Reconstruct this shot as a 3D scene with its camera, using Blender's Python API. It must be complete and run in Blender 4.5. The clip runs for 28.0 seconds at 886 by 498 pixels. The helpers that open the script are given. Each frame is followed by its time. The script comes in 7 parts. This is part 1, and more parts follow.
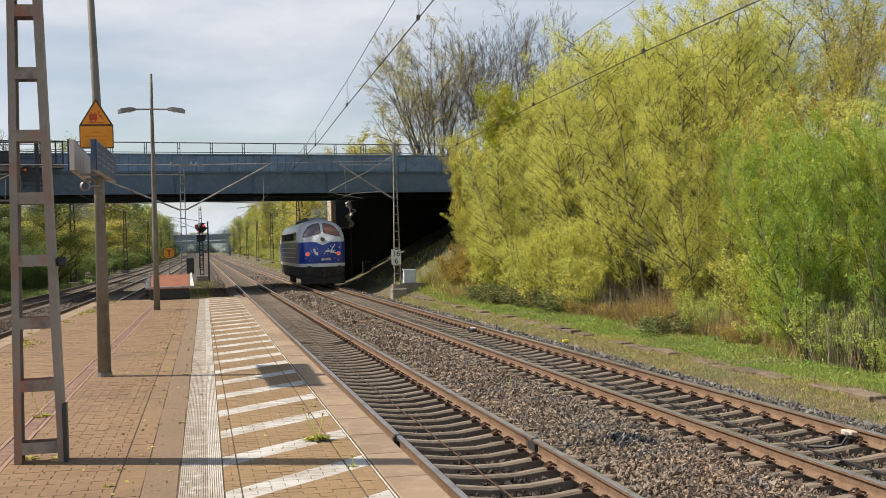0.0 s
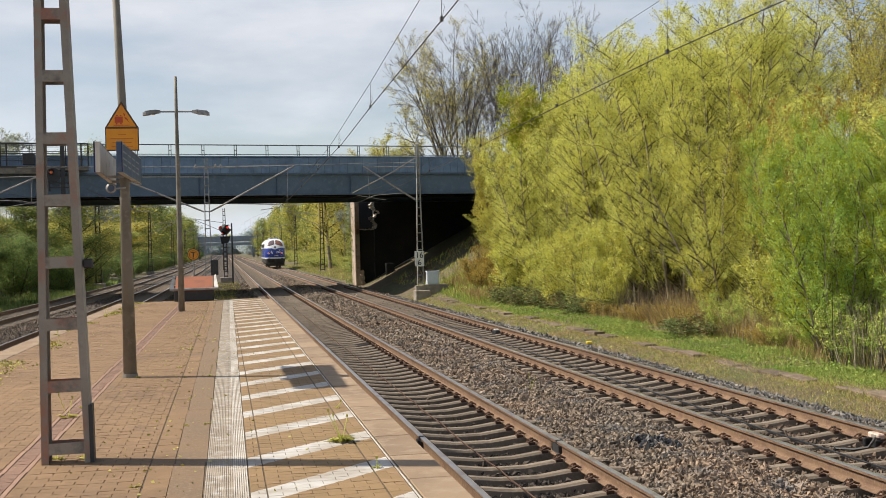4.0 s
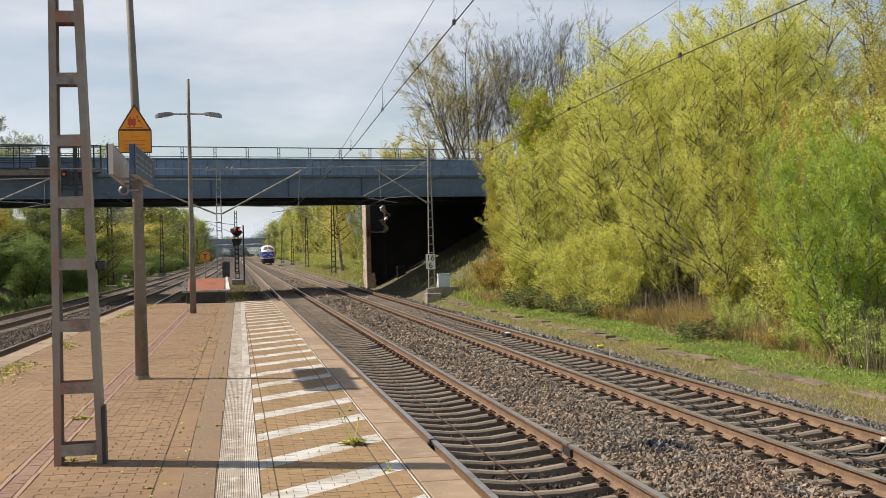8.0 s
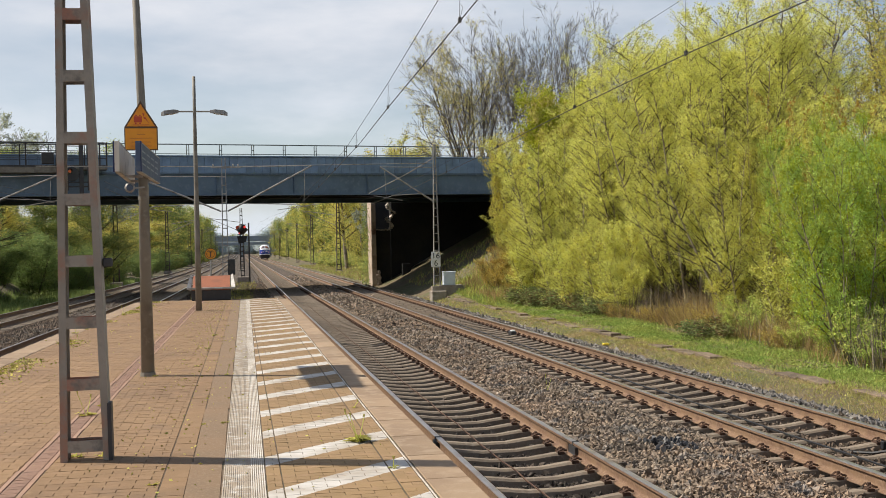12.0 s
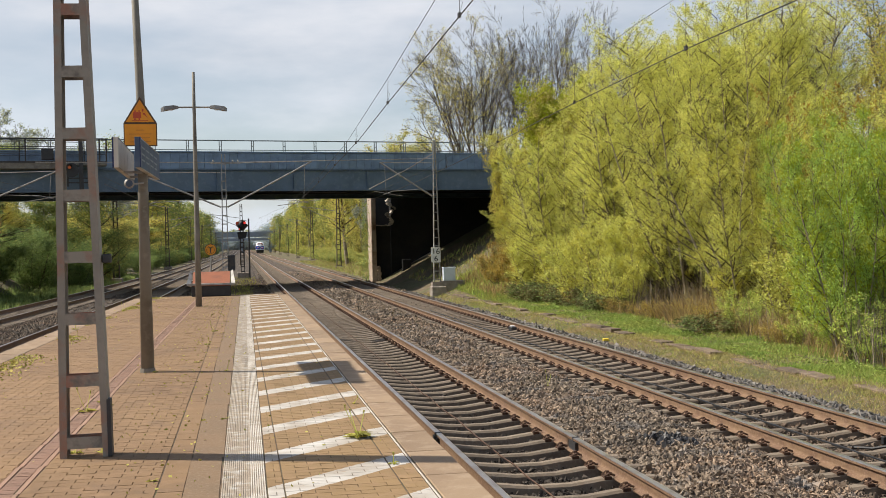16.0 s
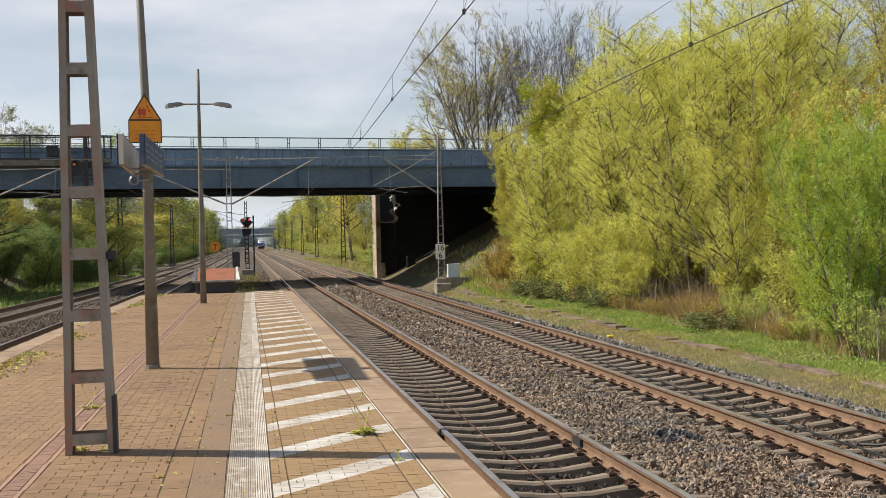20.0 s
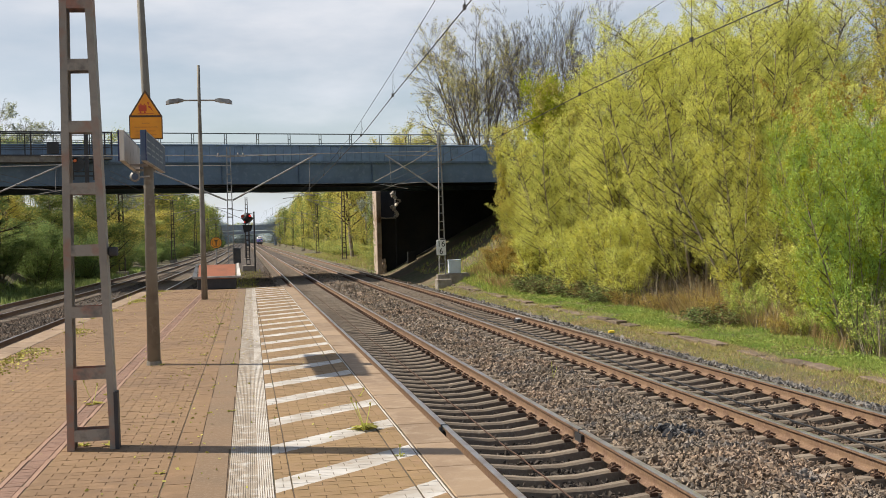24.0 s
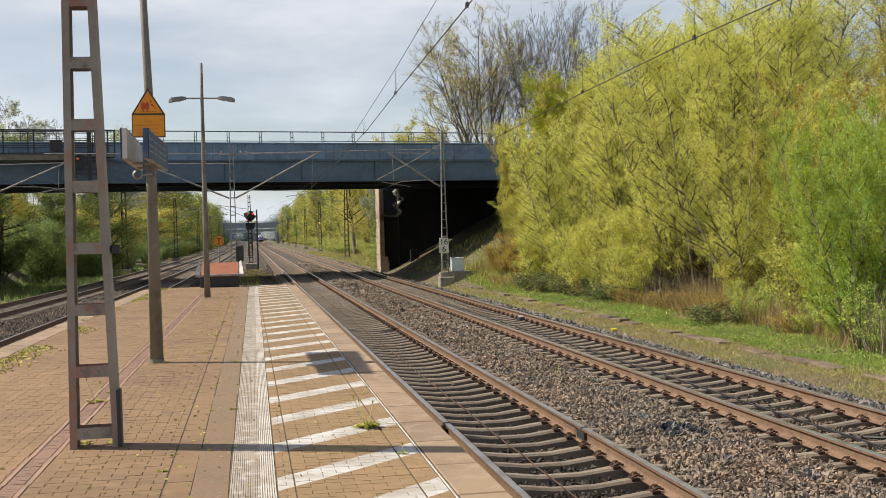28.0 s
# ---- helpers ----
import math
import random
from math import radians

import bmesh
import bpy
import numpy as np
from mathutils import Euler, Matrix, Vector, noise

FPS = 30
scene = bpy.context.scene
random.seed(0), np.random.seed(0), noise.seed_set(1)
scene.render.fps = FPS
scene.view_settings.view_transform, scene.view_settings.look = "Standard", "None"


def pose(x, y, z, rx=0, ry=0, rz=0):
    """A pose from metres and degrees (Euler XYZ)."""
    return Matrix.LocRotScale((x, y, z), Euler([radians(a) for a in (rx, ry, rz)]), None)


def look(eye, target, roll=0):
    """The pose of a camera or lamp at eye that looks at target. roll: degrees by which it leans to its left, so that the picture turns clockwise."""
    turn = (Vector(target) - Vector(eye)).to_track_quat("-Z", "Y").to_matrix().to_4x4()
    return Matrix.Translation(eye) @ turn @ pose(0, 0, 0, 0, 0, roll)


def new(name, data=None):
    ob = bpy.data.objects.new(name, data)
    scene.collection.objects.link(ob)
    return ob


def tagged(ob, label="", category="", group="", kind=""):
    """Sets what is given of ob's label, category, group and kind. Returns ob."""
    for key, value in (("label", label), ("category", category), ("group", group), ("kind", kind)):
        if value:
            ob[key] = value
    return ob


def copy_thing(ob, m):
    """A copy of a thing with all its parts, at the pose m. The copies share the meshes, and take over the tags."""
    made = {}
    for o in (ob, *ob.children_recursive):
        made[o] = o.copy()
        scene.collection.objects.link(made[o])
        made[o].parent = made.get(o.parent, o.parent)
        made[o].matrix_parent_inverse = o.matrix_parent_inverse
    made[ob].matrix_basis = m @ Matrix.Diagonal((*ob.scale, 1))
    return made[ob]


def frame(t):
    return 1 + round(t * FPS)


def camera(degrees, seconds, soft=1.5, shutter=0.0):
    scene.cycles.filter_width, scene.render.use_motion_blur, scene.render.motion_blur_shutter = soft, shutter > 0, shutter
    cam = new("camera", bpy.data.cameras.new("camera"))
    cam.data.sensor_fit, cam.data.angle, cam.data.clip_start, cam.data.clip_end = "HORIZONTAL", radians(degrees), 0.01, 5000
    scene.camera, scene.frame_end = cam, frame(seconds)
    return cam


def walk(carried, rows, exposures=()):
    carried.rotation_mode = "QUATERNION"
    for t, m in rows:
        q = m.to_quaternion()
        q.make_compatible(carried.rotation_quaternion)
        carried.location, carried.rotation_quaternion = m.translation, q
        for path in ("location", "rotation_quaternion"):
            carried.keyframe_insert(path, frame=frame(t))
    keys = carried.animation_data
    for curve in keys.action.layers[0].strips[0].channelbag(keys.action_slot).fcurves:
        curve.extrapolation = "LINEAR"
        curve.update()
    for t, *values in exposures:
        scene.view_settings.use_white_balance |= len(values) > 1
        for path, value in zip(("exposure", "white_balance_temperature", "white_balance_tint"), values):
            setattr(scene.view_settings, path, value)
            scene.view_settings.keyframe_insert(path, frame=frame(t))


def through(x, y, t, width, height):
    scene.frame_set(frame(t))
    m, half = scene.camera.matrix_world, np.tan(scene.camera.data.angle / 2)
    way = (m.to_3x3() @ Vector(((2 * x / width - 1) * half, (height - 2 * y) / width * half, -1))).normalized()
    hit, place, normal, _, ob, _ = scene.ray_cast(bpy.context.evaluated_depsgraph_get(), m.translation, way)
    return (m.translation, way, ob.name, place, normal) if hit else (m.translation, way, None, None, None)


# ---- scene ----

EYE = 1.585  # eye height over the platform
cam = camera(41.6, 28.0, soft=0.7)
# seconds, x, y, z of the eye, tilt, lean, turn to the right of the track
PATH = [
    (0.0, 0.021, 0.002, -0.001, -0.265, 1.499, 11.827),
    (0.5, 0.019, -0.002, -0.002, -0.279, 1.662, 11.349),
    (1.0, 0.015, -0.006, -0.003, -0.297, 1.724, 11.153),
    (1.5, 0.012, -0.001, -0.001, -0.332, 1.727, 11.095),
    (2.0, 0.011, -0.004, -0.001, -0.341, 1.773, 11.082),
    (2.5, 0.009, 0.001, -0.000, -0.335, 1.713, 11.030),
    (3.0, 0.013, -0.004, -0.000, -0.228, 1.666, 10.828),
    (3.5, 0.012, 0.001, -0.001, -0.176, 1.574, 10.764),
    (5.5, 0.012, 0.003, 0.000, -0.121, 1.537, 10.482),
    (6.0, 0.012, 0.001, -0.001, -0.090, 1.507, 10.414),
    (6.5, 0.011, 0.002, 0.002, -0.025, 1.473, 10.314),
    (7.0, 0.007, 0.001, -0.001, -0.006, 1.400, 10.260),
    (7.5, 0.004, -0.001, 0.001, -0.011, 1.357, 10.237),
    (8.0, 0.004, 0.002, 0.001, -0.005, 1.345, 10.154),
    (8.5, 0.004, 0.001, -0.002, -0.000, 1.305, 10.106),
    (9.0, 0.002, 0.002, -0.001, 0.015, 1.248, 10.062),
    (9.5, 0.002, 0.003, -0.004, 0.062, 1.223, 9.969),
    (10.0, 0.002, -0.001, 0.003, 0.016, 1.198, 9.942),
    (10.5, -0.000, -0.004, 0.000, 0.014, 1.254, 9.946),
    (11.0, -0.000, -0.003, 0.001, -0.029, 1.252, 9.945),
    (11.5, -0.003, -0.000, 0.000, -0.070, 1.251, 9.917),
    (12.0, -0.001, -0.006, 0.000, -0.110, 1.263, 9.901),
    (12.5, 0.002, -0.001, -0.001, -0.122, 1.340, 9.906),
    (14.5, 0.003, 0.002, 0.002, -0.245, 1.315, 9.900),
    (15.0, 0.009, 0.007, -0.001, -0.274, 1.331, 9.893),
    (15.5, 0.008, 0.011, -0.001, -0.297, 1.344, 9.893),
    (16.0, 0.005, 0.011, -0.000, -0.326, 1.329, 9.896),
    (16.5, 0.007, 0.012, -0.003, -0.352, 1.388, 9.874),
    (17.0, 0.006, 0.010, 0.001, -0.381, 1.424, 9.863),
    (17.5, 0.007, 0.008, -0.000, -0.358, 1.365, 9.779),
    (18.0, 0.003, 0.012, -0.000, -0.325, 1.289, 9.717),
    (18.5, 0.003, 0.009, -0.000, -0.363, 1.299, 9.691),
    (19.0, 0.001, 0.007, 0.000, -0.406, 1.303, 9.696),
    (19.5, 0.002, 0.013, 0.001, -0.449, 1.301, 9.682),
    (20.0, 0.004, 0.012, -0.001, -0.480, 1.353, 9.676),
    (20.5, 0.006, 0.008, -0.002, -0.514, 1.392, 9.660),
    (21.0, 0.005, 0.011, -0.000, -0.546, 1.352, 9.641),
    (21.5, 0.005, 0.004, -0.001, -0.574, 1.439, 9.641),
    (23.5, 0.004, 0.011, -0.003, -0.657, 1.470, 9.619),
    (24.0, -0.001, 0.012, -0.002, -0.684, 1.453, 9.643),
    (24.5, 0.002, 0.021, -0.003, -0.740, 1.515, 9.647),
    (25.0, 0.003, 0.013, -0.006, -0.749, 1.505, 9.619),
    (25.5, -0.001, 0.009, 0.001, -0.788, 1.498, 9.623),
    (26.0, 0.000, 0.011, -0.001, -0.704, 1.425, 9.559),
    (26.5, 0.002, 0.007, -0.001, -0.702, 1.425, 9.529),
    (27.0, 0.000, 0.014, -0.001, -0.750, 1.399, 9.519),
    (27.5, 0.003, 0.011, -0.003, -0.754, 1.416, 9.509),
    (28.0, 0.002, 0.013, -0.002, -0.782, 1.462, 9.506),
]
walk(cam, [(t, pose(x, y, EYE + z, 90 + tilt, lean, -turn)) for t, x, y, z, tilt, lean, turn in PATH])
# ---- sky, sun and exposure ----
SUN_ELEVATION = radians(47.5)
SUN_FROM = Vector((-0.94, 0.34, 0)).normalized()  # the sun stands over the far left


def make_world():
    world = bpy.data.worlds.new("sky")
    scene.world = world
    world.use_nodes = True
    nt = world.node_tree
    nt.nodes.clear()
    out = nt.nodes.new("ShaderNodeOutputWorld")
    back = nt.nodes.new("ShaderNodeBackground")
    sky = nt.nodes.new("ShaderNodeTexSky")
    sky.sky_type, sky.sun_disc = "NISHITA", False
    sky.sun_elevation = SUN_ELEVATION
    sky.sun_rotation = math.atan2(SUN_FROM.x, SUN_FROM.y)
    sky.air_density, sky.dust_density = 1.0, 1.5
    co = nt.nodes.new("ShaderNodeTexCoord")
    flat = nt.nodes.new("ShaderNodeMapping")
    flat.inputs["Scale"].default_value = (1.0, 1.0, 3.2)
    n1 = nt.nodes.new("ShaderNodeTexNoise")
    n1.inputs["Scale"].default_value, n1.inputs["Detail"].default_value = 2.6, 7.0
    n1.inputs["Roughness"].default_value = 0.55
    ramp = nt.nodes.new("ShaderNodeValToRGB")
    ramp.color_ramp.elements[0].position, ramp.color_ramp.elements[1].position = 0.30, 0.62
    n2 = nt.nodes.new("ShaderNodeTexNoise")
    n2.inputs["Scale"].default_value, n2.inputs["Detail"].default_value = 4.2, 6.0
    tone = nt.nodes.new("ShaderNodeValToRGB")
    tone.color_ramp.elements[0].position, tone.color_ramp.elements[1].position = 0.3, 0.72
    tone.color_ramp.elements[0].color = (5.3, 6.1, 7.1, 1)
    tone.color_ramp.elements[1].color = (8.3, 8.3, 8.7, 1)
    mix = nt.nodes.new("ShaderNodeMix")
    mix.data_type = "RGBA"
    nt.links.new(co.outputs["Generated"], flat.inputs["Vector"])
    nt.links.new(flat.outputs[0], n1.inputs["Vector"])
    nt.links.new(flat.outputs[0], n2.inputs["Vector"])
    nt.links.new(n1.outputs["Fac"], ramp.inputs["Fac"])
    nt.links.new(n2.outputs["Fac"], tone.inputs["Fac"])
    # the veil thins out towards the zenith, where the blue shows
    xyz = nt.nodes.new("ShaderNodeSeparateXYZ")
    nt.links.new(co.outputs["Generated"], xyz.inputs[0])
    veil = nt.nodes.new("ShaderNodeMapRange")
    veil.inputs["From Min"].default_value, veil.inputs["From Max"].default_value = 0.28, 0.7
    veil.inputs["To Min"].default_value, veil.inputs["To Max"].default_value = 1.0, 0.15
    nt.links.new(xyz.outputs[2], veil.inputs["Value"])
    cover = nt.nodes.new("ShaderNodeMath")
    cover.operation = "MULTIPLY"
    nt.links.new(ramp.outputs["Color"], cover.inputs[0])
    nt.links.new(veil.outputs[0], cover.inputs[1])
    nt.links.new(cover.outputs[0], mix.inputs[0])
    nt.links.new(sky.outputs["Color"], mix.inputs[6])
    nt.links.new(tone.outputs["Color"], mix.inputs[7])
    # the veil of cloud is brightest low over the horizon
    low = nt.nodes.new("ShaderNodeMapRange")
    low.inputs["From Min"].default_value, low.inputs["From Max"].default_value = 0.0, 0.16
    low.inputs["To Min"].default_value, low.inputs["To Max"].default_value = 1.32, 1.0
    lift = nt.nodes.new("ShaderNodeVectorMath")
    lift.operation = "SCALE"
    nt.links.new(xyz.outputs[2], low.inputs["Value"])
    nt.links.new(mix.outputs[2], lift.inputs[0])
    nt.links.new(low.outputs[0], lift.inputs["Scale"])
    nt.links.new(lift.outputs[0], back.inputs["Color"])
    back.inputs["Strength"].default_value = 0.086
    nt.links.new(back.outputs[0], out.inputs["Surface"])


make_world()
sun_data = bpy.data.lights.new("sun", "SUN")
sun_data.energy, sun_data.angle, sun_data.color = 5.0, radians(0.9), (1.0, 0.92, 0.80)
sun = new("sun", sun_data)
sun.matrix_world = look((0, 0, 60), Vector((0, 0, 60)) - Vector((*(SUN_FROM * math.cos(SUN_ELEVATION)).xy, math.sin(SUN_ELEVATION))))
scene.view_settings.exposure = 0.28

# ---- materials ----
def material(name, base, rough=0.8, metal=0.0, var=(), bump=(), island=0.0, objvar=0.0, coat=0.0, spec=0.5):
    """A surface: base colour; var: rows of (colour, noise scale per metre, low, high) mixed over it; bump: rows of (scale, depth in metres);
    island, objvar: how much loose pieces and objects differ in brightness."""
    m = bpy.data.materials.new(name)
    m.use_nodes = True
    nt = m.node_tree
    bsdf = nt.nodes["Principled BSDF"]
    bsdf.inputs["Roughness"].default_value, bsdf.inputs["Metallic"].default_value = rough, metal
    bsdf.inputs["Specular IOR Level"].default_value = spec
    bsdf.inputs["Coat Weight"].default_value = coat
    geo = nt.nodes.new("ShaderNodeNewGeometry")
    colour = nt.nodes.new("ShaderNodeRGB")
    colour.outputs[0].default_value = (*base, 1)
    last = colour.outputs[0]
    for tint, scale, low, high in var:
        n = nt.nodes.new("ShaderNodeTexNoise")
        n.inputs["Scale"].default_value, n.inputs["Detail"].default_value = scale, 5
        n.inputs["Roughness"].default_value = 0.6
        r = nt.nodes.new("ShaderNodeMapRange")
        r.inputs["From Min"].default_value, r.inputs["From Max"].default_value = low, high
        mix = nt.nodes.new("ShaderNodeMix")
        mix.data_type = "RGBA"
        nt.links.new(geo.outputs["Position"], n.inputs["Vector"])
        nt.links.new(n.outputs["Fac"], r.inputs["Value"])
        nt.links.new(r.outputs[0], mix.inputs[0])
        nt.links.new(last, mix.inputs[6])
        mix.inputs[7].default_value = (*tint, 1)
        last = mix.outputs[2]
    for amount, node, socket in ((island, geo, "Random Per Island"), (objvar, None, "Random")):
        if amount:
            node = node or nt.nodes.new("ShaderNodeObjectInfo")
            r = nt.nodes.new("ShaderNodeMapRange")
            r.inputs["To Min"].default_value, r.inputs["To Max"].default_value = 1 - amount, 1 + amount
            s = nt.nodes.new("ShaderNodeVectorMath")
            s.operation = "SCALE"
            nt.links.new(node.outputs[socket], r.inputs["Value"])
            nt.links.new(last, s.inputs[0])
            nt.links.new(r.outputs[0], s.inputs["Scale"])
            last = s.outputs[0]
    nt.links.new(last, bsdf.inputs["Base Color"])
    normal = None
    for scale, depth in bump:
        n = nt.nodes.new("ShaderNodeTexNoise")
        n.inputs["Scale"].default_value, n.inputs["Detail"].default_value = scale, 4
        b = nt.nodes.new("ShaderNodeBump")
        b.inputs["Distance"].default_value = depth
        nt.links.new(geo.outputs["Position"], n.inputs["Vector"])
        nt.links.new(n.outputs["Fac"], b.inputs["Height"])
        if normal:
            nt.links.new(normal, b.inputs["Normal"])
        normal = b.outputs[0]
    if normal:
        nt.links.new(normal, bsdf.inputs["Normal"])
    return m


def leafy(name, base, other, island=0.35, through=0.5):
    """Leaves that let some light through."""
    m = material(name, base, 0.8, var=((other, 0.9, 0.4, 0.65),), island=island, spec=0.1)
    nt = m.node_tree
    bsdf, out = nt.nodes["Principled BSDF"], nt.nodes["Material Output"]
    thin = nt.nodes.new("ShaderNodeBsdfTranslucent")
    mix = nt.nodes.new("ShaderNodeMixShader")
    mix.inputs[0].default_value = through
    nt.links.new(bsdf.inputs["Base Color"].links[0].from_socket, thin.inputs["Color"])
    nt.links.new(bsdf.outputs[0], mix.inputs[1])
    nt.links.new(thin.outputs[0], mix.inputs[2])
    nt.links.new(mix.outputs[0], out.inputs["Surface"])
    return m


def glowing(name, base, light, strength):
    m = material(name, base, 0.4)
    bsdf = m.node_tree.nodes["Principled BSDF"]
    bsdf.inputs["Emission Color"].default_value, bsdf.inputs["Emission Strength"].default_value = (*light, 1), strength
    return m


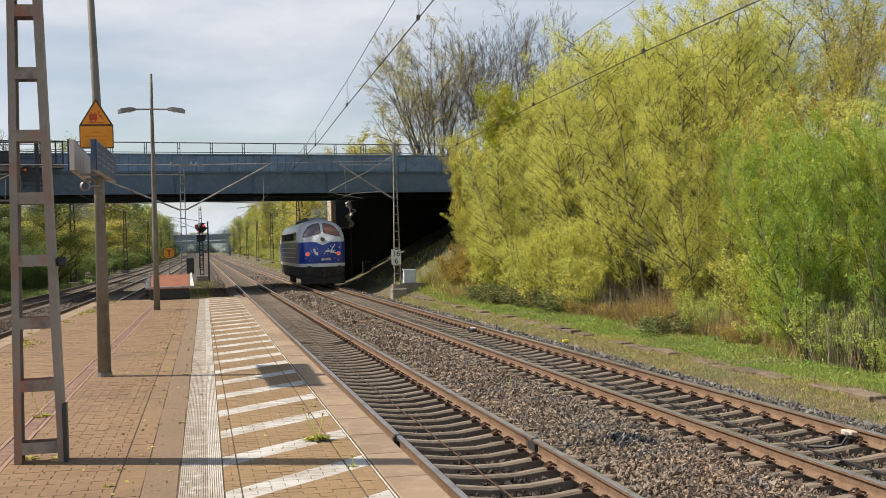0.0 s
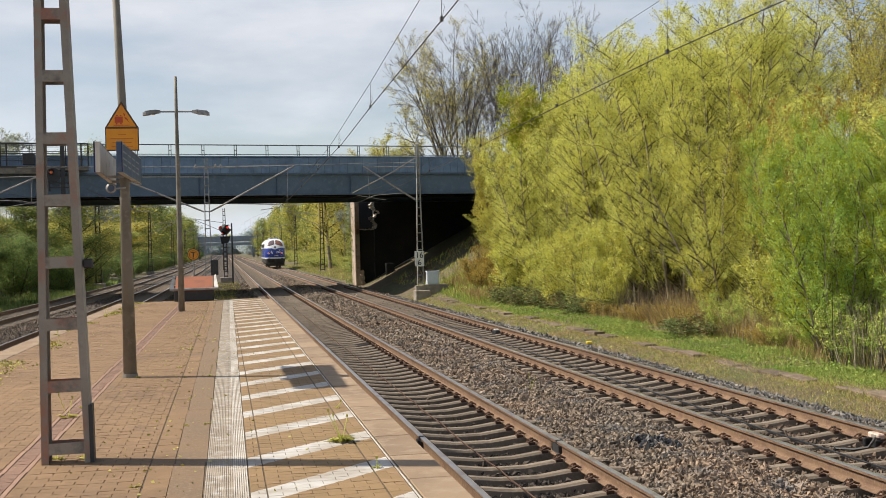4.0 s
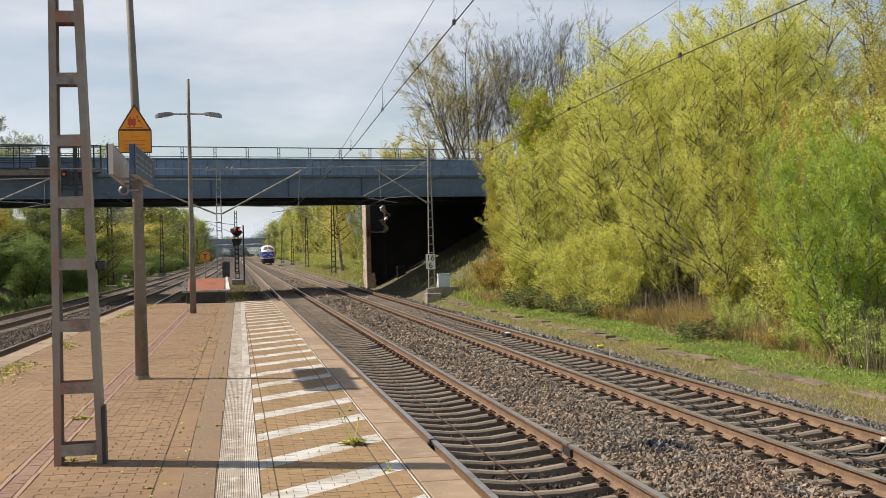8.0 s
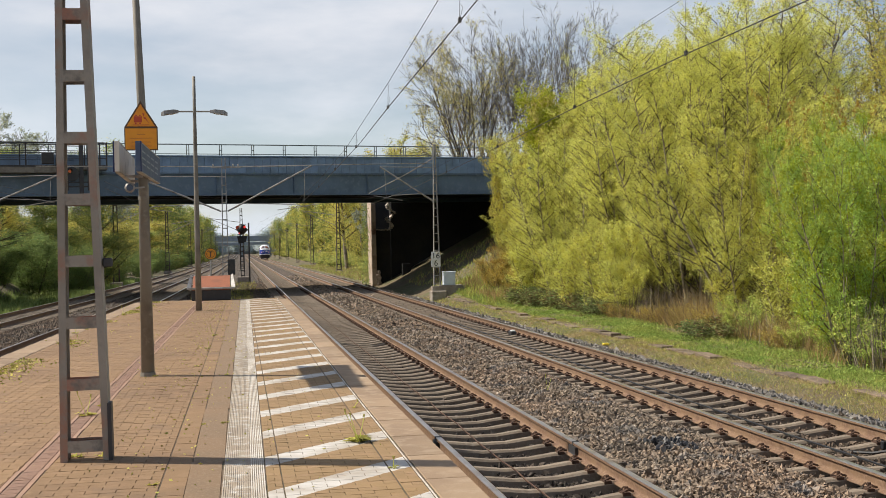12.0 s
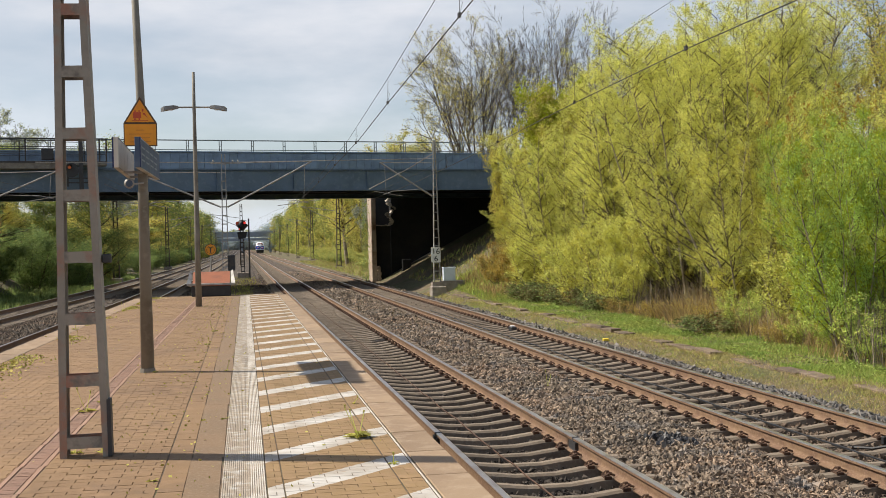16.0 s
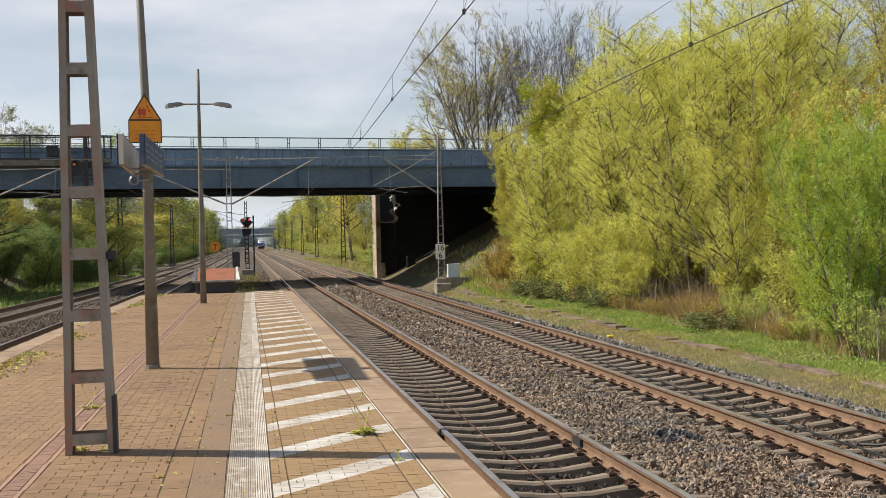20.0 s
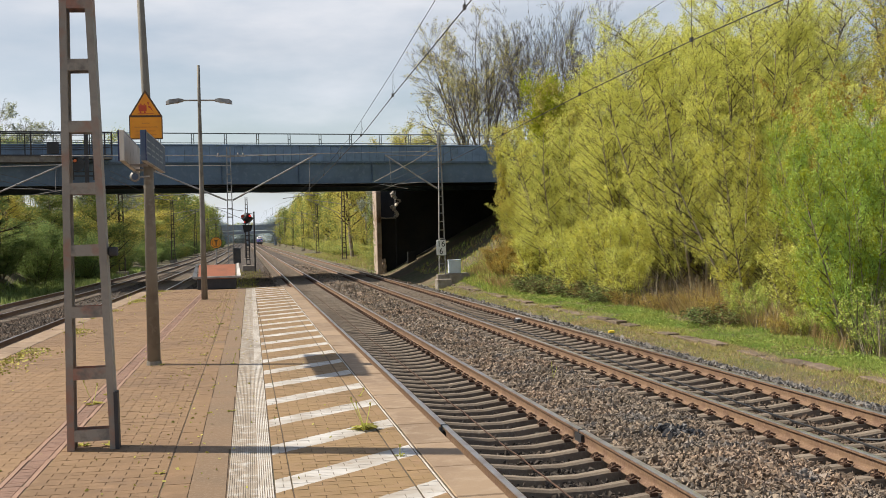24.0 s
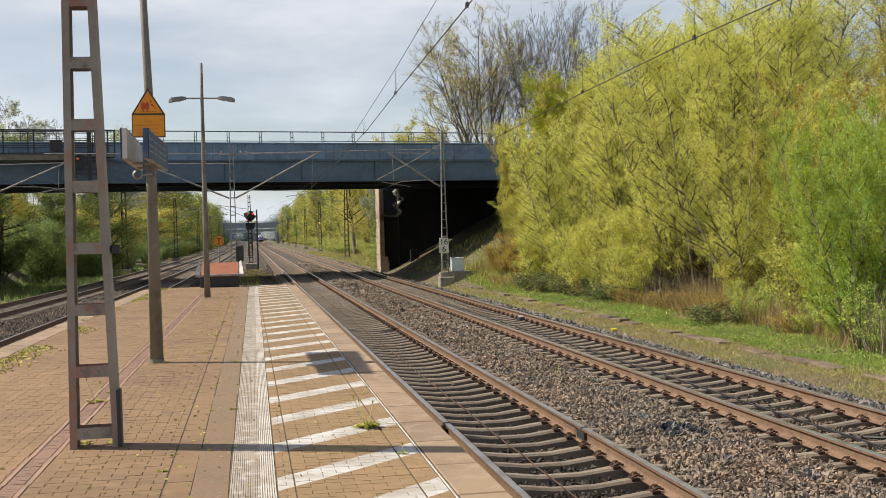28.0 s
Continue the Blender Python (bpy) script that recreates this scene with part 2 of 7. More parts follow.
M = dict(
    earth=material("earth", (0.12, 0.088, 0.05), 0.95, var=(((0.085, 0.10, 0.032), 0.35, 0.42, 0.6), ((0.2, 0.15, 0.09), 3, 0.48, 0.66), ((0.10, 0.075, 0.045), 12, 0.5, 0.65)), bump=((6, 0.05), (40, 0.01))),
    ballast=material("ballast", (0.085, 0.064, 0.047), 0.95, var=(((0.12, 0.085, 0.06), 0.4, 0.4, 0.65), ((0.03, 0.026, 0.022), 14, 0.5, 0.62)), bump=((16, 0.06), (40, 0.02))),
    ballast_dark=material("soiled_ballast", (0.075, 0.06, 0.046), 0.95, var=(((0.11, 0.083, 0.06), 0.5, 0.4, 0.65), ((0.04, 0.034, 0.028), 14, 0.5, 0.62)), bump=((16, 0.06), (40, 0.02))),
    stone=material("ballast_stone", (0.225, 0.177, 0.128), 0.9, var=(((0.26, 0.185, 0.126), 0.7, 0.42, 0.62), ((0.15, 0.14, 0.13), 2.1, 0.5, 0.7), ((0.36, 0.33, 0.29), 9, 0.6, 0.75)), bump=((60, 0.01),), island=0.62),
    stone_dark=material("dark_brown_stone", (0.105, 0.082, 0.06), 0.95, var=(((0.15, 0.105, 0.072), 0.6, 0.45, 0.65),), island=0.5),
    stone_gap=material("gap_dark_stone", (0.062, 0.05, 0.04), 0.95, var=(((0.10, 0.074, 0.054), 0.6, 0.45, 0.68),), island=0.5),
    stone_black=material("oily_stone", (0.02, 0.02, 0.022), 0.5, island=0.3),
    stone_grey=material("grey_stone", (0.225, 0.205, 0.18), 0.9, var=(((0.13, 0.12, 0.11), 3, 0.4, 0.7),), island=0.4),
    sleeper=material("sleeper_concrete", (0.215, 0.168, 0.12), 0.9, var=(((0.15, 0.115, 0.085), 4, 0.45, 0.72), ((0.25, 0.21, 0.165), 25, 0.5, 0.7)), bump=((60, 0.004),), objvar=0.15),
    trough=material("dirty_trough_concrete", (0.17, 0.125, 0.085), 0.95, var=(((0.09, 0.068, 0.045), 3, 0.45, 0.68), ((0.3, 0.25, 0.19), 7, 0.58, 0.72)), bump=((30, 0.01),), objvar=0.3),
    rail=material("rusty_rail", (0.222, 0.139, 0.08), 0.75, 0.2, var=(((0.15, 0.085, 0.055), 5, 0.4, 0.7), ((0.29, 0.19, 0.125), 30, 0.5, 0.75)), bump=((80, 0.002),)),
    rail_head=material("worn_rail_head", (0.58, 0.53, 0.49), 0.33, 0.9, var=(((0.42, 0.33, 0.27), 3, 0.45, 0.7),)),
    clip=material("rail_clip_steel", (0.075, 0.042, 0.028), 0.8, 0.3, var=(((0.13, 0.07, 0.04), 9, 0.4, 0.7),)),
    paver=material("clay_paver", (0.24, 0.147, 0.071), 0.9, var=(((0.19, 0.114, 0.059), 0.5, 0.4, 0.65), ((0.275, 0.172, 0.092), 5, 0.5, 0.72), ((0.18, 0.115, 0.07), 1.7, 0.58, 0.75)), bump=((50, 0.003),), island=0.06, objvar=0.05),
    paver_red=material("dull_red_paver", (0.26, 0.155, 0.105), 0.9, var=(((0.215, 0.128, 0.09), 2, 0.4, 0.7),), bump=((50, 0.003),), island=0.1),
    joint=material("joint_sand", (0.10, 0.068, 0.042), 0.95, var=(((0.07, 0.075, 0.03), 1.2, 0.5, 0.7), ((0.16, 0.105, 0.062), 4, 0.5, 0.7)), bump=((60, 0.004),)),
    tactile=material("ribbed_white_slab", (0.34, 0.285, 0.22), 0.85, var=(((0.265, 0.21, 0.15), 1.3, 0.45, 0.68), ((0.52, 0.49, 0.445), 9, 0.5, 0.7)), bump=((70, 0.002),), objvar=0.08),
    rib_paint=material("worn_white_rib_paint", (0.56, 0.52, 0.46), 0.85, var=(((0.38, 0.33, 0.26), 1.6, 0.44, 0.62), ((0.66, 0.63, 0.58), 7, 0.52, 0.7))),
    slab=material("edge_slab_concrete", (0.30, 0.21, 0.13), 0.9, var=(((0.225, 0.152, 0.095), 0.9, 0.4, 0.65), ((0.35, 0.26, 0.175), 6, 0.5, 0.7)), bump=((45, 0.003),), objvar=0.1),
    slab_pink=material("pink_grey_edging", (0.33, 0.20, 0.135), 0.9, var=(((0.26, 0.16, 0.11), 3, 0.4, 0.7),), bump=((50, 0.002),)),
    asphalt=material("brown_asphalt", (0.205, 0.132, 0.074), 0.92, var=(((0.175, 0.118, 0.07), 2, 0.4, 0.7), ((0.25, 0.18, 0.115), 30, 0.5, 0.7)), bump=((90, 0.004),)),
    wall=material("platform_wall_concrete", (0.25, 0.21, 0.17), 0.9, var=(((0.14, 0.12, 0.1), 1.5, 0.4, 0.7),), bump=((30, 0.006),)),
    mast=material("weathered_mast_steel", (0.315, 0.285, 0.24), 0.75, 0.1, var=(((0.235, 0.21, 0.175), 1.1, 0.4, 0.65), ((0.32, 0.175, 0.12), 1.9, 0.52, 0.66), ((0.24, 0.22, 0.195), 14, 0.5, 0.75)), bump=((40, 0.003),)),
    batten=material("rusty_batten_steel", (0.30, 0.27, 0.225), 0.75, 0.1, var=(((0.33, 0.165, 0.115), 2.6, 0.48, 0.6), ((0.17, 0.15, 0.13), 9, 0.5, 0.7)), bump=((40, 0.003),)),
    galv=material("grey_galvanised_steel", (0.36, 0.35, 0.33), 0.6, 0.4, var=(((0.17, 0.15, 0.13), 3, 0.45, 0.7),), bump=((50, 0.001),)),
    pole=material("brown_grey_pole", (0.215, 0.195, 0.16), 0.7, 0.2, var=(((0.14, 0.12, 0.095), 2.5, 0.45, 0.7), ((0.28, 0.26, 0.22), 9, 0.55, 0.75)), bump=((40, 0.002),)),
    dark=material("dark_steel", (0.045, 0.045, 0.048), 0.6, 0.3, var=(((0.08, 0.07, 0.06), 4, 0.5, 0.7),)),
    black=material("black_paint", (0.018, 0.018, 0.02), 0.5, var=(((0.03, 0.03, 0.03), 5, 0.5, 0.7),)),
    wire=material("catenary_wire", (0.07, 0.065, 0.06), 0.6, 0.5),
    orange=material("orange_sign_face", (0.85, 0.33, 0.02), 0.5, var=(((0.75, 0.27, 0.02), 5, 0.45, 0.7),), spec=0.4),
    red=material("red_print", (0.55, 0.07, 0.02), 0.5),
    white=material("white_enamel", (0.78, 0.78, 0.76), 0.4, var=(((0.62, 0.6, 0.56), 3, 0.5, 0.75),)),
    navy=material("navy_blue_trim", (0.012, 0.02, 0.09), 0.4),
    detector=material("dusty_beige_plastic", (0.62, 0.47, 0.38), 0.6, var=(((0.4, 0.27, 0.2), 14, 0.5, 0.68),)),
    board=material("blue_grey_board", (0.075, 0.105, 0.165), 0.6, var=(((0.14, 0.17, 0.215), 4, 0.45, 0.7),), spec=0.25),
    board_pale=material("pale_board_back", (0.62, 0.57, 0.49), 0.6, var=(((0.33, 0.28, 0.21), 3, 0.5, 0.72),)),
    bridge=material("blue_grey_bridge_paint", (0.11, 0.165, 0.225), 0.55, 0.1, var=(((0.085, 0.128, 0.175), 0.7, 0.4, 0.65), ((0.14, 0.19, 0.245), 4, 0.52, 0.72)), bump=((8, 0.004),)),
    bridge_pale=material("pale_bridge_panel", (0.17, 0.255, 0.37), 0.5, 0.1, var=(((0.12, 0.18, 0.255), 1.2, 0.4, 0.65),), objvar=0.08),
    bridge_dark=material("dark_bridge_soffit", (0.05, 0.05, 0.054), 0.9, var=(((0.06, 0.055, 0.05), 0.8, 0.5, 0.7),), bump=((5, 0.02),)),
    railing=material("bridge_railing_steel", (0.16, 0.19, 0.19), 0.6, 0.3, var=(((0.12, 0.12, 0.11), 2, 0.45, 0.7),)),
    concrete=material("stained_concrete", (0.30, 0.26, 0.215), 0.9, var=(((0.16, 0.12, 0.09), 0.8, 0.45, 0.68), ((0.36, 0.33, 0.29), 6, 0.5, 0.7)), bump=((12, 0.01), (60, 0.003))),
    # near-black base: the shade under the bridge is put into this concrete
    concrete_dark=material("shade_dark_abutment", (0.03, 0.031, 0.032), 0.95, var=(((0.045, 0.043, 0.04), 0.6, 0.4, 0.65),), bump=((6, 0.02),), spec=0.05),
    hatch=material("orange_red_lid", (0.30, 0.10, 0.045), 0.7, var=(((0.22, 0.08, 0.04), 2.5, 0.45, 0.7),), bump=((30, 0.003),)),
    cabinet=material("pale_blue_cabinet", (0.62, 0.69, 0.75), 0.5, var=(((0.5, 0.55, 0.6), 3, 0.5, 0.72),)),
    sign_rim=material("brown_sign_rim", (0.10, 0.05, 0.022), 0.6),
    red_faint=material("faded_red_print", (0.55, 0.16, 0.02), 0.6),
    board_text=material("faint_board_print", (0.19, 0.22, 0.265), 0.5),
    dark_brown=material("dark_brown_steel", (0.085, 0.07, 0.055), 0.8, 0.1, var=(((0.13, 0.09, 0.06), 3, 0.45, 0.7),)),
    yellow=material("yellow_paint", (0.85, 0.62, 0.05), 0.5),
    bark=material("grey_brown_bark", (0.13, 0.10, 0.07), 0.95, var=(((0.08, 0.062, 0.045), 3, 0.4, 0.65), ((0.19, 0.16, 0.12), 9, 0.55, 0.75)), bump=((25, 0.01),), island=0.15),
    bark_pale=material("pale_bark", (0.34, 0.29, 0.21), 0.9, var=(((0.17, 0.135, 0.1), 3, 0.45, 0.65),), island=0.2),
    twig_grey=material("grey_bare_twig", (0.125, 0.108, 0.095), 0.95, island=0.2),
    pier=material("brown_pier_concrete", (0.46, 0.37, 0.29), 0.9, var=(((0.2, 0.12, 0.08), 0.9, 0.48, 0.7), ((0.48, 0.38, 0.3), 5, 0.5, 0.7)), bump=((12, 0.015), (60, 0.003))),
    broken=material("pale_broken_concrete", (0.62, 0.56, 0.48), 0.9, var=(((0.36, 0.30, 0.24), 2.2, 0.45, 0.68),), bump=((14, 0.02), (60, 0.004))),
    # the far bridge's concrete, tinted blue to stand for haze
    far_concrete=material("haze_blue_concrete", (0.29, 0.34, 0.40), 0.9, var=(((0.23, 0.27, 0.32), 0.6, 0.4, 0.65),)),
    twig=material("bare_twig", (0.10, 0.078, 0.05), 0.95, island=0.25),
    cane=material("dry_brown_cane", (0.27, 0.19, 0.105), 0.9, var=(((0.2, 0.12, 0.06), 3, 0.4, 0.7),), island=0.35),
    leaf_yellow=leafy("yellow_green_spring_leaf", (0.77, 0.74, 0.185), (0.69, 0.695, 0.185), 0.28, 0.4),
    leaf_green=leafy("fresh_green_leaf", (0.35, 0.50, 0.11), (0.44, 0.53, 0.12), 0.3, 0.35),
    leaf_olive=leafy("olive_green_leaf", (0.61, 0.64, 0.185), (0.70, 0.69, 0.185), 0.28, 0.4),
    leaf_maple=leafy("deep_spring_green_leaf", (0.36, 0.42, 0.035), (0.43, 0.44, 0.045), 0.3, 0.4),
    leaf_rusty_olive=leafy("brownish_olive_leaf", (0.52, 0.48, 0.14), (0.52, 0.40, 0.11), 0.35, 0.3),
    leaf_dull=leafy("dull_olive_young_leaf", (0.55, 0.545, 0.10), (0.64, 0.57, 0.11), 0.3, 0.35),
    leaf_wood=leafy("soft_green_wood_leaf", (0.24, 0.325, 0.11), (0.34, 0.385, 0.12), 0.25),
    # aerial haze is put into the colours of the next two leaves
    leaf_distant=leafy("haze_blue_leaf", (0.46, 0.54, 0.59), (0.52, 0.58, 0.60), 0.12),
    leaf_hazy=leafy("haze_pale_leaf", (0.38, 0.41, 0.27), (0.44, 0.45, 0.28), 0.2),
    leaf_wood_pale=leafy("pale_olive_wood_leaf", (0.70, 0.59, 0.16), (0.58, 0.55, 0.15), 0.22),
    straw_rust=leafy("rusty_dry_grass", (0.43, 0.30, 0.14), (0.36, 0.30, 0.12), 0.45, 0.25),
    leaf_dark=leafy("dark_green_leaf", (0.21, 0.295, 0.105), (0.29, 0.36, 0.12)),
    weed=leafy("dull_weed_leaf", (0.30, 0.31, 0.07), (0.40, 0.34, 0.08), 0.5, 0.25),
    moss=leafy("dull_yellow_moss", (0.46, 0.40, 0.11), (0.34, 0.34, 0.09), 0.4, 0.1),
    leaf_bramble=leafy("dull_bramble_leaf", (0.13, 0.17, 0.06), (0.22, 0.15, 0.07), 0.4, 0.2),
    leaf_rust=leafy("rusty_young_leaf", (0.42, 0.24, 0.06), (0.45, 0.34, 0.06)),
    grass_lush=leafy("lush_grass_blade", (0.235, 0.345, 0.08), (0.36, 0.41, 0.105), 0.5, 0.3),
    grass=leafy("grass_blade", (0.36, 0.44, 0.10), (0.47, 0.45, 0.13), 0.5, 0.3),
    straw=leafy("dry_grass_blade", (0.50, 0.39, 0.19), (0.36, 0.33, 0.12), 0.35, 0.25),
    lamp_amber=glowing("lit_amber_lens", (0.8, 0.15, 0.03), (1.0, 0.25, 0.06), 0.1),
    lamp_red=glowing("lit_red_lens", (0.8, 0.05, 0.04), (1.0, 0.05, 0.03), 0.6),
    loco_blue=material("loco_blue_enamel", (0.018, 0.05, 0.36), 0.3, var=(((0.02, 0.05, 0.24), 2, 0.45, 0.7),), coat=0.4),
    loco_white=material("loco_white_enamel", (0.82, 0.83, 0.84), 0.35, var=(((0.55, 0.56, 0.57), 1.5, 0.5, 0.72),), coat=0.3),
    loco_dark=material("sooty_underframe", (0.03, 0.028, 0.027), 0.8, var=(((0.055, 0.045, 0.038), 4, 0.45, 0.7),)),
    loco_roof=material("grey_loco_roof", (0.33, 0.34, 0.35), 0.6, var=(((0.18, 0.18, 0.18), 1.2, 0.45, 0.7),)),
    # cab glass: grey and orange reflections are put into the base colours
    glass_grey=material("glass_grey_reflection", (0.16, 0.12, 0.125), 0.08, 0.0, spec=1.0),
    glass=material("cab_glass_orange_reflection", (0.25, 0.11, 0.065), 0.08, 0.0, spec=1.0),
)


def hatch_material():
    """Clay pavers with white slanting stripes painted across them, worn at the edges."""
    m = material("striped_clay_paver", (0.262, 0.168, 0.076), 0.9, var=(((0.212, 0.135, 0.063), 0.5, 0.4, 0.65), ((0.295, 0.186, 0.1), 5, 0.5, 0.72)), bump=((50, 0.003),), island=0.06, objvar=0.05)
    nt = m.node_tree
    bsdf = nt.nodes["Principled BSDF"]
    old = bsdf.inputs["Base Color"].links[0].from_socket

    def math_node(op, a, b=None):
        n = nt.nodes.new("ShaderNodeMath")
        n.operation = op
        for i, q in enumerate((a, b)):
            if q is None:
                continue
            if isinstance(q, (int, float)):
                n.inputs[i].default_value = q
            else:
                nt.links.new(q, n.inputs[i])
        return n.outputs[0]

    geo = nt.nodes.new("ShaderNodeNewGeometry")
    xyz = nt.nodes.new("ShaderNodeSeparateXYZ")
    nt.links.new(geo.outputs["Position"], xyz.inputs[0])
    wear = nt.nodes.new("ShaderNodeTexNoise")
    wear.inputs["Scale"].default_value, wear.inputs["Detail"].default_value = 14, 6
    nt.links.new(geo.outputs["Position"], wear.inputs["Vector"])
    s = math_node("ADD", xyz.outputs[1], math_node("MULTIPLY", xyz.outputs[0], -0.98))
    s = math_node("ADD", s, math_node("MULTIPLY", math_node("SUBTRACT", wear.outputs["Fac"], 0.5), 0.05))
    f = math_node("FRACT", math_node("DIVIDE", math_node("SUBTRACT", s, 8.50 - 25.9), 1.295))
    inside = math_node("LESS_THAN", f, 0.40 / 1.295)
    worn = nt.nodes.new("ShaderNodeMapRange")
    worn.inputs["From Min"].default_value, worn.inputs["From Max"].default_value = 0.78, 0.64
    nt.links.new(wear.outputs["Fac"], worn.inputs["Value"])
    inside = math_node("MULTIPLY", inside, worn.outputs[0])
    mix = nt.nodes.new("ShaderNodeMix")
    mix.data_type = "RGBA"
    tone = nt.nodes.new("ShaderNodeTexNoise")
    tone.inputs["Scale"].default_value = 3.0
    nt.links.new(geo.outputs["Position"], tone.inputs["Vector"])
    ramp = nt.nodes.new("ShaderNodeValToRGB")
    ramp.color_ramp.elements[0].position, ramp.color_ramp.elements[1].position = 0.35, 0.65
    ramp.color_ramp.elements[0].color, ramp.color_ramp.elements[1].color = (0.37, 0.325, 0.27, 1), (0.55, 0.525, 0.485, 1)
    nt.links.new(tone.outputs["Fac"], ramp.inputs["Fac"])
    nt.links.new(inside, mix.inputs[0])
    nt.links.new(old, mix.inputs[6])
    nt.links.new(ramp.outputs["Color"], mix.inputs[7])
    nt.links.new(mix.outputs[2], bsdf.inputs["Base Color"])
    return m


M["hatch_paver"] = hatch_material()

# ---- mesh tools ----
class Shape:
    """Collects vertices and faces of one mesh."""

    def __init__(self):
        self.v, self.f = [], []

    def add(self, verts, faces, at=None):
        n = len(self.v)
        self.v += [tuple(at @ Vector(p)) if at else tuple(p) for p in verts]
        self.f += [tuple(i + n for i in f) for f in faces]
        return self

    def box(self, x0, x1, y0, y1, z0, z1, c=0.0, at=None):
        """A block; c: width of its chamfered edges."""
        lo, hi = (x0, y0, z0), (x1, y1, z1)
        if not c:
            v = [(a, b, d) for a in (x0, x1) for b in (y0, y1) for d in (z0, z1)]
            return self.add(v, [(0, 1, 3, 2), (4, 6, 7, 5), (0, 4, 5, 1), (2, 3, 7, 6), (0, 2, 6, 4), (1, 5, 7, 3)], at)
        v, index, faces = [], {}, []
        for i in range(8):
            bits = (i >> 2 & 1, i >> 1 & 1, i & 1)
            for k in range(3):
                p = [hi[a] - c if bits[a] else lo[a] + c for a in range(3)]
                p[k] = hi[k] if bits[k] else lo[k]
                index[bits, k] = len(v)
                v.append(p)
        for k in range(3):
            a, b = [j for j in range(3) if j != k]
            for s in (0, 1):
                ring = []
                for ia, ib in ((0, 0), (1, 0), (1, 1), (0, 1)):
                    bits = [0, 0, 0]
                    bits[k], bits[a], bits[b] = s, ia, ib
                    ring.append(index[tuple(bits), k])
                faces.append(tuple(ring if (s == 1) == (k != 1) else ring[::-1]))
            for ia in (0, 1):
                for ib in (0, 1):
                    b0, b1 = [0, 0, 0], [0, 0, 0]
                    b0[a], b0[b], b1[a], b1[b], b1[k] = ia, ib, ia, ib, 1
                    faces.append((index[tuple(b0), a], index[tuple(b1), a], index[tuple(b1), b], index[tuple(b0), b]))
        for i in range(8):
            bits = (i >> 2 & 1, i >> 1 & 1, i & 1)
            faces.append(tuple(index[bits, k] for k in range(3)))
        return self.add(v, faces, at)

    def tube(self, points, radii, n=8, caps=True, at=None):
        """A round bar through the points."""
        points = [Vector(p) for p in points]
        radii = radii if isinstance(radii, (list, tuple)) else [radii] * len(points)
        v, faces = [], []
        for i, (p, r) in enumerate(zip(points, radii)):
            d = (points[min(i + 1, len(points) - 1)] - points[max(i - 1, 0)]).normalized()
            side = d.cross(Vector((0, 0, 1)) if abs(d.z) < 0.9 else Vector((1, 0, 0))).normalized()
            up = side.cross(d)
            v += [p + (side * math.cos(2 * math.pi * k / n) + up * math.sin(2 * math.pi * k / n)) * r for k in range(n)]
        for i in range(len(points) - 1):
            for k in range(n):
                faces.append((i * n + k, i * n + (k + 1) % n, (i + 1) * n + (k + 1) % n, (i + 1) * n + k))
        if caps:
            faces += [tuple(range(n - 1, -1, -1)), tuple(range((len(points) - 1) * n, len(points) * n))]
        return self.add(v, faces, at)

    def prism(self, outline, y0, y1, at=None):
        """An outline of (x, z) drawn out from y0 to y1."""
        n = len(outline)
        v = [(x, y0, z) for x, z in outline] + [(x, y1, z) for x, z in outline]
        faces = [(i, (i + 1) % n, n + (i + 1) % n, n + i) for i in range(n)] + [tuple(range(n - 1, -1, -1)), tuple(range(n, 2 * n))]
        return self.add(v, faces, at)

    def sweep(self, outline, path):
        """An outline of (x, z) carried along a path of (x, y) that runs away from the camera."""
        n, v = len(outline), []
        for px, py in path:
            v += [(px + x, py, z) for x, z in outline]
        faces = [(i * n + k, i * n + (k + 1) % n, (i + 1) * n + (k + 1) % n, (i + 1) * n + k) for i in range(len(path) - 1) for k in range(n)]
        return self.add(v, faces + [tuple(range(n - 1, -1, -1)), tuple(range((len(path) - 1) * n, len(path) * n))])


def mesh_of(name, shape, mat, smooth=False):
    me = bpy.data.meshes.new(name)
    me.from_pydata(shape.v, [], shape.f)
    bm = bmesh.new()
    bm.from_mesh(me)
    bmesh.ops.recalc_face_normals(bm, faces=bm.faces)
    bm.to_mesh(me)
    bm.free()
    me.materials.append(mat)
    if smooth:
        me.shade_smooth()
    return me


def part(name, shape, mat, parent=None, label="", smooth=False, kind=""):
    """One mesh object; under a thing or part where parent is given."""
    ob = new(name, shape if isinstance(shape, bpy.types.Mesh) else mesh_of(name, shape, mat, smooth))
    ob.parent = parent
    return tagged(ob, label, kind=kind)


def thing(name, label, category, at=None, group="", kind=""):
    ob = new(name)
    if at:
        ob.matrix_basis = at
    return tagged(ob, label, category, group, kind)


def poly_mesh(name, verts, corners, mat, smooth=False):
    """A mesh out of many loose faces of the same number of corners; verts: (n * corners, 3)."""
    verts = np.ascontiguousarray(verts, dtype=np.float32).reshape(-1, 3)
    me = bpy.data.meshes.new(name)
    n = len(verts)
    me.vertices.add(n)
    me.vertices.foreach_set("co", verts.ravel())
    me.loops.add(n)
    me.loops.foreach_set("vertex_index", np.arange(n, dtype=np.int32))
    me.polygons.add(n // corners)
    me.polygons.foreach_set("loop_start", np.arange(0, n, corners, dtype=np.int32))
    me.update(calc_edges=True)
    me.shade_flat()
    me.materials.append(mat)
    return me


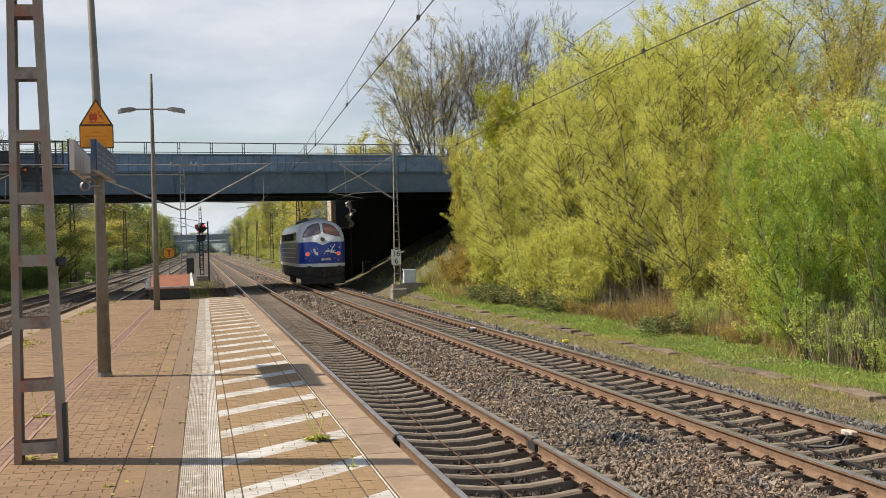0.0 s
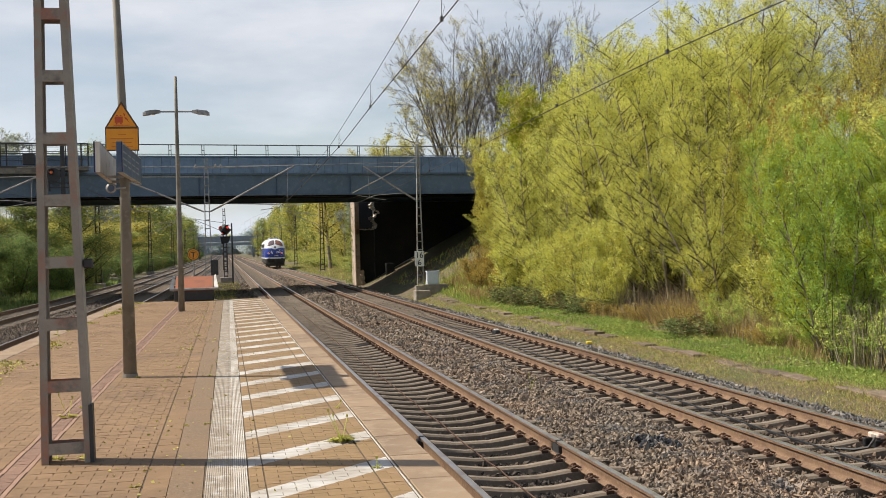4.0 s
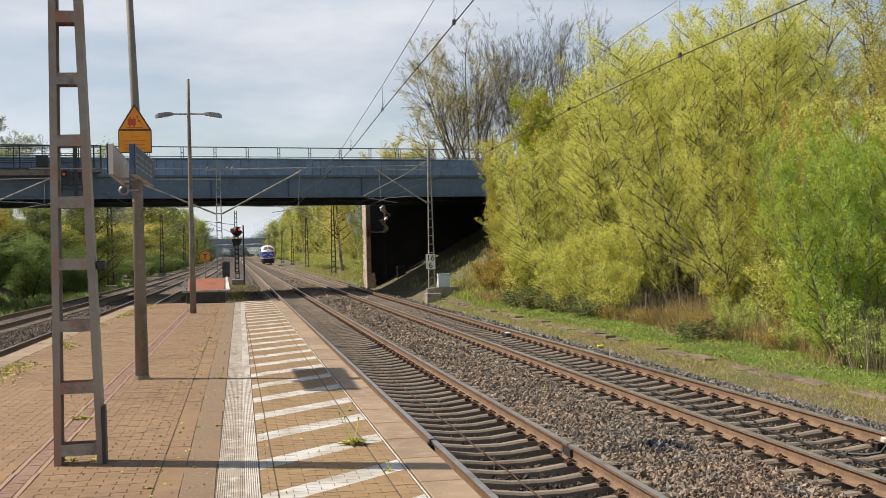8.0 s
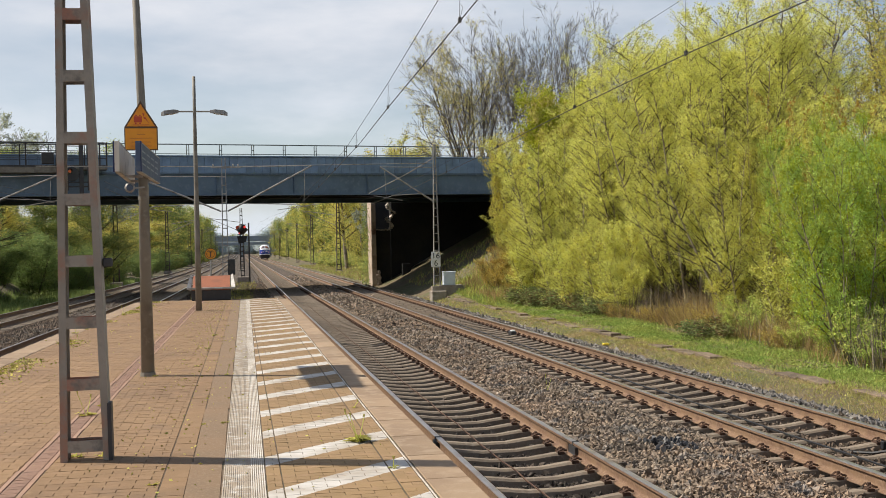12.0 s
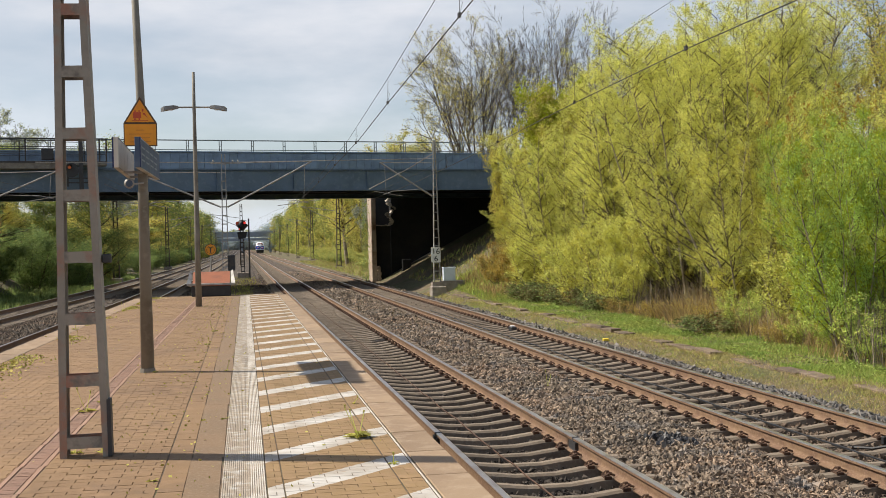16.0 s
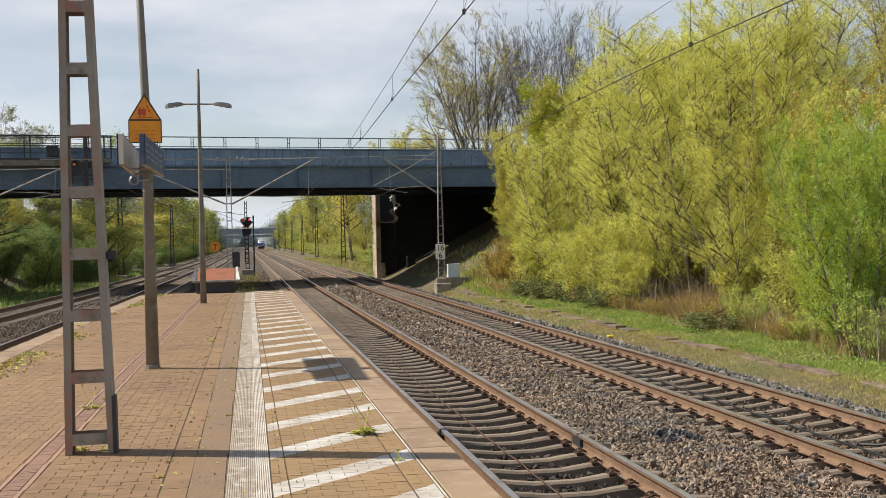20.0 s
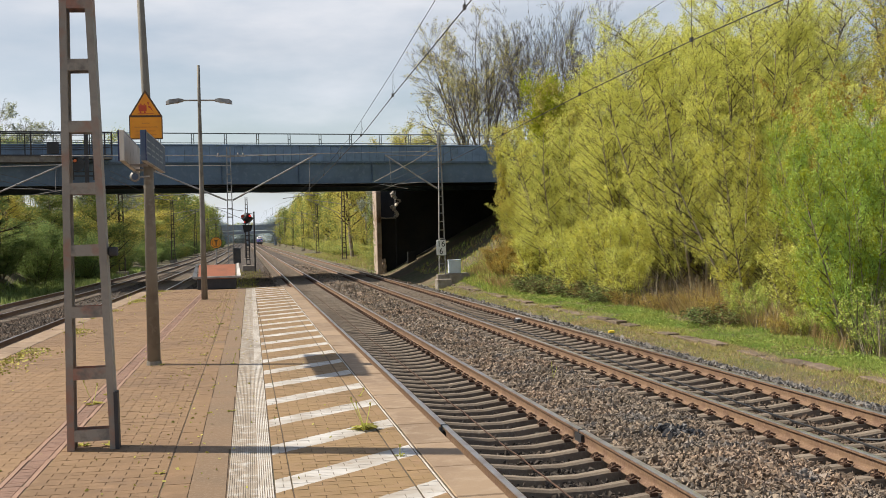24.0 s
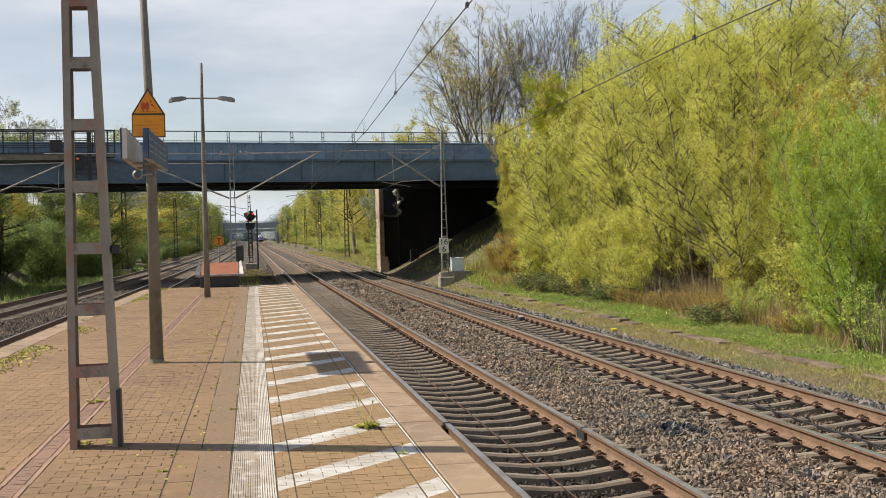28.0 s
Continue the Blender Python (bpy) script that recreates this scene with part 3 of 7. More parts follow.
def solid_mesh(name, verts, faces, mat):
    """A mesh out of many like solids; verts: (n, k, 3), faces: triangles of the k corners."""
    n, k = verts.shape[:2]
    faces = np.asarray(faces, dtype=np.int32)
    index = (faces[None] + (np.arange(n, dtype=np.int32) * k)[:, None, None]).ravel()
    me = bpy.data.meshes.new(name)
    me.vertices.add(n * k)
    me.vertices.foreach_set("co", np.ascontiguousarray(verts, dtype=np.float32).ravel())
    me.loops.add(len(index))
    me.loops.foreach_set("vertex_index", index)
    c = faces.shape[1]
    me.polygons.add(len(index) // c)
    me.polygons.foreach_set("loop_start", np.arange(0, len(index), c, dtype=np.int32))
    me.update(calc_edges=True)
    me.shade_flat()
    me.materials.append(mat)
    return me


def smooth_step(a, b, x):
    t = min(max((x - a) / (b - a), 0), 1)
    return t * t * (3 - 2 * t)


def between(table, y):
    """Linear between the rows (y, value) of a table."""
    for (a, va), (b, vb) in zip(table, table[1:]):
        if y <= b:
            return va + (vb - va) * (y - a) / (b - a)
    return table[-1][1]


# ---- the plan ----
RAIL = -0.76            # top of the rails under the platform
X1, X2 = 3.12, 6.98     # middles of the two running tracks beside the platform
TRACK_3 = [(-60, -7.1), (31, -5.2), (57, -4.65), (100, -4.0), (150, -3.4), (300, -2.6), (560, -2.0), (1500, -2.0)]
TRACK_4 = [(-60, -14.5), (20, -10.5), (43, -9.1), (62, -8.35), (84, -7.75), (100, -7.4), (150, -6.8), (300, -6.2), (560, -5.8), (1500, -5.8)]
BRIDGE_Y, BRIDGE_SKEW, BRIDGE_WIDE = 68.34, 0.19, 13.1
PLATFORM_END = 39.3


def strip_x(y):
    return 0.11 + 0.0047 * y


def left_x(y):
    return between(TRACK_3, y) + 1.68


def bridge_y(x):
    return BRIDGE_Y + BRIDGE_SKEW * x


def ground_z(x, y):
    z = -1.3
    if x > 8.6:
        z = -1.3 + 0.25 * smooth_step(8.6, 10.5, x) + 0.5 * smooth_step(12, 26, x)
    if x < -12:
        z = -1.3 + 1.3 * smooth_step(-12, -24, x)
    # the road's embankment on both sides of the bridge
    off = y - bridge_y(x)
    along = 1.0
    if off < -9.1:
        along = 1 - smooth_step(0, 12, -9.1 - off)
    if off > BRIDGE_WIDE + 1:
        along = 1 - smooth_step(0, 12, off - BRIDGE_WIDE - 1)
    side = max(min((x - 10.2) / 13.4, 1), 0) if x > 0 else max(min((-14 - x) / 10.0, 1), 0)
    z = z + (5.6 - z) * side * along
    if y > 95:
        z += 1.2 * smooth_step(12, 22, x) + 1.2 * smooth_step(-12, -20, x)
    return z + 0.08 * noise.noise(Vector((x * 0.3, y * 0.3, 0))) * (1 if x > 10 or x < -13 else 0)


def make_ground():
    xs = [-2500, -900, -300, -120, -60, -40] + list(np.arange(-32, -11, 2.0)) + [-11, -6, 0, 6, 8.6] + list(np.arange(9.2, 30, 0.8)) + [32, 36, 42, 50, 70, 120, 300, 900, 2500]
    ys = [-600, -200, -60, -30] + list(np.arange(-10, 118, 2.0)) + [125, 140, 170, 210, 260, 320, 400, 550, 800, 1300, 2200, 3500]
    s = Shape()
    s.v = [(x, y, ground_z(x, y)) for y in ys for x in xs]
    n = len(xs)
    s.f = [(j * n + i, j * n + i + 1, (j + 1) * n + i + 1, (j + 1) * n + i) for j in range(len(ys) - 1) for i in range(n - 1)]
    tagged(part("ground", s, M["earth"], smooth=True), "bare earth and thin grass beside the railway", "ground", kind="structure")


make_ground()


def make_bed(name, outline, ys, mat="ballast"):
    """A bed of ballast: an outline of (x, z) for each y."""
    s = Shape()
    rows = [outline(y) for y in ys]
    n = len(rows[0])
    s.v = [(x, y, z) for y, row in zip(ys, rows) for x, z in row]
    s.f = [(j * n + i, j * n + i + 1, (j + 1) * n + i + 1, (j + 1) * n + i) for j in range(len(ys) - 1) for i in range(n - 1)]
    tagged(part(name, s, M[mat]), "brown track ballast bed", "ballast", kind="structure")


def right_bed(y):
    return [(1.3, -1.4), (1.4, -1.04), (2.2, -1.08), (4.0, -1.08), (4.35, -0.97), (5.05, -0.91), (5.7, -0.96), (6.1, -1.05), (7.9, -1.05), (8.3, -0.96), (8.7, -1.0), (9.35, -1.36)]


def left_bed(y):
    a, b = between(TRACK_4, y), between(TRACK_3, y)
    return [(a - 2.2, -1.36), (a - 1.5, -0.98), (a - 1, -1.03), (a + 1, -1.03), ((a + b) / 2, -0.95), (b - 1, -1.03), (b + 1, -1.03), (b + 1.5, -0.99), (b + 2.1, -1.36)]


far_ys = [-60, -30, 0, 20, 31, 43, 57, 62, 70, 84, 100, 150, 300, 560, 900, 1500]
make_bed("ballast_bed", right_bed, far_ys)
make_bed("ballast_bed", left_bed, far_ys, "ballast_dark")


def middle_bed(y):
    a, b = between(TRACK_3, y) + 1.2, 1.6
    rise = -1.32 + 0.28 * smooth_step(41, 50, y)
    return [(a, -1.32), (a + 0.5, rise), ((a + b) / 2, rise + 0.03), (b - 0.3, rise), (b, -1.32)]


make_bed("ballast_bed", middle_bed, [39.6, 41, 43, 45, 47, 50, 57, 62, 70, 84, 100, 150, 300, 560, 900, 1500], "ballast_dark")

# ---- tracks ----
def rail_outlines():
    foot = [(-0.075, -0.172), (0.075, -0.172), (0.075, -0.162), (0.014, -0.138), (0.009, -0.12), (0.009, -0.06), (0.014, -0.045),
            (0.036, -0.034), (0.036, -0.012), (-0.036, -0.012), (-0.036, -0.034), (-0.014, -0.045), (-0.009, -0.06), (-0.009, -0.12), (-0.014, -0.138), (-0.075, -0.162)]
    head = [(-0.036, -0.012), (0.036, -0.012), (0.034, -0.004), (0.026, 0.0), (-0.026, 0.0), (-0.034, -0.004)]
    return foot, head


def sleeper_mesh():
    """A concrete sleeper: high under the rails, low in the middle."""
    s = Shape()
    sections = [(-1.3, 0.0, 0.088), (-1.27, 0.012, 0.092), (-0.95, 0.03, 0.096), (-0.55, 0.028, 0.088), (-0.22, -0.012, 0.076), (0.22, -0.012, 0.076), (0.55, 0.028, 0.088), (0.95, 0.03, 0.096), (1.27, 0.012, 0.092), (1.3, 0.0, 0.088)]
    for x, z, w in sections:
        w *= 0.88
        s.v += [(x, -w - 0.015, -0.2), (x, -w + 0.002, z - 0.024), (x, -w + 0.026, z), (x, w - 0.026, z), (x, w - 0.002, z - 0.024), (x, w + 0.015, -0.2)]
    s.f = [(i * 6 + k, i * 6 + k + 1, i * 6 + k + 7, i * 6 + k + 6) for i in range(len(sections) - 1) for k in range(5)]
    s.f += [(0, 1, 2, 3, 4, 5), tuple(54 + k for k in range(6))]
    return s


def clip_shape(s, x, y, z, side):
    """A spring clip and its bolt beside a rail's foot."""
    s.box(x - 0.02, x + 0.10 * side, y - 0.07, y + 0.07, z - 0.012, z + 0.022)
    s.tube([(x + 0.045 * side, y, z), (x + 0.045 * side, y, z + 0.075)], 0.02, 6)
    for d in (-0.045, 0.045):
        s.tube([(x - 0.02 * side, y + d, z + 0.03), (x + 0.05 * side, y + d * 1.3, z + 0.055), (x + 0.1 * side, y + d, z + 0.025)], 0.011, 4, False)


SLEEPER_TOP = RAIL - 0.185
sleeper_me = mesh_of("sleeper", sleeper_me_shape := sleeper_mesh(), M["sleeper"])


def make_track(label, middle, first, near, spacing=0.6, ends=(-60, 1500), fine=True, straight=True):
    t = thing("railway_track", label, "railway track", group="railway tracks")
    foot, head = rail_outlines()
    ys = [ends[0], ends[1]] if straight else [y for y in far_ys if ends[0] <= y <= ends[1]]
    for side in (-0.7525, 0.7525):
        path = [(middle(y) + side, y) for y in ys]
        r = part("rail", Shape().sweep([(x, z + RAIL) for x, z in foot], path), M["rail"], t, "rusty brown steel rail")
        part("running_surface", Shape().sweep([(x, z + RAIL) for x, z in head], path), M["rail_head"], r, "bright worn rail head")
    rest, count = [], 0
    k0 = math.ceil((ends[0] - first) / spacing)
    v = np.array(sleeper_me_shape.v)
    for k in range(k0, int((360 - first) / spacing)):
        y = first + spacing * k
        if near[0] <= y <= near[1]:
            ob = part("sleeper", sleeper_me, None, t)
            ob.location = (middle(y), y, SLEEPER_TOP - 0.0)
        elif y > -10:
            rest.append(v + np.array((middle(y), y, SLEEPER_TOP)))
    rest = np.array(rest)
    quads = [f for f in sleeper_me_shape.f if len(f) == 4]
    part("sleeper", solid_mesh("sleepers", rest, quads, M["sleeper"]), None, t, "row of concrete sleepers", kind="stuff")
    if fine:
        s = Shape()
        for k in range(k0, int((75 - first) / spacing)):
            y = first + spacing * k
            if y > 4:
                for side in (-0.7525, 0.7525):
                    clip_shape(s, middle(y) + side + 0.075, y, SLEEPER_TOP + 0.022, 1)
                    clip_shape(s, middle(y) + side - 0.075, y, SLEEPER_TOP + 0.022, -1)
        part("rail_clip", s, M["clip"], t, "dark rusty spring clips", kind="stuff")
    return t


track_1 = make_track("ballasted railway track with concrete sleepers beside the platform", lambda y: X1, 15.97, (6, 60))
track_2 = make_track("ballasted railway track with concrete sleepers beside the verge", lambda y: X2, 20.887, (10, 75))
make_track("ballasted railway track behind the island platform", lambda y: between(TRACK_3, y), 15.0, (0, 0.1), fine=False, straight=False)
make_track("outer ballasted railway track curving beside the trees", lambda y: between(TRACK_4, y), 15.0, (36, 75), fine=False, straight=False)

# ---- platform ----
def make_platform_base():
    ys = [-40, -10, 0, 10, 20, 31, PLATFORM_END]
    s = Shape()
    for y in ys:
        s.v += [(left_x(y) + 0.05, y, -1.4), (left_x(y), y, -0.0045), (1.43, y, -0.0045), (1.36, y, -1.4)]
    s.f = [(j * 4 + i, j * 4 + (i + 1) % 4, (j + 1) * 4 + (i + 1) % 4, (j + 1) * 4 + i) for j in range(len(ys) - 1) for i in range(4)]
    s.f += [(0, 1, 2, 3), tuple(len(s.v) - 4 + i for i in range(4))]
    return tagged(part("platform", s, M["joint"]), "long island platform paved with brown clay bricks", "platform", kind="structure")


platform = make_platform_base()
PAVER_FACES = [(0, 1, 2, 3), (0, 4, 5, 1), (1, 5, 6, 2), (2, 6, 7, 3), (3, 7, 4, 0)]


def paver_corners(w, d, inset=0.002, drop=0.005):
    a, b, e = w / 2, d / 2, inset * 0.4
    top = [(-a + inset, -b + e, 0), (a - inset, -b + e, 0), (a - inset, b - e, 0), (-a + inset, b - e, 0)]
    return np.array(top + [(-a, -b, -drop), (a, -b, -drop), (a, b, -drop), (-a, b, -drop)])


def lay(name, label, mat, x_from, x_to, y0, y1, w=0.2, d=0.1, gap=0.0025, seed=1, skip=None, z=0.0, bond=True):
    """Rows of pavers across the platform between two lines, each row shifted by half a stone."""
    rng = np.random.default_rng(seed)
    out = []
    rows = int((y1 - y0) / d)
    for j in range(rows):
        y = y0 + (j + 0.5) * d
        a, b = x_from(y), x_to(y)
        x = a - (w / 2 if j % 2 and bond else 0)
        while x < b - 0.006:
            l, r = max(x, a), min(x + w, b)
            if r - l > 0.006 and not (skip and skip((l + r) / 2, y)):
                v = paver_corners(r - l - gap, d - gap * 0.5) + np.array(((l + r) / 2, y, z))
                v[:4, 2] += rng.normal() * 0.0007 + rng.normal(size=4) * 0.0002
                out.append(v)
            x += w
    return part(name, solid_mesh(name, np.array(out), PAVER_FACES, M[mat]), None, platform, label, kind="stuff")


def gutter_x(y):
    return -1.63 + 0.0095 * y


def near_hatch(x, y):
    return 7.0 < y < 11.4 and strip_x(y) < x < 1.0


lay("paver", "brown clay paving bricks", "paver", lambda y: left_x(y) + 0.42, lambda y: gutter_x(y) - 0.105, -6, PLATFORM_END, seed=1)
lay("paver", "brown clay paving bricks", "paver", lambda y: gutter_x(y) + 0.105, lambda y: strip_x(y) - 0.722, -6, PLATFORM_END, seed=2)
lay("border_slab", "long brown border bricks beside the asphalt strip", "paver", lambda y: strip_x(y) - 0.715, lambda y: strip_x(y) - 0.541, -6, PLATFORM_END, 0.174, 0.3, seed=31, bond=False)
lay("gutter_cover", "dull red ribbed gutter covers", "paver_red", lambda y: gutter_x(y) - 0.06, lambda y: gutter_x(y) + 0.06, -6, PLATFORM_END, 0.12, 0.03, gap=0.003, seed=3, z=-0.001, bond=False)
lay("gutter_kerb", "pale pink gutter edging", "slab_pink", lambda y: gutter_x(y) - 0.103, lambda y: gutter_x(y) - 0.063, -6, PLATFORM_END, 0.05, 1.0, seed=3, z=0.002, bond=False)
lay("gutter_kerb", "pale pink gutter edging", "slab_pink", lambda y: gutter_x(y) + 0.063, lambda y: gutter_x(y) + 0.103, -6, PLATFORM_END, 0.05, 1.0, seed=3, z=0.002, bond=False)
lay("paver", "brown clay bricks painted with white stripes", "hatch_paver", strip_x, lambda y: 0.255, -6, PLATFORM_END, seed=4, skip=near_hatch)
lay("paver", "brown clay bricks painted with white stripes", "hatch_paver", lambda y: 0.263, lambda y: 1.02, -6, PLATFORM_END, seed=5, skip=near_hatch)
lay("paver", "brown clay bricks painted with white stripes", "hatch_paver", lambda y: 1.03, lambda y: 1.185, -6, PLATFORM_END, 0.155, 0.1, seed=6)


def near_pavers():
    rng = random.Random(5)
    me = solid_mesh("paver", paver_corners(0.187, 0.097)[None], PAVER_FACES, M["hatch_paver"])
    half = solid_mesh("paver", paver_corners(0.092, 0.097)[None], PAVER_FACES, M["hatch_paver"])
    for j in range(44):
        y = 7.05 + 0.1 * j
        for x in ((0.355, 0.545, 0.735, 0.925) if j % 2 else (0.3075, 0.45, 0.64, 0.83, 0.9725)):
            ob = part("paver", me if 0.32 < x < 0.95 else half, None, platform)
            ob.matrix_basis = pose(x, y, rng.gauss(0, 0.0007), rng.gauss(0, 0.1), rng.gauss(0, 0.1), rng.gauss(0, 0.4))


near_pavers()
lay("paver", "brown clay bricks painted with white stripes", "hatch_paver", lambda y: strip_x(y) + 0.002, lambda y: 0.254, 7.0, 11.45, 0.11, 0.1, seed=8)
lay("paver", "brown asphalt-toned strip beside the ribbed slabs", "asphalt", lambda y: strip_x(y) - 0.54, lambda y: strip_x(y) - 0.305, -6, PLATFORM_END, 0.24, 3.0, seed=9, bond=False)


def ribbed_slabs():
    """White guiding slabs 0.3 m wide with fine ribs along the platform."""
    s = Shape()
    n, top = 20, []
    for k in range(n):
        x = -0.147 + 0.294 * k / n
        top += [(x + 0.0015, -0.0035), (x + 0.0035, 0.0), (x + 0.011, 0.0), (x + 0.013, -0.0035)]
    s.prism([(-0.147, -0.03)] + top + [(0.147, -0.03)], -0.148, 0.148)
    me = mesh_of("ribbed_slab", s, M["tactile"])
    turn = -math.degrees(math.atan(0.0047))
    for j in range(150):
        y = -5.5 + 0.3 * j
        if y < PLATFORM_END - 0.1:
            ob = part("ribbed_slab", me, None, platform)
            ob.matrix_basis = pose(strip_x(y) - 0.152, y, 0.001, 0, 0, turn)
    s = Shape()  # white paint worn onto the outer ribs
    for k in range(13, 20):
        x = -0.299 + 0.294 * k / n
        a, b = x + 0.0036, x + 0.0108
        s.add([(strip_x(y) + q, y, z) for y in (-5.6, PLATFORM_END - 0.1) for q, z in ((a, 0.0), (a, 0.0018), (b, 0.0018), (b, 0.0))], [(0, 1, 2, 3), (4, 5, 6, 7), (0, 1, 5, 4), (1, 2, 6, 5), (2, 3, 7, 6)])
    part("painted_ribs", s, M["rib_paint"], platform, "worn white line along the ribbed slabs")


ribbed_slabs()


def edge_slabs():
    me = mesh_of("edge_slab", Shape().box(1.213, 1.525, -0.46, 0.46, -0.12, 0.0, 0.012), M["slab"])
    mc = mesh_of("edge_slab", Shape().box(0, 0.41, -0.46, 0.46, -0.12, 0.0, 0.012), M["slab"])
    for j in range(50):
        y = -5.62 + 0.93 * j
        if y < PLATFORM_END - 0.3:
            ob = part("edge_slab", me, None, platform, "pale brown concrete edge slab")
            ob.location = (0, y, random.uniform(-0.002, 0.003))
            ob = part("edge_slab", mc, None, platform, "pale brown concrete edge slab")
            ob.location = (left_x(y), y, random.uniform(-0.002, 0.003))
    part("edge_line", Shape().box(1.192, 1.201, -6, PLATFORM_END, -0.03, 0.002), M["rib_paint"], platform, "thin white joint line")
    part("end_kerb", Shape().box(-3.3, 1.42, PLATFORM_END - 0.02, PLATFORM_END + 0.12, -1.3, 0.0, 0.015), M["slab"], platform, "concrete kerb at the platform end")


edge_slabs()

# ---- road bridge over the tracks ----
def make_bridge():
    turn = math.degrees(math.atan(BRIDGE_SKEW))
    b = thing("road_bridge", "wide blue-grey steel girder road bridge over the tracks", "bridge", pose(0, BRIDGE_Y, -0.0317, 0, 0, turn) @ Matrix.Diagonal((1.02, 1.02, 1.02, 1)))
    x0, x1, w = -47, 44, 12.8
    lie = pose(0, 0, 0, 0, 0, 90) @ Matrix.Diagonal((1, -1, 1, 1))
    for y, low in ((0.0, 4.737), (w, 4.80)):
        s = Shape()
        s.prism([(-0.22, low), (0.22, low), (0.22, low + 0.055), (0.022, low + 0.055), (0.022, 5.916), (0.18, 5.916), (0.18, 5.961), (-0.18, 5.961), (-0.18, 5.916), (-0.022, 5.916), (-0.022, low + 0.055), (-0.22, low + 0.055)],
                x0, x1, at=Matrix.Translation((0, y, 0)) @ lie)
        part("girder", s, M["bridge"], b, "blue-grey painted steel edge girder")
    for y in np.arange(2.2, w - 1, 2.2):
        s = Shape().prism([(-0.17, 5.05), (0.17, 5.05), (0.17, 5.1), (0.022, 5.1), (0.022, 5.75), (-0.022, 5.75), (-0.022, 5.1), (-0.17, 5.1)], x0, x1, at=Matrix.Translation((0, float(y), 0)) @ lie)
        part("inner_girder", s, M["bridge_dark"], b, "dark inner girder")
    stiffener = mesh_of("stiffener", Shape().box(-0.008, 0.008, -0.17, -0.022, 4.8, 5.91), M["bridge"])
    for k in range(-5, 7):
        part("stiffener", stiffener, None, b).location = (-1.2 + 4.4 * k, 0, 0)
    part("deck", Shape().box(x0, x1, 0.1, w - 0.1, 5.72, 6.2), M["bridge_dark"], b, "dark deck slab")
    part("ledge", Shape().box(x0, x1, -0.16, 0.3, 5.966, 6.005), M["bridge"], b)
    part("cap", Shape().box(x0, x1, -0.18, 0.22, 6.906, 6.984, 0.01), M["bridge_pale"], b)
    part("backing", Shape().box(x0, x1, -0.055, 0.11, 6.007, 6.904), M["bridge"], b)
    me = mesh_of("panel", Shape().box(-0.227, 0.227, -0.03, 0.02, 6.016, 6.896, 0.006), M["bridge_pale"])
    for k in range(72):
        ob = part("panel", me, None, b)
        ob.location = (-15.12 + 0.465 * k, -0.09, 0)
    part("panel_band", Shape().box(x0, -15.45, -0.1, -0.057, 6.016, 6.896).box(18.4, x1, -0.1, -0.057, 6.016, 6.896).box(x0, x1, w + 0.19, w + 0.27, 6.016, 6.94), M["bridge_pale"], b)
    # railing on the near edge: pairs of flat posts and two bars
    post = mesh_of("post", Shape().box(-0.08, -0.042, -0.022, 0.022, 6.984, 7.6).box(0.042, 0.08, -0.022, 0.022, 6.984, 7.6).box(-0.08, 0.08, -0.024, 0.024, 7.273, 7.306), M["railing"])
    for k in range(-9, 13):
        ob = part("post", post, None, b)
        ob.location = (-0.945 + 1.824 * k, 0.0, 0)
    part("top_bar", Shape().tube([(x0, 0, 7.607), (x1, 0, 7.607)], 0.033, 6), M["railing"], b)
    part("lower_bar", Shape().tube([(x0, 0, 7.073), (x1, 0, 7.073)], 0.022, 6), M["railing"], b)
    part("far_railing", Shape().tube([(x0, w, 7.59), (x1, w, 7.59)], 0.033, 6), M["railing"], b)
    return b


make_bridge()


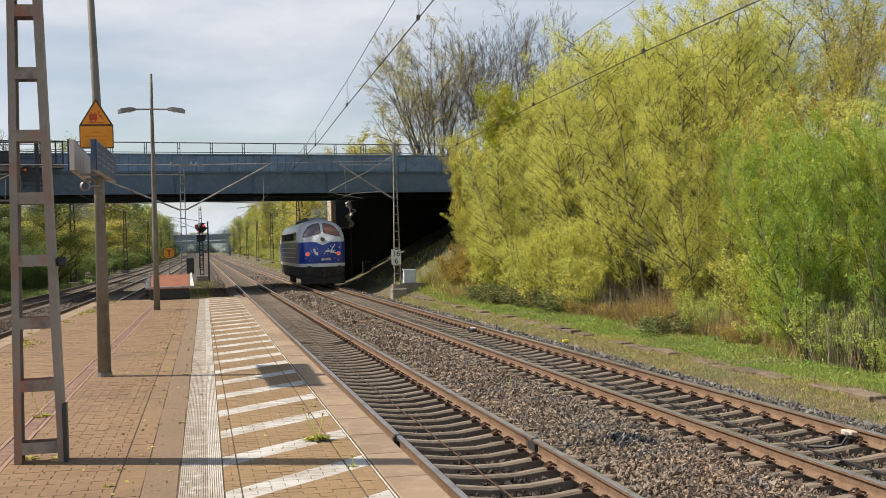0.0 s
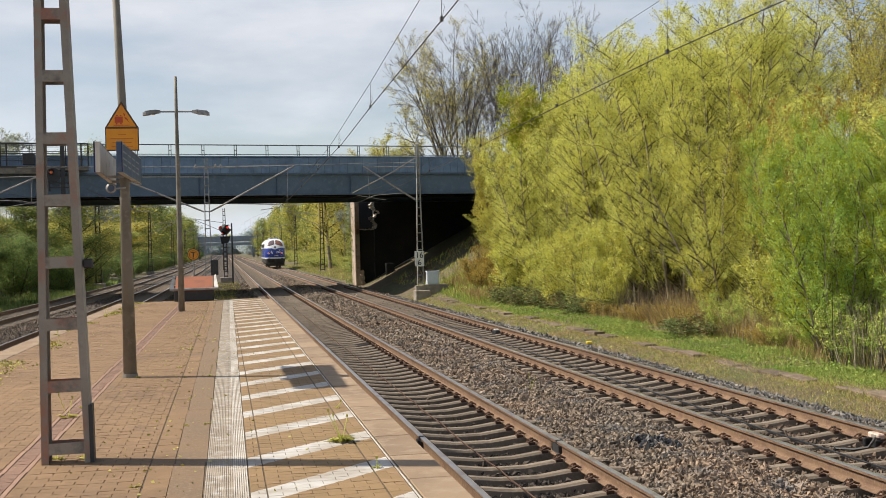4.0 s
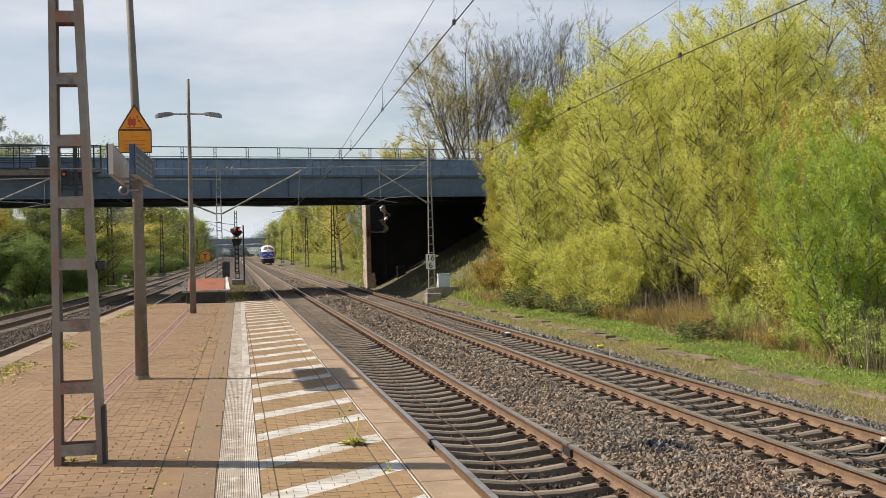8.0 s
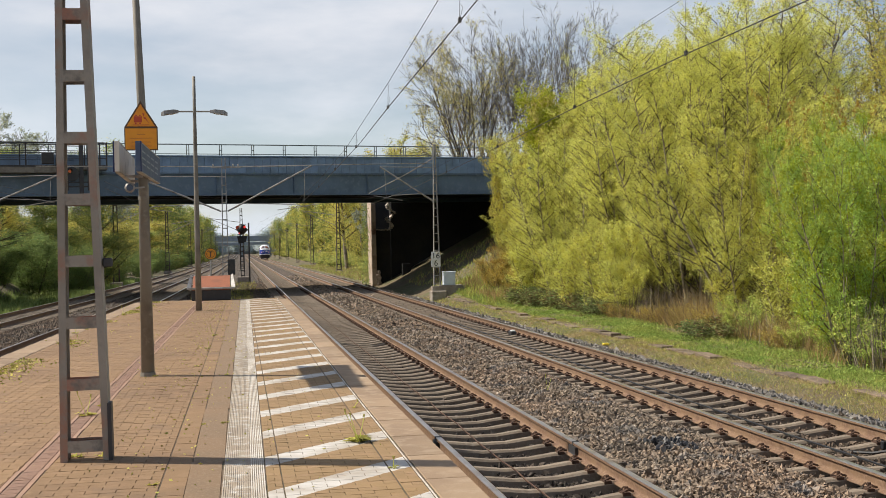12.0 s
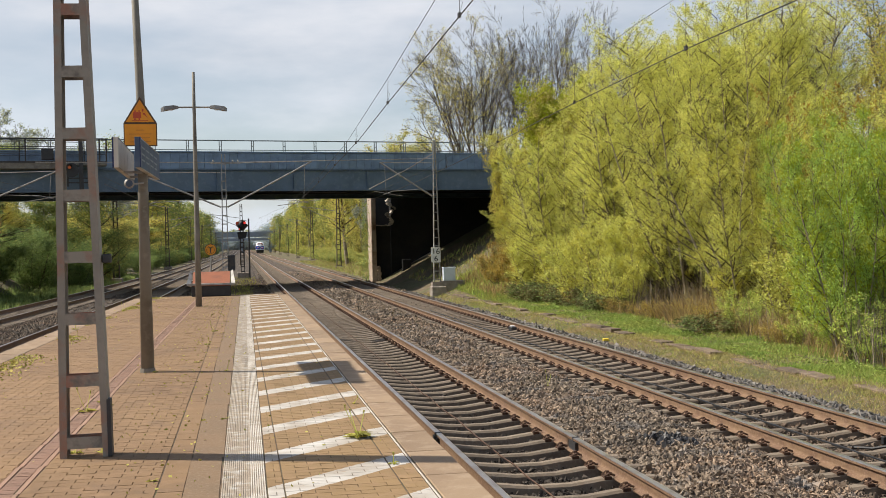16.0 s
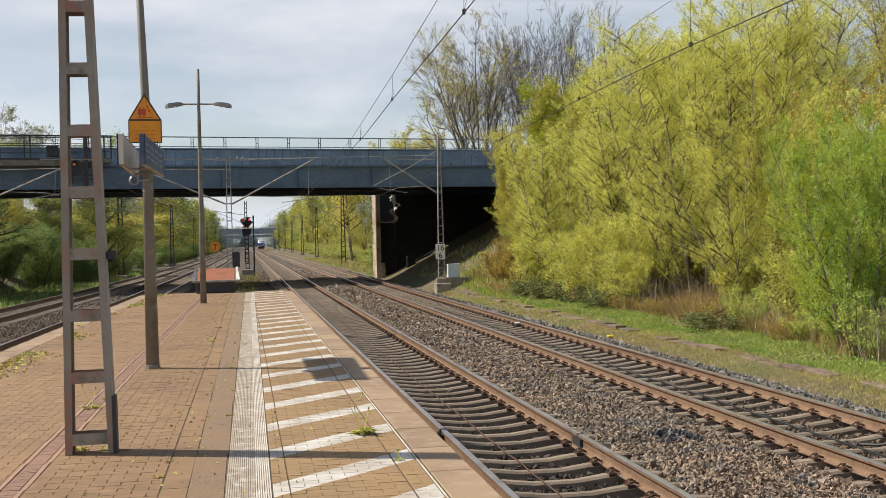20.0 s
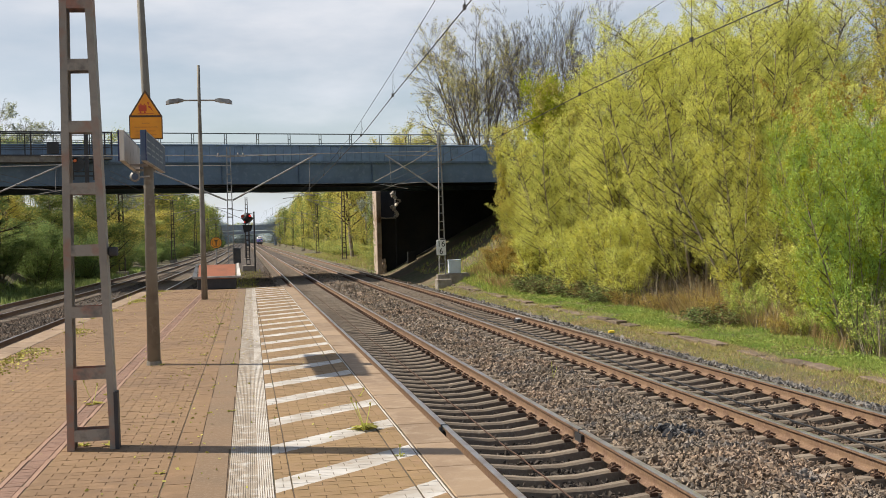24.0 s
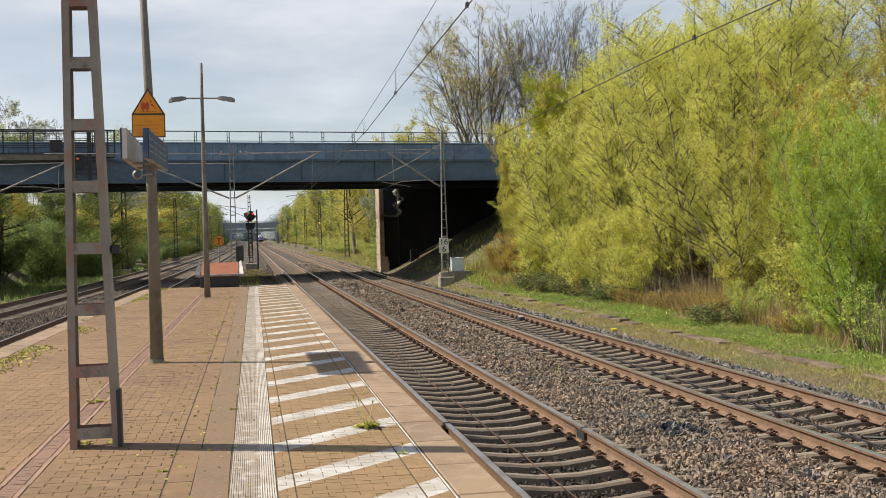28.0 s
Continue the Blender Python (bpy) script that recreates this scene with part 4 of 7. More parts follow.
def make_abutments():
    s = Shape().box(9.44, 9.79, 84.2, 86.6, -1.4, 5.0, 0.03)
    rng = random.Random(41)
    for k in range(22):  # spalled corner and rubble at its foot
        z = -1.2 + 0.05 * k + rng.uniform(0, 0.05)
        s.box(-0.1, 0.1, -0.12, 0.12, -0.07, 0.07, 0.02, at=pose(9.86 + rng.uniform(-0.05, 0.12) * (1.6 - 0.05 * k), 84.25 + rng.uniform(-0.1, 0.1), z, rng.uniform(-30, 30), rng.uniform(-30, 30), rng.uniform(0, 90)))
    tagged(part("bridge_pier", s, M["pier"]), "brown stained concrete bridge pier beside the track", "pier", kind="structure")
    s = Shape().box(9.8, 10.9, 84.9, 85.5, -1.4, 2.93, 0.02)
    tagged(part("wing_wall", s, M["concrete_dark"]), "wing wall beside the pier, coloured near-black for shade", "wall", kind="structure")
    s, rng = Shape(), random.Random(4)
    for k in range(30):
        x = 10.88 + rng.uniform(-0.07, 0.07) + 0.16 * math.sin(k * 0.42) + (0.22 if 12 < k < 20 else 0)
        turn = pose(x, 84.9, 2.96 + 0.068 * k, rng.uniform(-25, 25), rng.uniform(-30, 30), rng.uniform(-25, 25))
        w, h = rng.uniform(0.05, 0.12), rng.uniform(0.03, 0.07)
        s.box(-w, w, -0.1, 0.2, -h, h, 0.02, at=turn)
    for k in range(16):
        turn = pose(9.86 + 0.066 * k, 84.85, 2.93 + rng.uniform(-0.03, 0.03), rng.uniform(-15, 15), rng.uniform(-18, 18), 0)
        s.box(-0.055, 0.055, -0.05, 0.1, -0.035, rng.uniform(0.02, 0.05), 0.012, at=turn)
    s.box(9.795, 9.84, 84.85, 85.1, 3.04, 4.8, 0.01)
    tagged(part("broken_wall_edge", s, M["broken"]), "pale broken concrete edge above the wing wall", "wall", kind="structure")
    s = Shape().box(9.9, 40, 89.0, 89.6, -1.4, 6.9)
    tagged(part("abutment_wall", s, M["concrete_dark"]), "retaining wall behind the bridge, coloured near-black for shade", "wall", kind="structure")
    # added wall, screens the sky-lit one behind so the opening stays dark
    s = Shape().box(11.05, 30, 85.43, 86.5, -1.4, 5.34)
    tagged(part("abutment_wall", s, M["concrete_dark"]), "added near-black wall under the bridge's rear edge", "wall", kind="structure")
    # added slab, hidden against the soffit, keeps sun off the slope below
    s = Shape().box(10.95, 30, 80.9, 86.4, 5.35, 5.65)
    tagged(part("approach_slab", s, M["concrete_dark"]), "added slab that shades the slope behind the bridge", "slab", kind="structure")
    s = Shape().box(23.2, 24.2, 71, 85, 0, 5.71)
    tagged(part("abutment_wall", s, M["concrete_dark"]), "near-black abutment wall at the top of the slope", "wall", kind="structure")
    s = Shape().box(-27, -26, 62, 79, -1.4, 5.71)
    tagged(part("abutment_wall", s, M["concrete_dark"]), "near-black abutment wall beyond the outer track", "wall", kind="structure")
    s = Shape()
    s.add([(x, y, z + d) for x, z in ((10.25, -1.2), (14.4, 1.03)) for y, d in ((84.9, -0.5), (84.9, 0.05), (85.4, 0.12), (85.4, -0.5))],
          [(0, 1, 2, 3), (4, 5, 6, 7), (0, 1, 5, 4), (1, 2, 6, 5), (2, 3, 7, 6), (3, 0, 4, 7)])
    tagged(part("slope_edging", s, M["broken"]), "pale concrete edging up the slope under the bridge", "edging", kind="structure")
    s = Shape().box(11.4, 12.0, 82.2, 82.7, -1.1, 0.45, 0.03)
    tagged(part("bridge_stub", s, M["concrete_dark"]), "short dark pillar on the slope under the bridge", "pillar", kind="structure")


make_abutments()


def make_signal_gantry():
    """A railed walkway on the bridge's near face with a signal hung below it."""
    g = thing("signal_gantry", "brown railed signal walkway on the bridge face", "gantry", pose(0.226, 67.63, -0.213, 0, 0, 10.8) @ Matrix.Diagonal((1.1342, 1.1342, 1.1342, 1)))
    x0, x1 = -16.0, -6.55
    part("floor", Shape().box(x0, -8.9, -0.35, 0.5, 5.5, 5.82, 0.01).box(-8.9, x1, -0.35, 0.5, 5.66, 5.76), M["pole"], g, "brown weathered walkway edge")
    part("floor_lip", Shape().box(x0, x1, -0.38, -0.352, 5.78, 5.86), M["dark"], g)
    for z, r in ((6.94, 0.03), (6.86, 0.018), (6.55, 0.018), (6.2, 0.018)):
        part("rail_bar", Shape().tube([(x0, -0.3, z), (x1 - 0.15, -0.3, z), (x1, -0.15, z), (x1, 0.5, z)], r, 6), M["dark"], g)
        part("rail_bar", Shape().tube([(x0, 0.42, z - 0.03), (-7.6, 0.42, z - 0.03)], r * 0.8, 6), M["dark"], g)
    for x in (-15.0, -13.3, -11.6, -10.25, -8.6, -7.3, -6.9, -6.58):
        part("post", Shape().box(x - 0.035, x + 0.035, -0.34, -0.27, 5.82, 6.96), M["dark"], g)
        part("post", Shape().box(x - 0.28, x - 0.23, 0.40, 0.45, 5.82, 6.9), M["dark"], g)
    part("equipment_box", Shape().box(-9.55, -9.0, -0.62, -0.36, 5.9, 6.45, 0.02), M["black"], g, "black equipment box")
    cage = part("hanger", Shape().box(-7.86, -7.66, -0.42, -0.34, 4.35, 6.95).box(-7.48, -7.4, -0.42, -0.36, 4.65, 6.9).box(-8.42, -7.4, -0.42, -0.36, 4.8, 4.87).box(-8.42, -7.4, -0.42, -0.36, 5.02, 5.07).box(-8.42, -8.34, -0.42, -0.36, 4.65, 5.6), M["dark"], g, "dark hanging signal frame")
    screen = part("signal_screen", Shape().tube([(-8.2, -0.52, 5.42), (-8.2, -0.42, 5.42)], 0.34, 16), M["black"], cage, "round black signal screen")
    part("lens", Shape().tube([(-8.3, -0.60, 5.55), (-8.3, -0.54, 5.55)], 0.075, 12), M["lamp_amber"], screen, "lit orange-red signal lens")
    part("hood", Shape().tube([(-8.3, -0.8, 5.57), (-8.3, -0.52, 5.57)], 0.12, 10, False), M["dark"], screen)


make_signal_gantry()

# ---- masts and poles ----
def lattice_mast(name, label, foot, h, w0=0.37, w1=0.2, d=0.18, step=0.455, mat="mast", rung=0.085, leg=0.045, group="", base=None, turn=0, first=0.115, lean=0.0):
    """A frame mast: two channel legs joined by batten plates on both faces."""
    t = thing(name, label, "mast", pose(*foot, 0, lean, turn), group)
    for side in (-1, 1):
        s = Shape()
        a, b = side * w0 / 2, side * w1 / 2
        k = 0.012
        channel = [(0, -d / 2), (leg, -d / 2), (leg, -d / 2 + k), (k, -d / 2 + k), (k, d / 2 - k), (leg, d / 2 - k), (leg, d / 2), (0, d / 2)]
        s.add([(off - side * x, y, z) for z, off in ((0, a), (h, b)) for x, y in channel], [tuple(range(8)), tuple(range(8, 16))] + [(i, (i + 1) % 8, 8 + (i + 1) % 8, 8 + i) for i in range(8)])
        part("leg", s, M[mat], t)
    z = first
    while z < h - 0.1:
        half = (w0 + (w1 - w0) * z / h) / 2 - leg + 0.002
        for y in (-d / 2 + 0.006, d / 2 - 0.006):
            part("batten", Shape().box(-half, half, y - 0.005, y + 0.005, z - rung / 2, z + rung / 2), M["batten" if mat == "mast" else mat], t)
        z += step
    if base:
        part("footing", Shape().box(-base, base, -base, base, -1.35 - foot[2], 0.0, 0.03), M["concrete"], t, "grey concrete footing")
    return t


near_mast = lattice_mast("catenary_mast", "rusty grey steel frame mast standing on the platform", (-1.197, 9.36, 0), 9.2, 0.374, 0.03, 0.18, 0.4736, rung=0.088, leg=0.055, lean=-0.52)
part("kick_plate", Shape().box(0.172, 0.202, -0.10, 0.02, 0.0, 0.44), M["dark"], near_mast, "dark cable cover at the mast's foot")
part("cable_box", Shape().box(0.165, 0.235, -0.04, 0.04, 1.485, 1.555, 0.008), M["dark"], near_mast, "small dark junction box")


def hexed(s, x, y, z0, z1, r0, r1, n=10):
    return s.tube([(x, y, z0), (x, y, z1)], [r0, r1], n)


def make_sign_pole():
    t = thing("sign_pole", "tapered brown-grey platform pole carrying signs", "pole", pose(-1.2, 15.5, 0))
    part("pole_shaft", Shape().tube([(0, 0, 0), (-0.005, 0, 3.4), (-0.095, 0, 6.4)], [0.086, 0.055, 0.034], 14), M["pole"], t, smooth=True)
    part("base_collar", hexed(Shape(), 0, 0, 0, 0.05, 0.1, 0.095, 14), M["pole"], t)
    for z in (2.28, 2.62, 3.0):
        part("clamp", hexed(Shape(), -0.003, 0, z, z + 0.04, 0.07, 0.069, 14), M["pole"], t)
    w = thing("warning_sign", "orange triangular electric warning sign above a text plate", "sign", pose(-1.21, 15.38, 0))
    part("rim", Shape().prism([(-0.208, 2.905), (0.208, 2.905), (0.208, 3.2), (0.0, 3.54), (-0.208, 3.2)], -0.008, 0.012), M["sign_rim"], w, "dark brown sign rim")
    tri = part("triangle_plate", Shape().prism([(-0.178, 3.212), (0.178, 3.212), (0.0, 3.498)], -0.014, -0.009), M["orange"], w, "orange triangular plate")
    plate = part("text_plate", Shape().prism([(-0.195, 2.918), (0.195, 2.918), (0.195, 3.186), (-0.195, 3.186)], -0.014, -0.009), M["orange"], w, "orange rectangular plate")
    part("pictogram", Shape().box(-0.085, 0.015, -0.017, -0.0145, 3.262, 3.34).box(-0.07, -0.045, -0.017, -0.0145, 3.345, 3.36).box(-0.02, 0.0, -0.017, -0.0145, 3.345, 3.36), M["red"], tri, "red wagon pictogram")
    for x in (-0.062, -0.008):
        part("pictogram_wheel", Shape().tube([(x, -0.0172, 3.25), (x, -0.0147, 3.25)], 0.012, 8), M["red"], tri)
    part("pictogram", Shape().prism([(0.02, 3.385), (0.05, 3.372), (0.036, 3.335), (0.062, 3.325), (0.105, 3.25), (0.06, 3.3), (0.04, 3.308), (0.034, 3.34)], -0.017, -0.0145), M["red"], tri, "red lightning pictogram")
    part("pictogram", Shape().box(-0.1, 0.1, -0.017, -0.0145, 3.226, 3.234), M["red"], tri, "red rail line")
    for z, a in ((3.11, 0.05), (3.06, 0.14), (3.01, 0.12), (2.96, 0.13)):
        part("text_bar", Shape().box(-a, a, -0.017, -0.0145, z - 0.004, z + 0.004), M["red_faint"], plate)
    # two long boards, one to each track
    for x, face, turn, label in ((-1.13, "board", -1.2, "long blue-grey station board facing the platform track"), (-1.425, "board_pale", 1.0, "long station board with a pale weathered back")):
        b = thing("station_board", label, "board", pose(x, 15.5, 2.735, 0, 0, turn), "station boards on the pole")
        part("panel", Shape().box(-0.026, 0.026, -1.3, 1.3, -0.172, 0.172, 0.005), M[face], b)
        for y in (-1.309, 1.309):
            part("end_cap", Shape().box(-0.029, 0.029, y - 0.008, y + 0.008, -0.18, 0.18, 0.003), M["board" if x > -1.2 else "board_pale"], b, "blue-grey end cap" if x > -1.2 else "pale end cap")
        side = 1 if x > -1.2 else -1
        part("edge_trim", Shape().box(side * 0.028, side * 0.04, -1.32, -1.24, -0.182, 0.182, 0.003), M["navy"], b, "navy blue edge trim")
        for z in (-0.177, 0.177):
            part("frame_rail", Shape().box(-0.028, 0.028, -1.29, 1.29, z - 0.006, z + 0.006), M["galv"], b)
        for y in (-0.5, 0.5):
            part("bracket", Shape().box(-0.14 if side > 0 else 0.03, -0.03 if side > 0 else 0.16, y - 0.03, y + 0.03, -0.2, -0.17), M["galv"], b)
        if side > 0:
            for k in range(4):
                for z in (0.08, 0.0, -0.07):
                    part("text_bar", Shape().box(0.0265, 0.028, -1.1 + 0.55 * k, -0.7 + 0.55 * k, z - 0.01, z + 0.01), M["board_text"], b)
    h = thing("loudspeaker", "small round pale loudspeaker under the boards", "loudspeaker", pose(-1.34, 15.2, 2.415))
    part("horn", Shape().tube([(0, -0.1, 0), (0, -0.06, 0), (0, 0.08, 0), (0, 0.14, 0)], [0.066, 0.06, 0.042, 0.04], 14), M["galv"], h, smooth=True)
    part("mouth", Shape().tube([(0, -0.104, 0), (0, -0.101, 0)], [0.043, 0.043], 14), M["board"], h)
    part("arm", Shape().tube([(0, 0.08, 0), (0.15, 0.22, 0.02)], 0.012, 6), M["galv"], h)


make_sign_pole()


def make_lamp():
    t = thing("platform_lamp", "slender grey double-armed platform lamp", "street lamp", pose(-1.12, 32.3, 0))
    part("shaft", Shape().tube([(0, 0, 0), (0, 0, 2.2), (0, 0, 5.2), (0, 0, 6.35)], [0.085, 0.07, 0.045, 0.04], 12), M["pole"], t, smooth=True)
    part("arm", Shape().tube([(-0.47, 0, 5.40), (0.47, 0, 5.40)], 0.022, 8), M["galv"], t)
    for side in (-1, 1):
        s = Shape()
        rows = [(0.42, 5.435, 5.365, 0.06), (0.55, 5.45, 5.345, 0.1), (0.8, 5.42, 5.30, 0.1), (0.88, 5.37, 5.29, 0.07)]
        for x, top, low, half in rows:
            s.v += [(side * x, -half, low), (side * x, half, low), (side * x, half * 0.8, top), (side * x, -half * 0.8, top)]
        s.f = [(i * 4 + k, i * 4 + (k + 1) % 4, i * 4 + 4 + (k + 1) % 4, i * 4 + 4 + k) for i in range(3) for k in range(4)] + [(0, 1, 2, 3), (12, 13, 14, 15)]
        head = part("lamp_head", s, M["galv"], t, "flat grey lamp head")
        part("diffuser", Shape().box(side * 0.66 - 0.1, side * 0.66 + 0.1, -0.07, 0.07, 5.322, 5.334), M["white"], head)


make_lamp()


def make_container():
    t = thing("grit_container", "dark trough with an orange-red lid at the platform end", "container", pose(-0.94, 39.0, 0))
    part("body", Shape().box(-0.63, 0.63, -0.2, 0.75, 0.0, 0.36, 0.02), M["black"], t, "black container body")
    part("lid", Shape().prism([(-0.2, 0.37), (1.0, 0.78), (1.0, 0.74), (-0.2, 0.33)], -0.6, 0.6, at=pose(0, 0, 0, 0, 0, 90) @ Matrix.Diagonal((1, -1, 1, 1))), M["hatch"], t, "sloping orange-red lid")
    for side in (-1, 1):
        s = Shape()
        s.add([(side * 0.64, -0.25, 0.33), (side * 0.78, -0.28, 0.40), (side * 0.70, 1.02, 0.80), (side * 0.64, 1.02, 0.76),
               (side * 0.64, -0.25, 0.36), (side * 0.78, -0.28, 0.44), (side * 0.70, 1.02, 0.84), (side * 0.64, 1.02, 0.80)],
              [(0, 1, 2, 3), (4, 5, 6, 7), (0, 1, 5, 4), (1, 2, 6, 5), (2, 3, 7, 6), (3, 0, 4, 7)])
        part("rim", s, M["galv"], t, "pale grey flared rim")
    part("front_rim", Shape().box(-0.76, 0.76, -0.30, -0.22, 0.36, 0.43, 0.01), M["galv"], t, "pale grey flared rim")


make_container()


def make_round_sign():
    t = thing("round_t_sign", "round orange sign with a black letter on a post", "sign", pose(-1.2, 50.0, 0))
    part("post", hexed(Shape(), 0, 0, -1.35, 1.5, 0.03, 0.03, 8), M["galv"], t)
    part("rim", Shape().tube([(0, -0.06, 1.5), (0, -0.035, 1.5)], 0.25, 24), M["dark"], t)
    disc = part("disc", Shape().tube([(0, -0.07, 1.5), (0, -0.061, 1.5)], 0.225, 24), M["orange"], t, "orange disc")
    part("letter", Shape().box(-0.085, 0.085, -0.076, -0.071, 1.565, 1.605).box(-0.022, 0.022, -0.076, -0.071, 1.38, 1.565), M["black"], disc, "black letter T")
    ring = [(0.165 * math.cos(a * math.pi / 12), -0.072, 1.5 + 0.165 * math.sin(a * math.pi / 12)) for a in range(25)]
    part("ring", Shape().tube(ring, 0.008, 5, False), M["black"], disc, "thin black ring")


make_round_sign()


def make_mid_mast():
    t = lattice_mast("catenary_mast", "lattice catenary mast between the tracks beyond the platform", (-0.68, 58.0, -0.75), 6.9, 0.36, 0.2, 0.2, 0.42, "galv", 0.05, 0.045, base=0.4)
    part("switch_box", Shape().box(0.1, 0.46, -0.2, 0.2, 1.2, 1.95, 0.03), M["dark"], t, "dark grey switch box")
    part("cross_beam", Shape().box(-0.62, 0.82, -0.03, 0.03, 6.42, 6.48), M["galv"], t)
    for x in (-0.5, 0.45, 0.7):
        part("insulator", Shape().tube([(x, 0, 6.48), (x, 0, 6.55), (x, 0, 6.62)], [0.035, 0.05, 0.025], 8), M["galv"], t)


make_mid_mast()


def make_km_mast():
    t = lattice_mast("catenary_mast", "steel lattice catenary mast with a kilometre board", (9.9, 58.7, -0.42), 7.25, 0.36, 0.12, 0.2, 0.43, "galv", 0.05, 0.036)
    part("footing", Shape().box(-0.36, 0.40, -0.5, 0.3, -0.85, -0.22, 0.04).box(-0.28, 0.28, -0.25, 0.25, -0.22, 0.0), M["concrete"], t, "grey concrete footing")
    k = thing("kilometre_board", "white kilometre board with black figures", "sign", pose(9.83, 58.52, 0.96))
    part("plate", Shape().box(-0.24, 0.24, -0.012, 0.012, -0.38, 0.38, 0.006), M["white"], k)
    for text, z in (("16", 0.04), ("6", -0.33)):
        cu = bpy.data.curves.new("figure", "FONT")
        cu.body, cu.size, cu.align_x, cu.extrude, cu.offset = text, 0.42, "CENTER", 0.003, 0.0
        ob = new("figure", cu)
        ob.data.materials.append(M["black"])
        ob.parent = k
        ob.matrix_basis = pose(0, -0.02, z, 90, 0, 0)
    c = thing("relay_cabinet", "pale blue-grey relay cabinet on a concrete base", "cabinet", pose(10.55, 58.9, 0))
    part("plinth", Shape().box(-0.45, 0.75, -0.45, 0.5, -1.3, -0.38, 0.03), M["concrete"], c, "weathered concrete base")
    part("housing", Shape().box(-0.3, 0.3, -0.23, 0.23, -0.38, 0.27, 0.015), M["cabinet"], c)
    part("roof", Shape().box(-0.325, 0.325, -0.25, 0.25, 0.27, 0.31, 0.01), M["cabinet"], c)
    part("door", Shape().box(-0.26, 0.26, -0.248, -0.231, -0.34, 0.23, 0.005), M["cabinet"], c)


make_km_mast()


def make_signal():
    t = thing("light_signal", "railway light signal showing two red lamps", "signal", pose(0.24, 99.0, 0))
    for x in (-0.14, 0.14):
        part("mast_leg", Shape().box(x - 0.03, x + 0.03, -0.1, 0.1, -0.7, 3.0), M["dark"], t)
    for k in range(9):
        part("batten", Shape().box(-0.14, 0.14, -0.11, -0.1, -0.5 + 0.4 * k, -0.42 + 0.4 * k), M["dark"], t)
    part("footing", Shape().box(-0.5, 0.5, -0.5, 0.5, -1.35, -0.55, 0.04), M["concrete"], t)
    part("speed_board", Shape().prism([(-0.42, 2.85), (0.42, 2.85), (0.3, 2.35), (-0.3, 2.2)], -0.25, -0.2), M["black"], t, "black board under the lamps")
    screen = part("screen", Shape().tube([(-0.22, -0.2, 2.95), (-0.2, -0.2, 3.2), (0.18, -0.2, 3.62), (0.2, -0.2, 3.8)], [0.28, 0.42, 0.45, 0.3], 14), M["black"], t, "black rounded signal screen")
    for x, z in ((0.22, 3.58), (-0.22, 3.08)):
        part("lens", Shape().tube([(x, -0.72, z), (x, -0.62, z)], 0.1 if x > 0 else 0.055, 14), M["lamp_red"], screen, "lit red lens")
        part("hood", Shape().tube([(x, -0.9, z + 0.03), (x, -0.5, z + 0.03)], 0.21, 14, False), M["dark"], screen)
    part("ring", Shape().tube([(-0.36, -0.5, 3.55), (-0.36, -0.42, 3.55)], 0.16, 14), M["red"], screen, "small round indicator")
    p = thing("slender_post", "thin dark post beside the signal", "post", pose(0.78, 97.0, 0))
    part("shaft", hexed(Shape(), 0, 0, -1.3, 3.9, 0.07, 0.06, 8), M["dark"], p)


make_signal()


# ---- overhead line ----
def cantilever(label, foot, side, reach, z, top):
    """A tube cantilever that carries the wires over one track."""
    x, y = foot
    t = thing("cantilever", label, "cantilever", group="overhead line cantilevers")
    end = x + side * reach
    part("strut", Shape().tube([(x + side * 0.15, y, z + 0.05), (end, y, z + top)], 0.042, 7), M["galv"], t)
    part("top_tube", Shape().tube([(x + side * 0.15, y, z + top - 0.05), (end, y, z + top)], 0.022, 6), M["galv"], t)
    part("registration_arm", Shape().tube([(x + side * reach * 0.25, y, z + 0.42), (x + side * reach * 0.78, y, z + 0.34), (end - side * 0.15, y, z + 0.18)], 0.02, 6), M["galv"], t)
    part("steady_arm", Shape().tube([(x + side * (reach + 0.35), y, z + 0.35), (x + side * reach * 0.6, y, z + 0.08)], 0.018, 6), M["galv"], t)
    part("dropper", Shape().tube([(x + side * reach * 0.92, y, z + top - 0.06), (x + side * reach * 0.9, y, z + 0.26)], 0.012, 5), M["galv"], t)
    for f in (0.08,):
        p = Vector((x + side * (0.15 + f * reach), y, z + 0.05 + f * top))
        part("insulator", Shape().tube([p, p + Vector((side * 0.22, 0, 0.22 * top / reach))], 0.045, 8), M["mast"], t, "brown ribbed insulator")


cantilever("tube cantilever over the verge-side track", (9.9, 58.7), -1, 2.8, 3.9, 1.8)
stay = thing("stay_tube", "pale stay tube crossing the verge-side cantilever", "stay")
part("tube", Shape().tube([(9.8, 58.7, 6.1), (8.6, 58.6, 5.4), (6.5, 58.5, 4.35)], 0.03, 6), M["galv"], stay)
cantilever("tube cantilever over the platform track", (-0.68, 58.0), 1, 4.3, 3.5, 2.25)
cantilever("tube cantilever over the island's rear track", (-0.68, 58.0), -1, 4.2, 3.5, 1.8)
cantilever("tube cantilever over the outer track", (-12.0, 58.0), 1, 3.5, 3.9, 1.5)

CONTACT = [(-40, 4.75), (8, 4.95), (15.07, 4.78), (24, 4.52), (30, 4.3), (45, 4.05), (58.5, 3.95), (84, 4.0), (120, 4.3), (180, 4.6), (700, 4.6)]
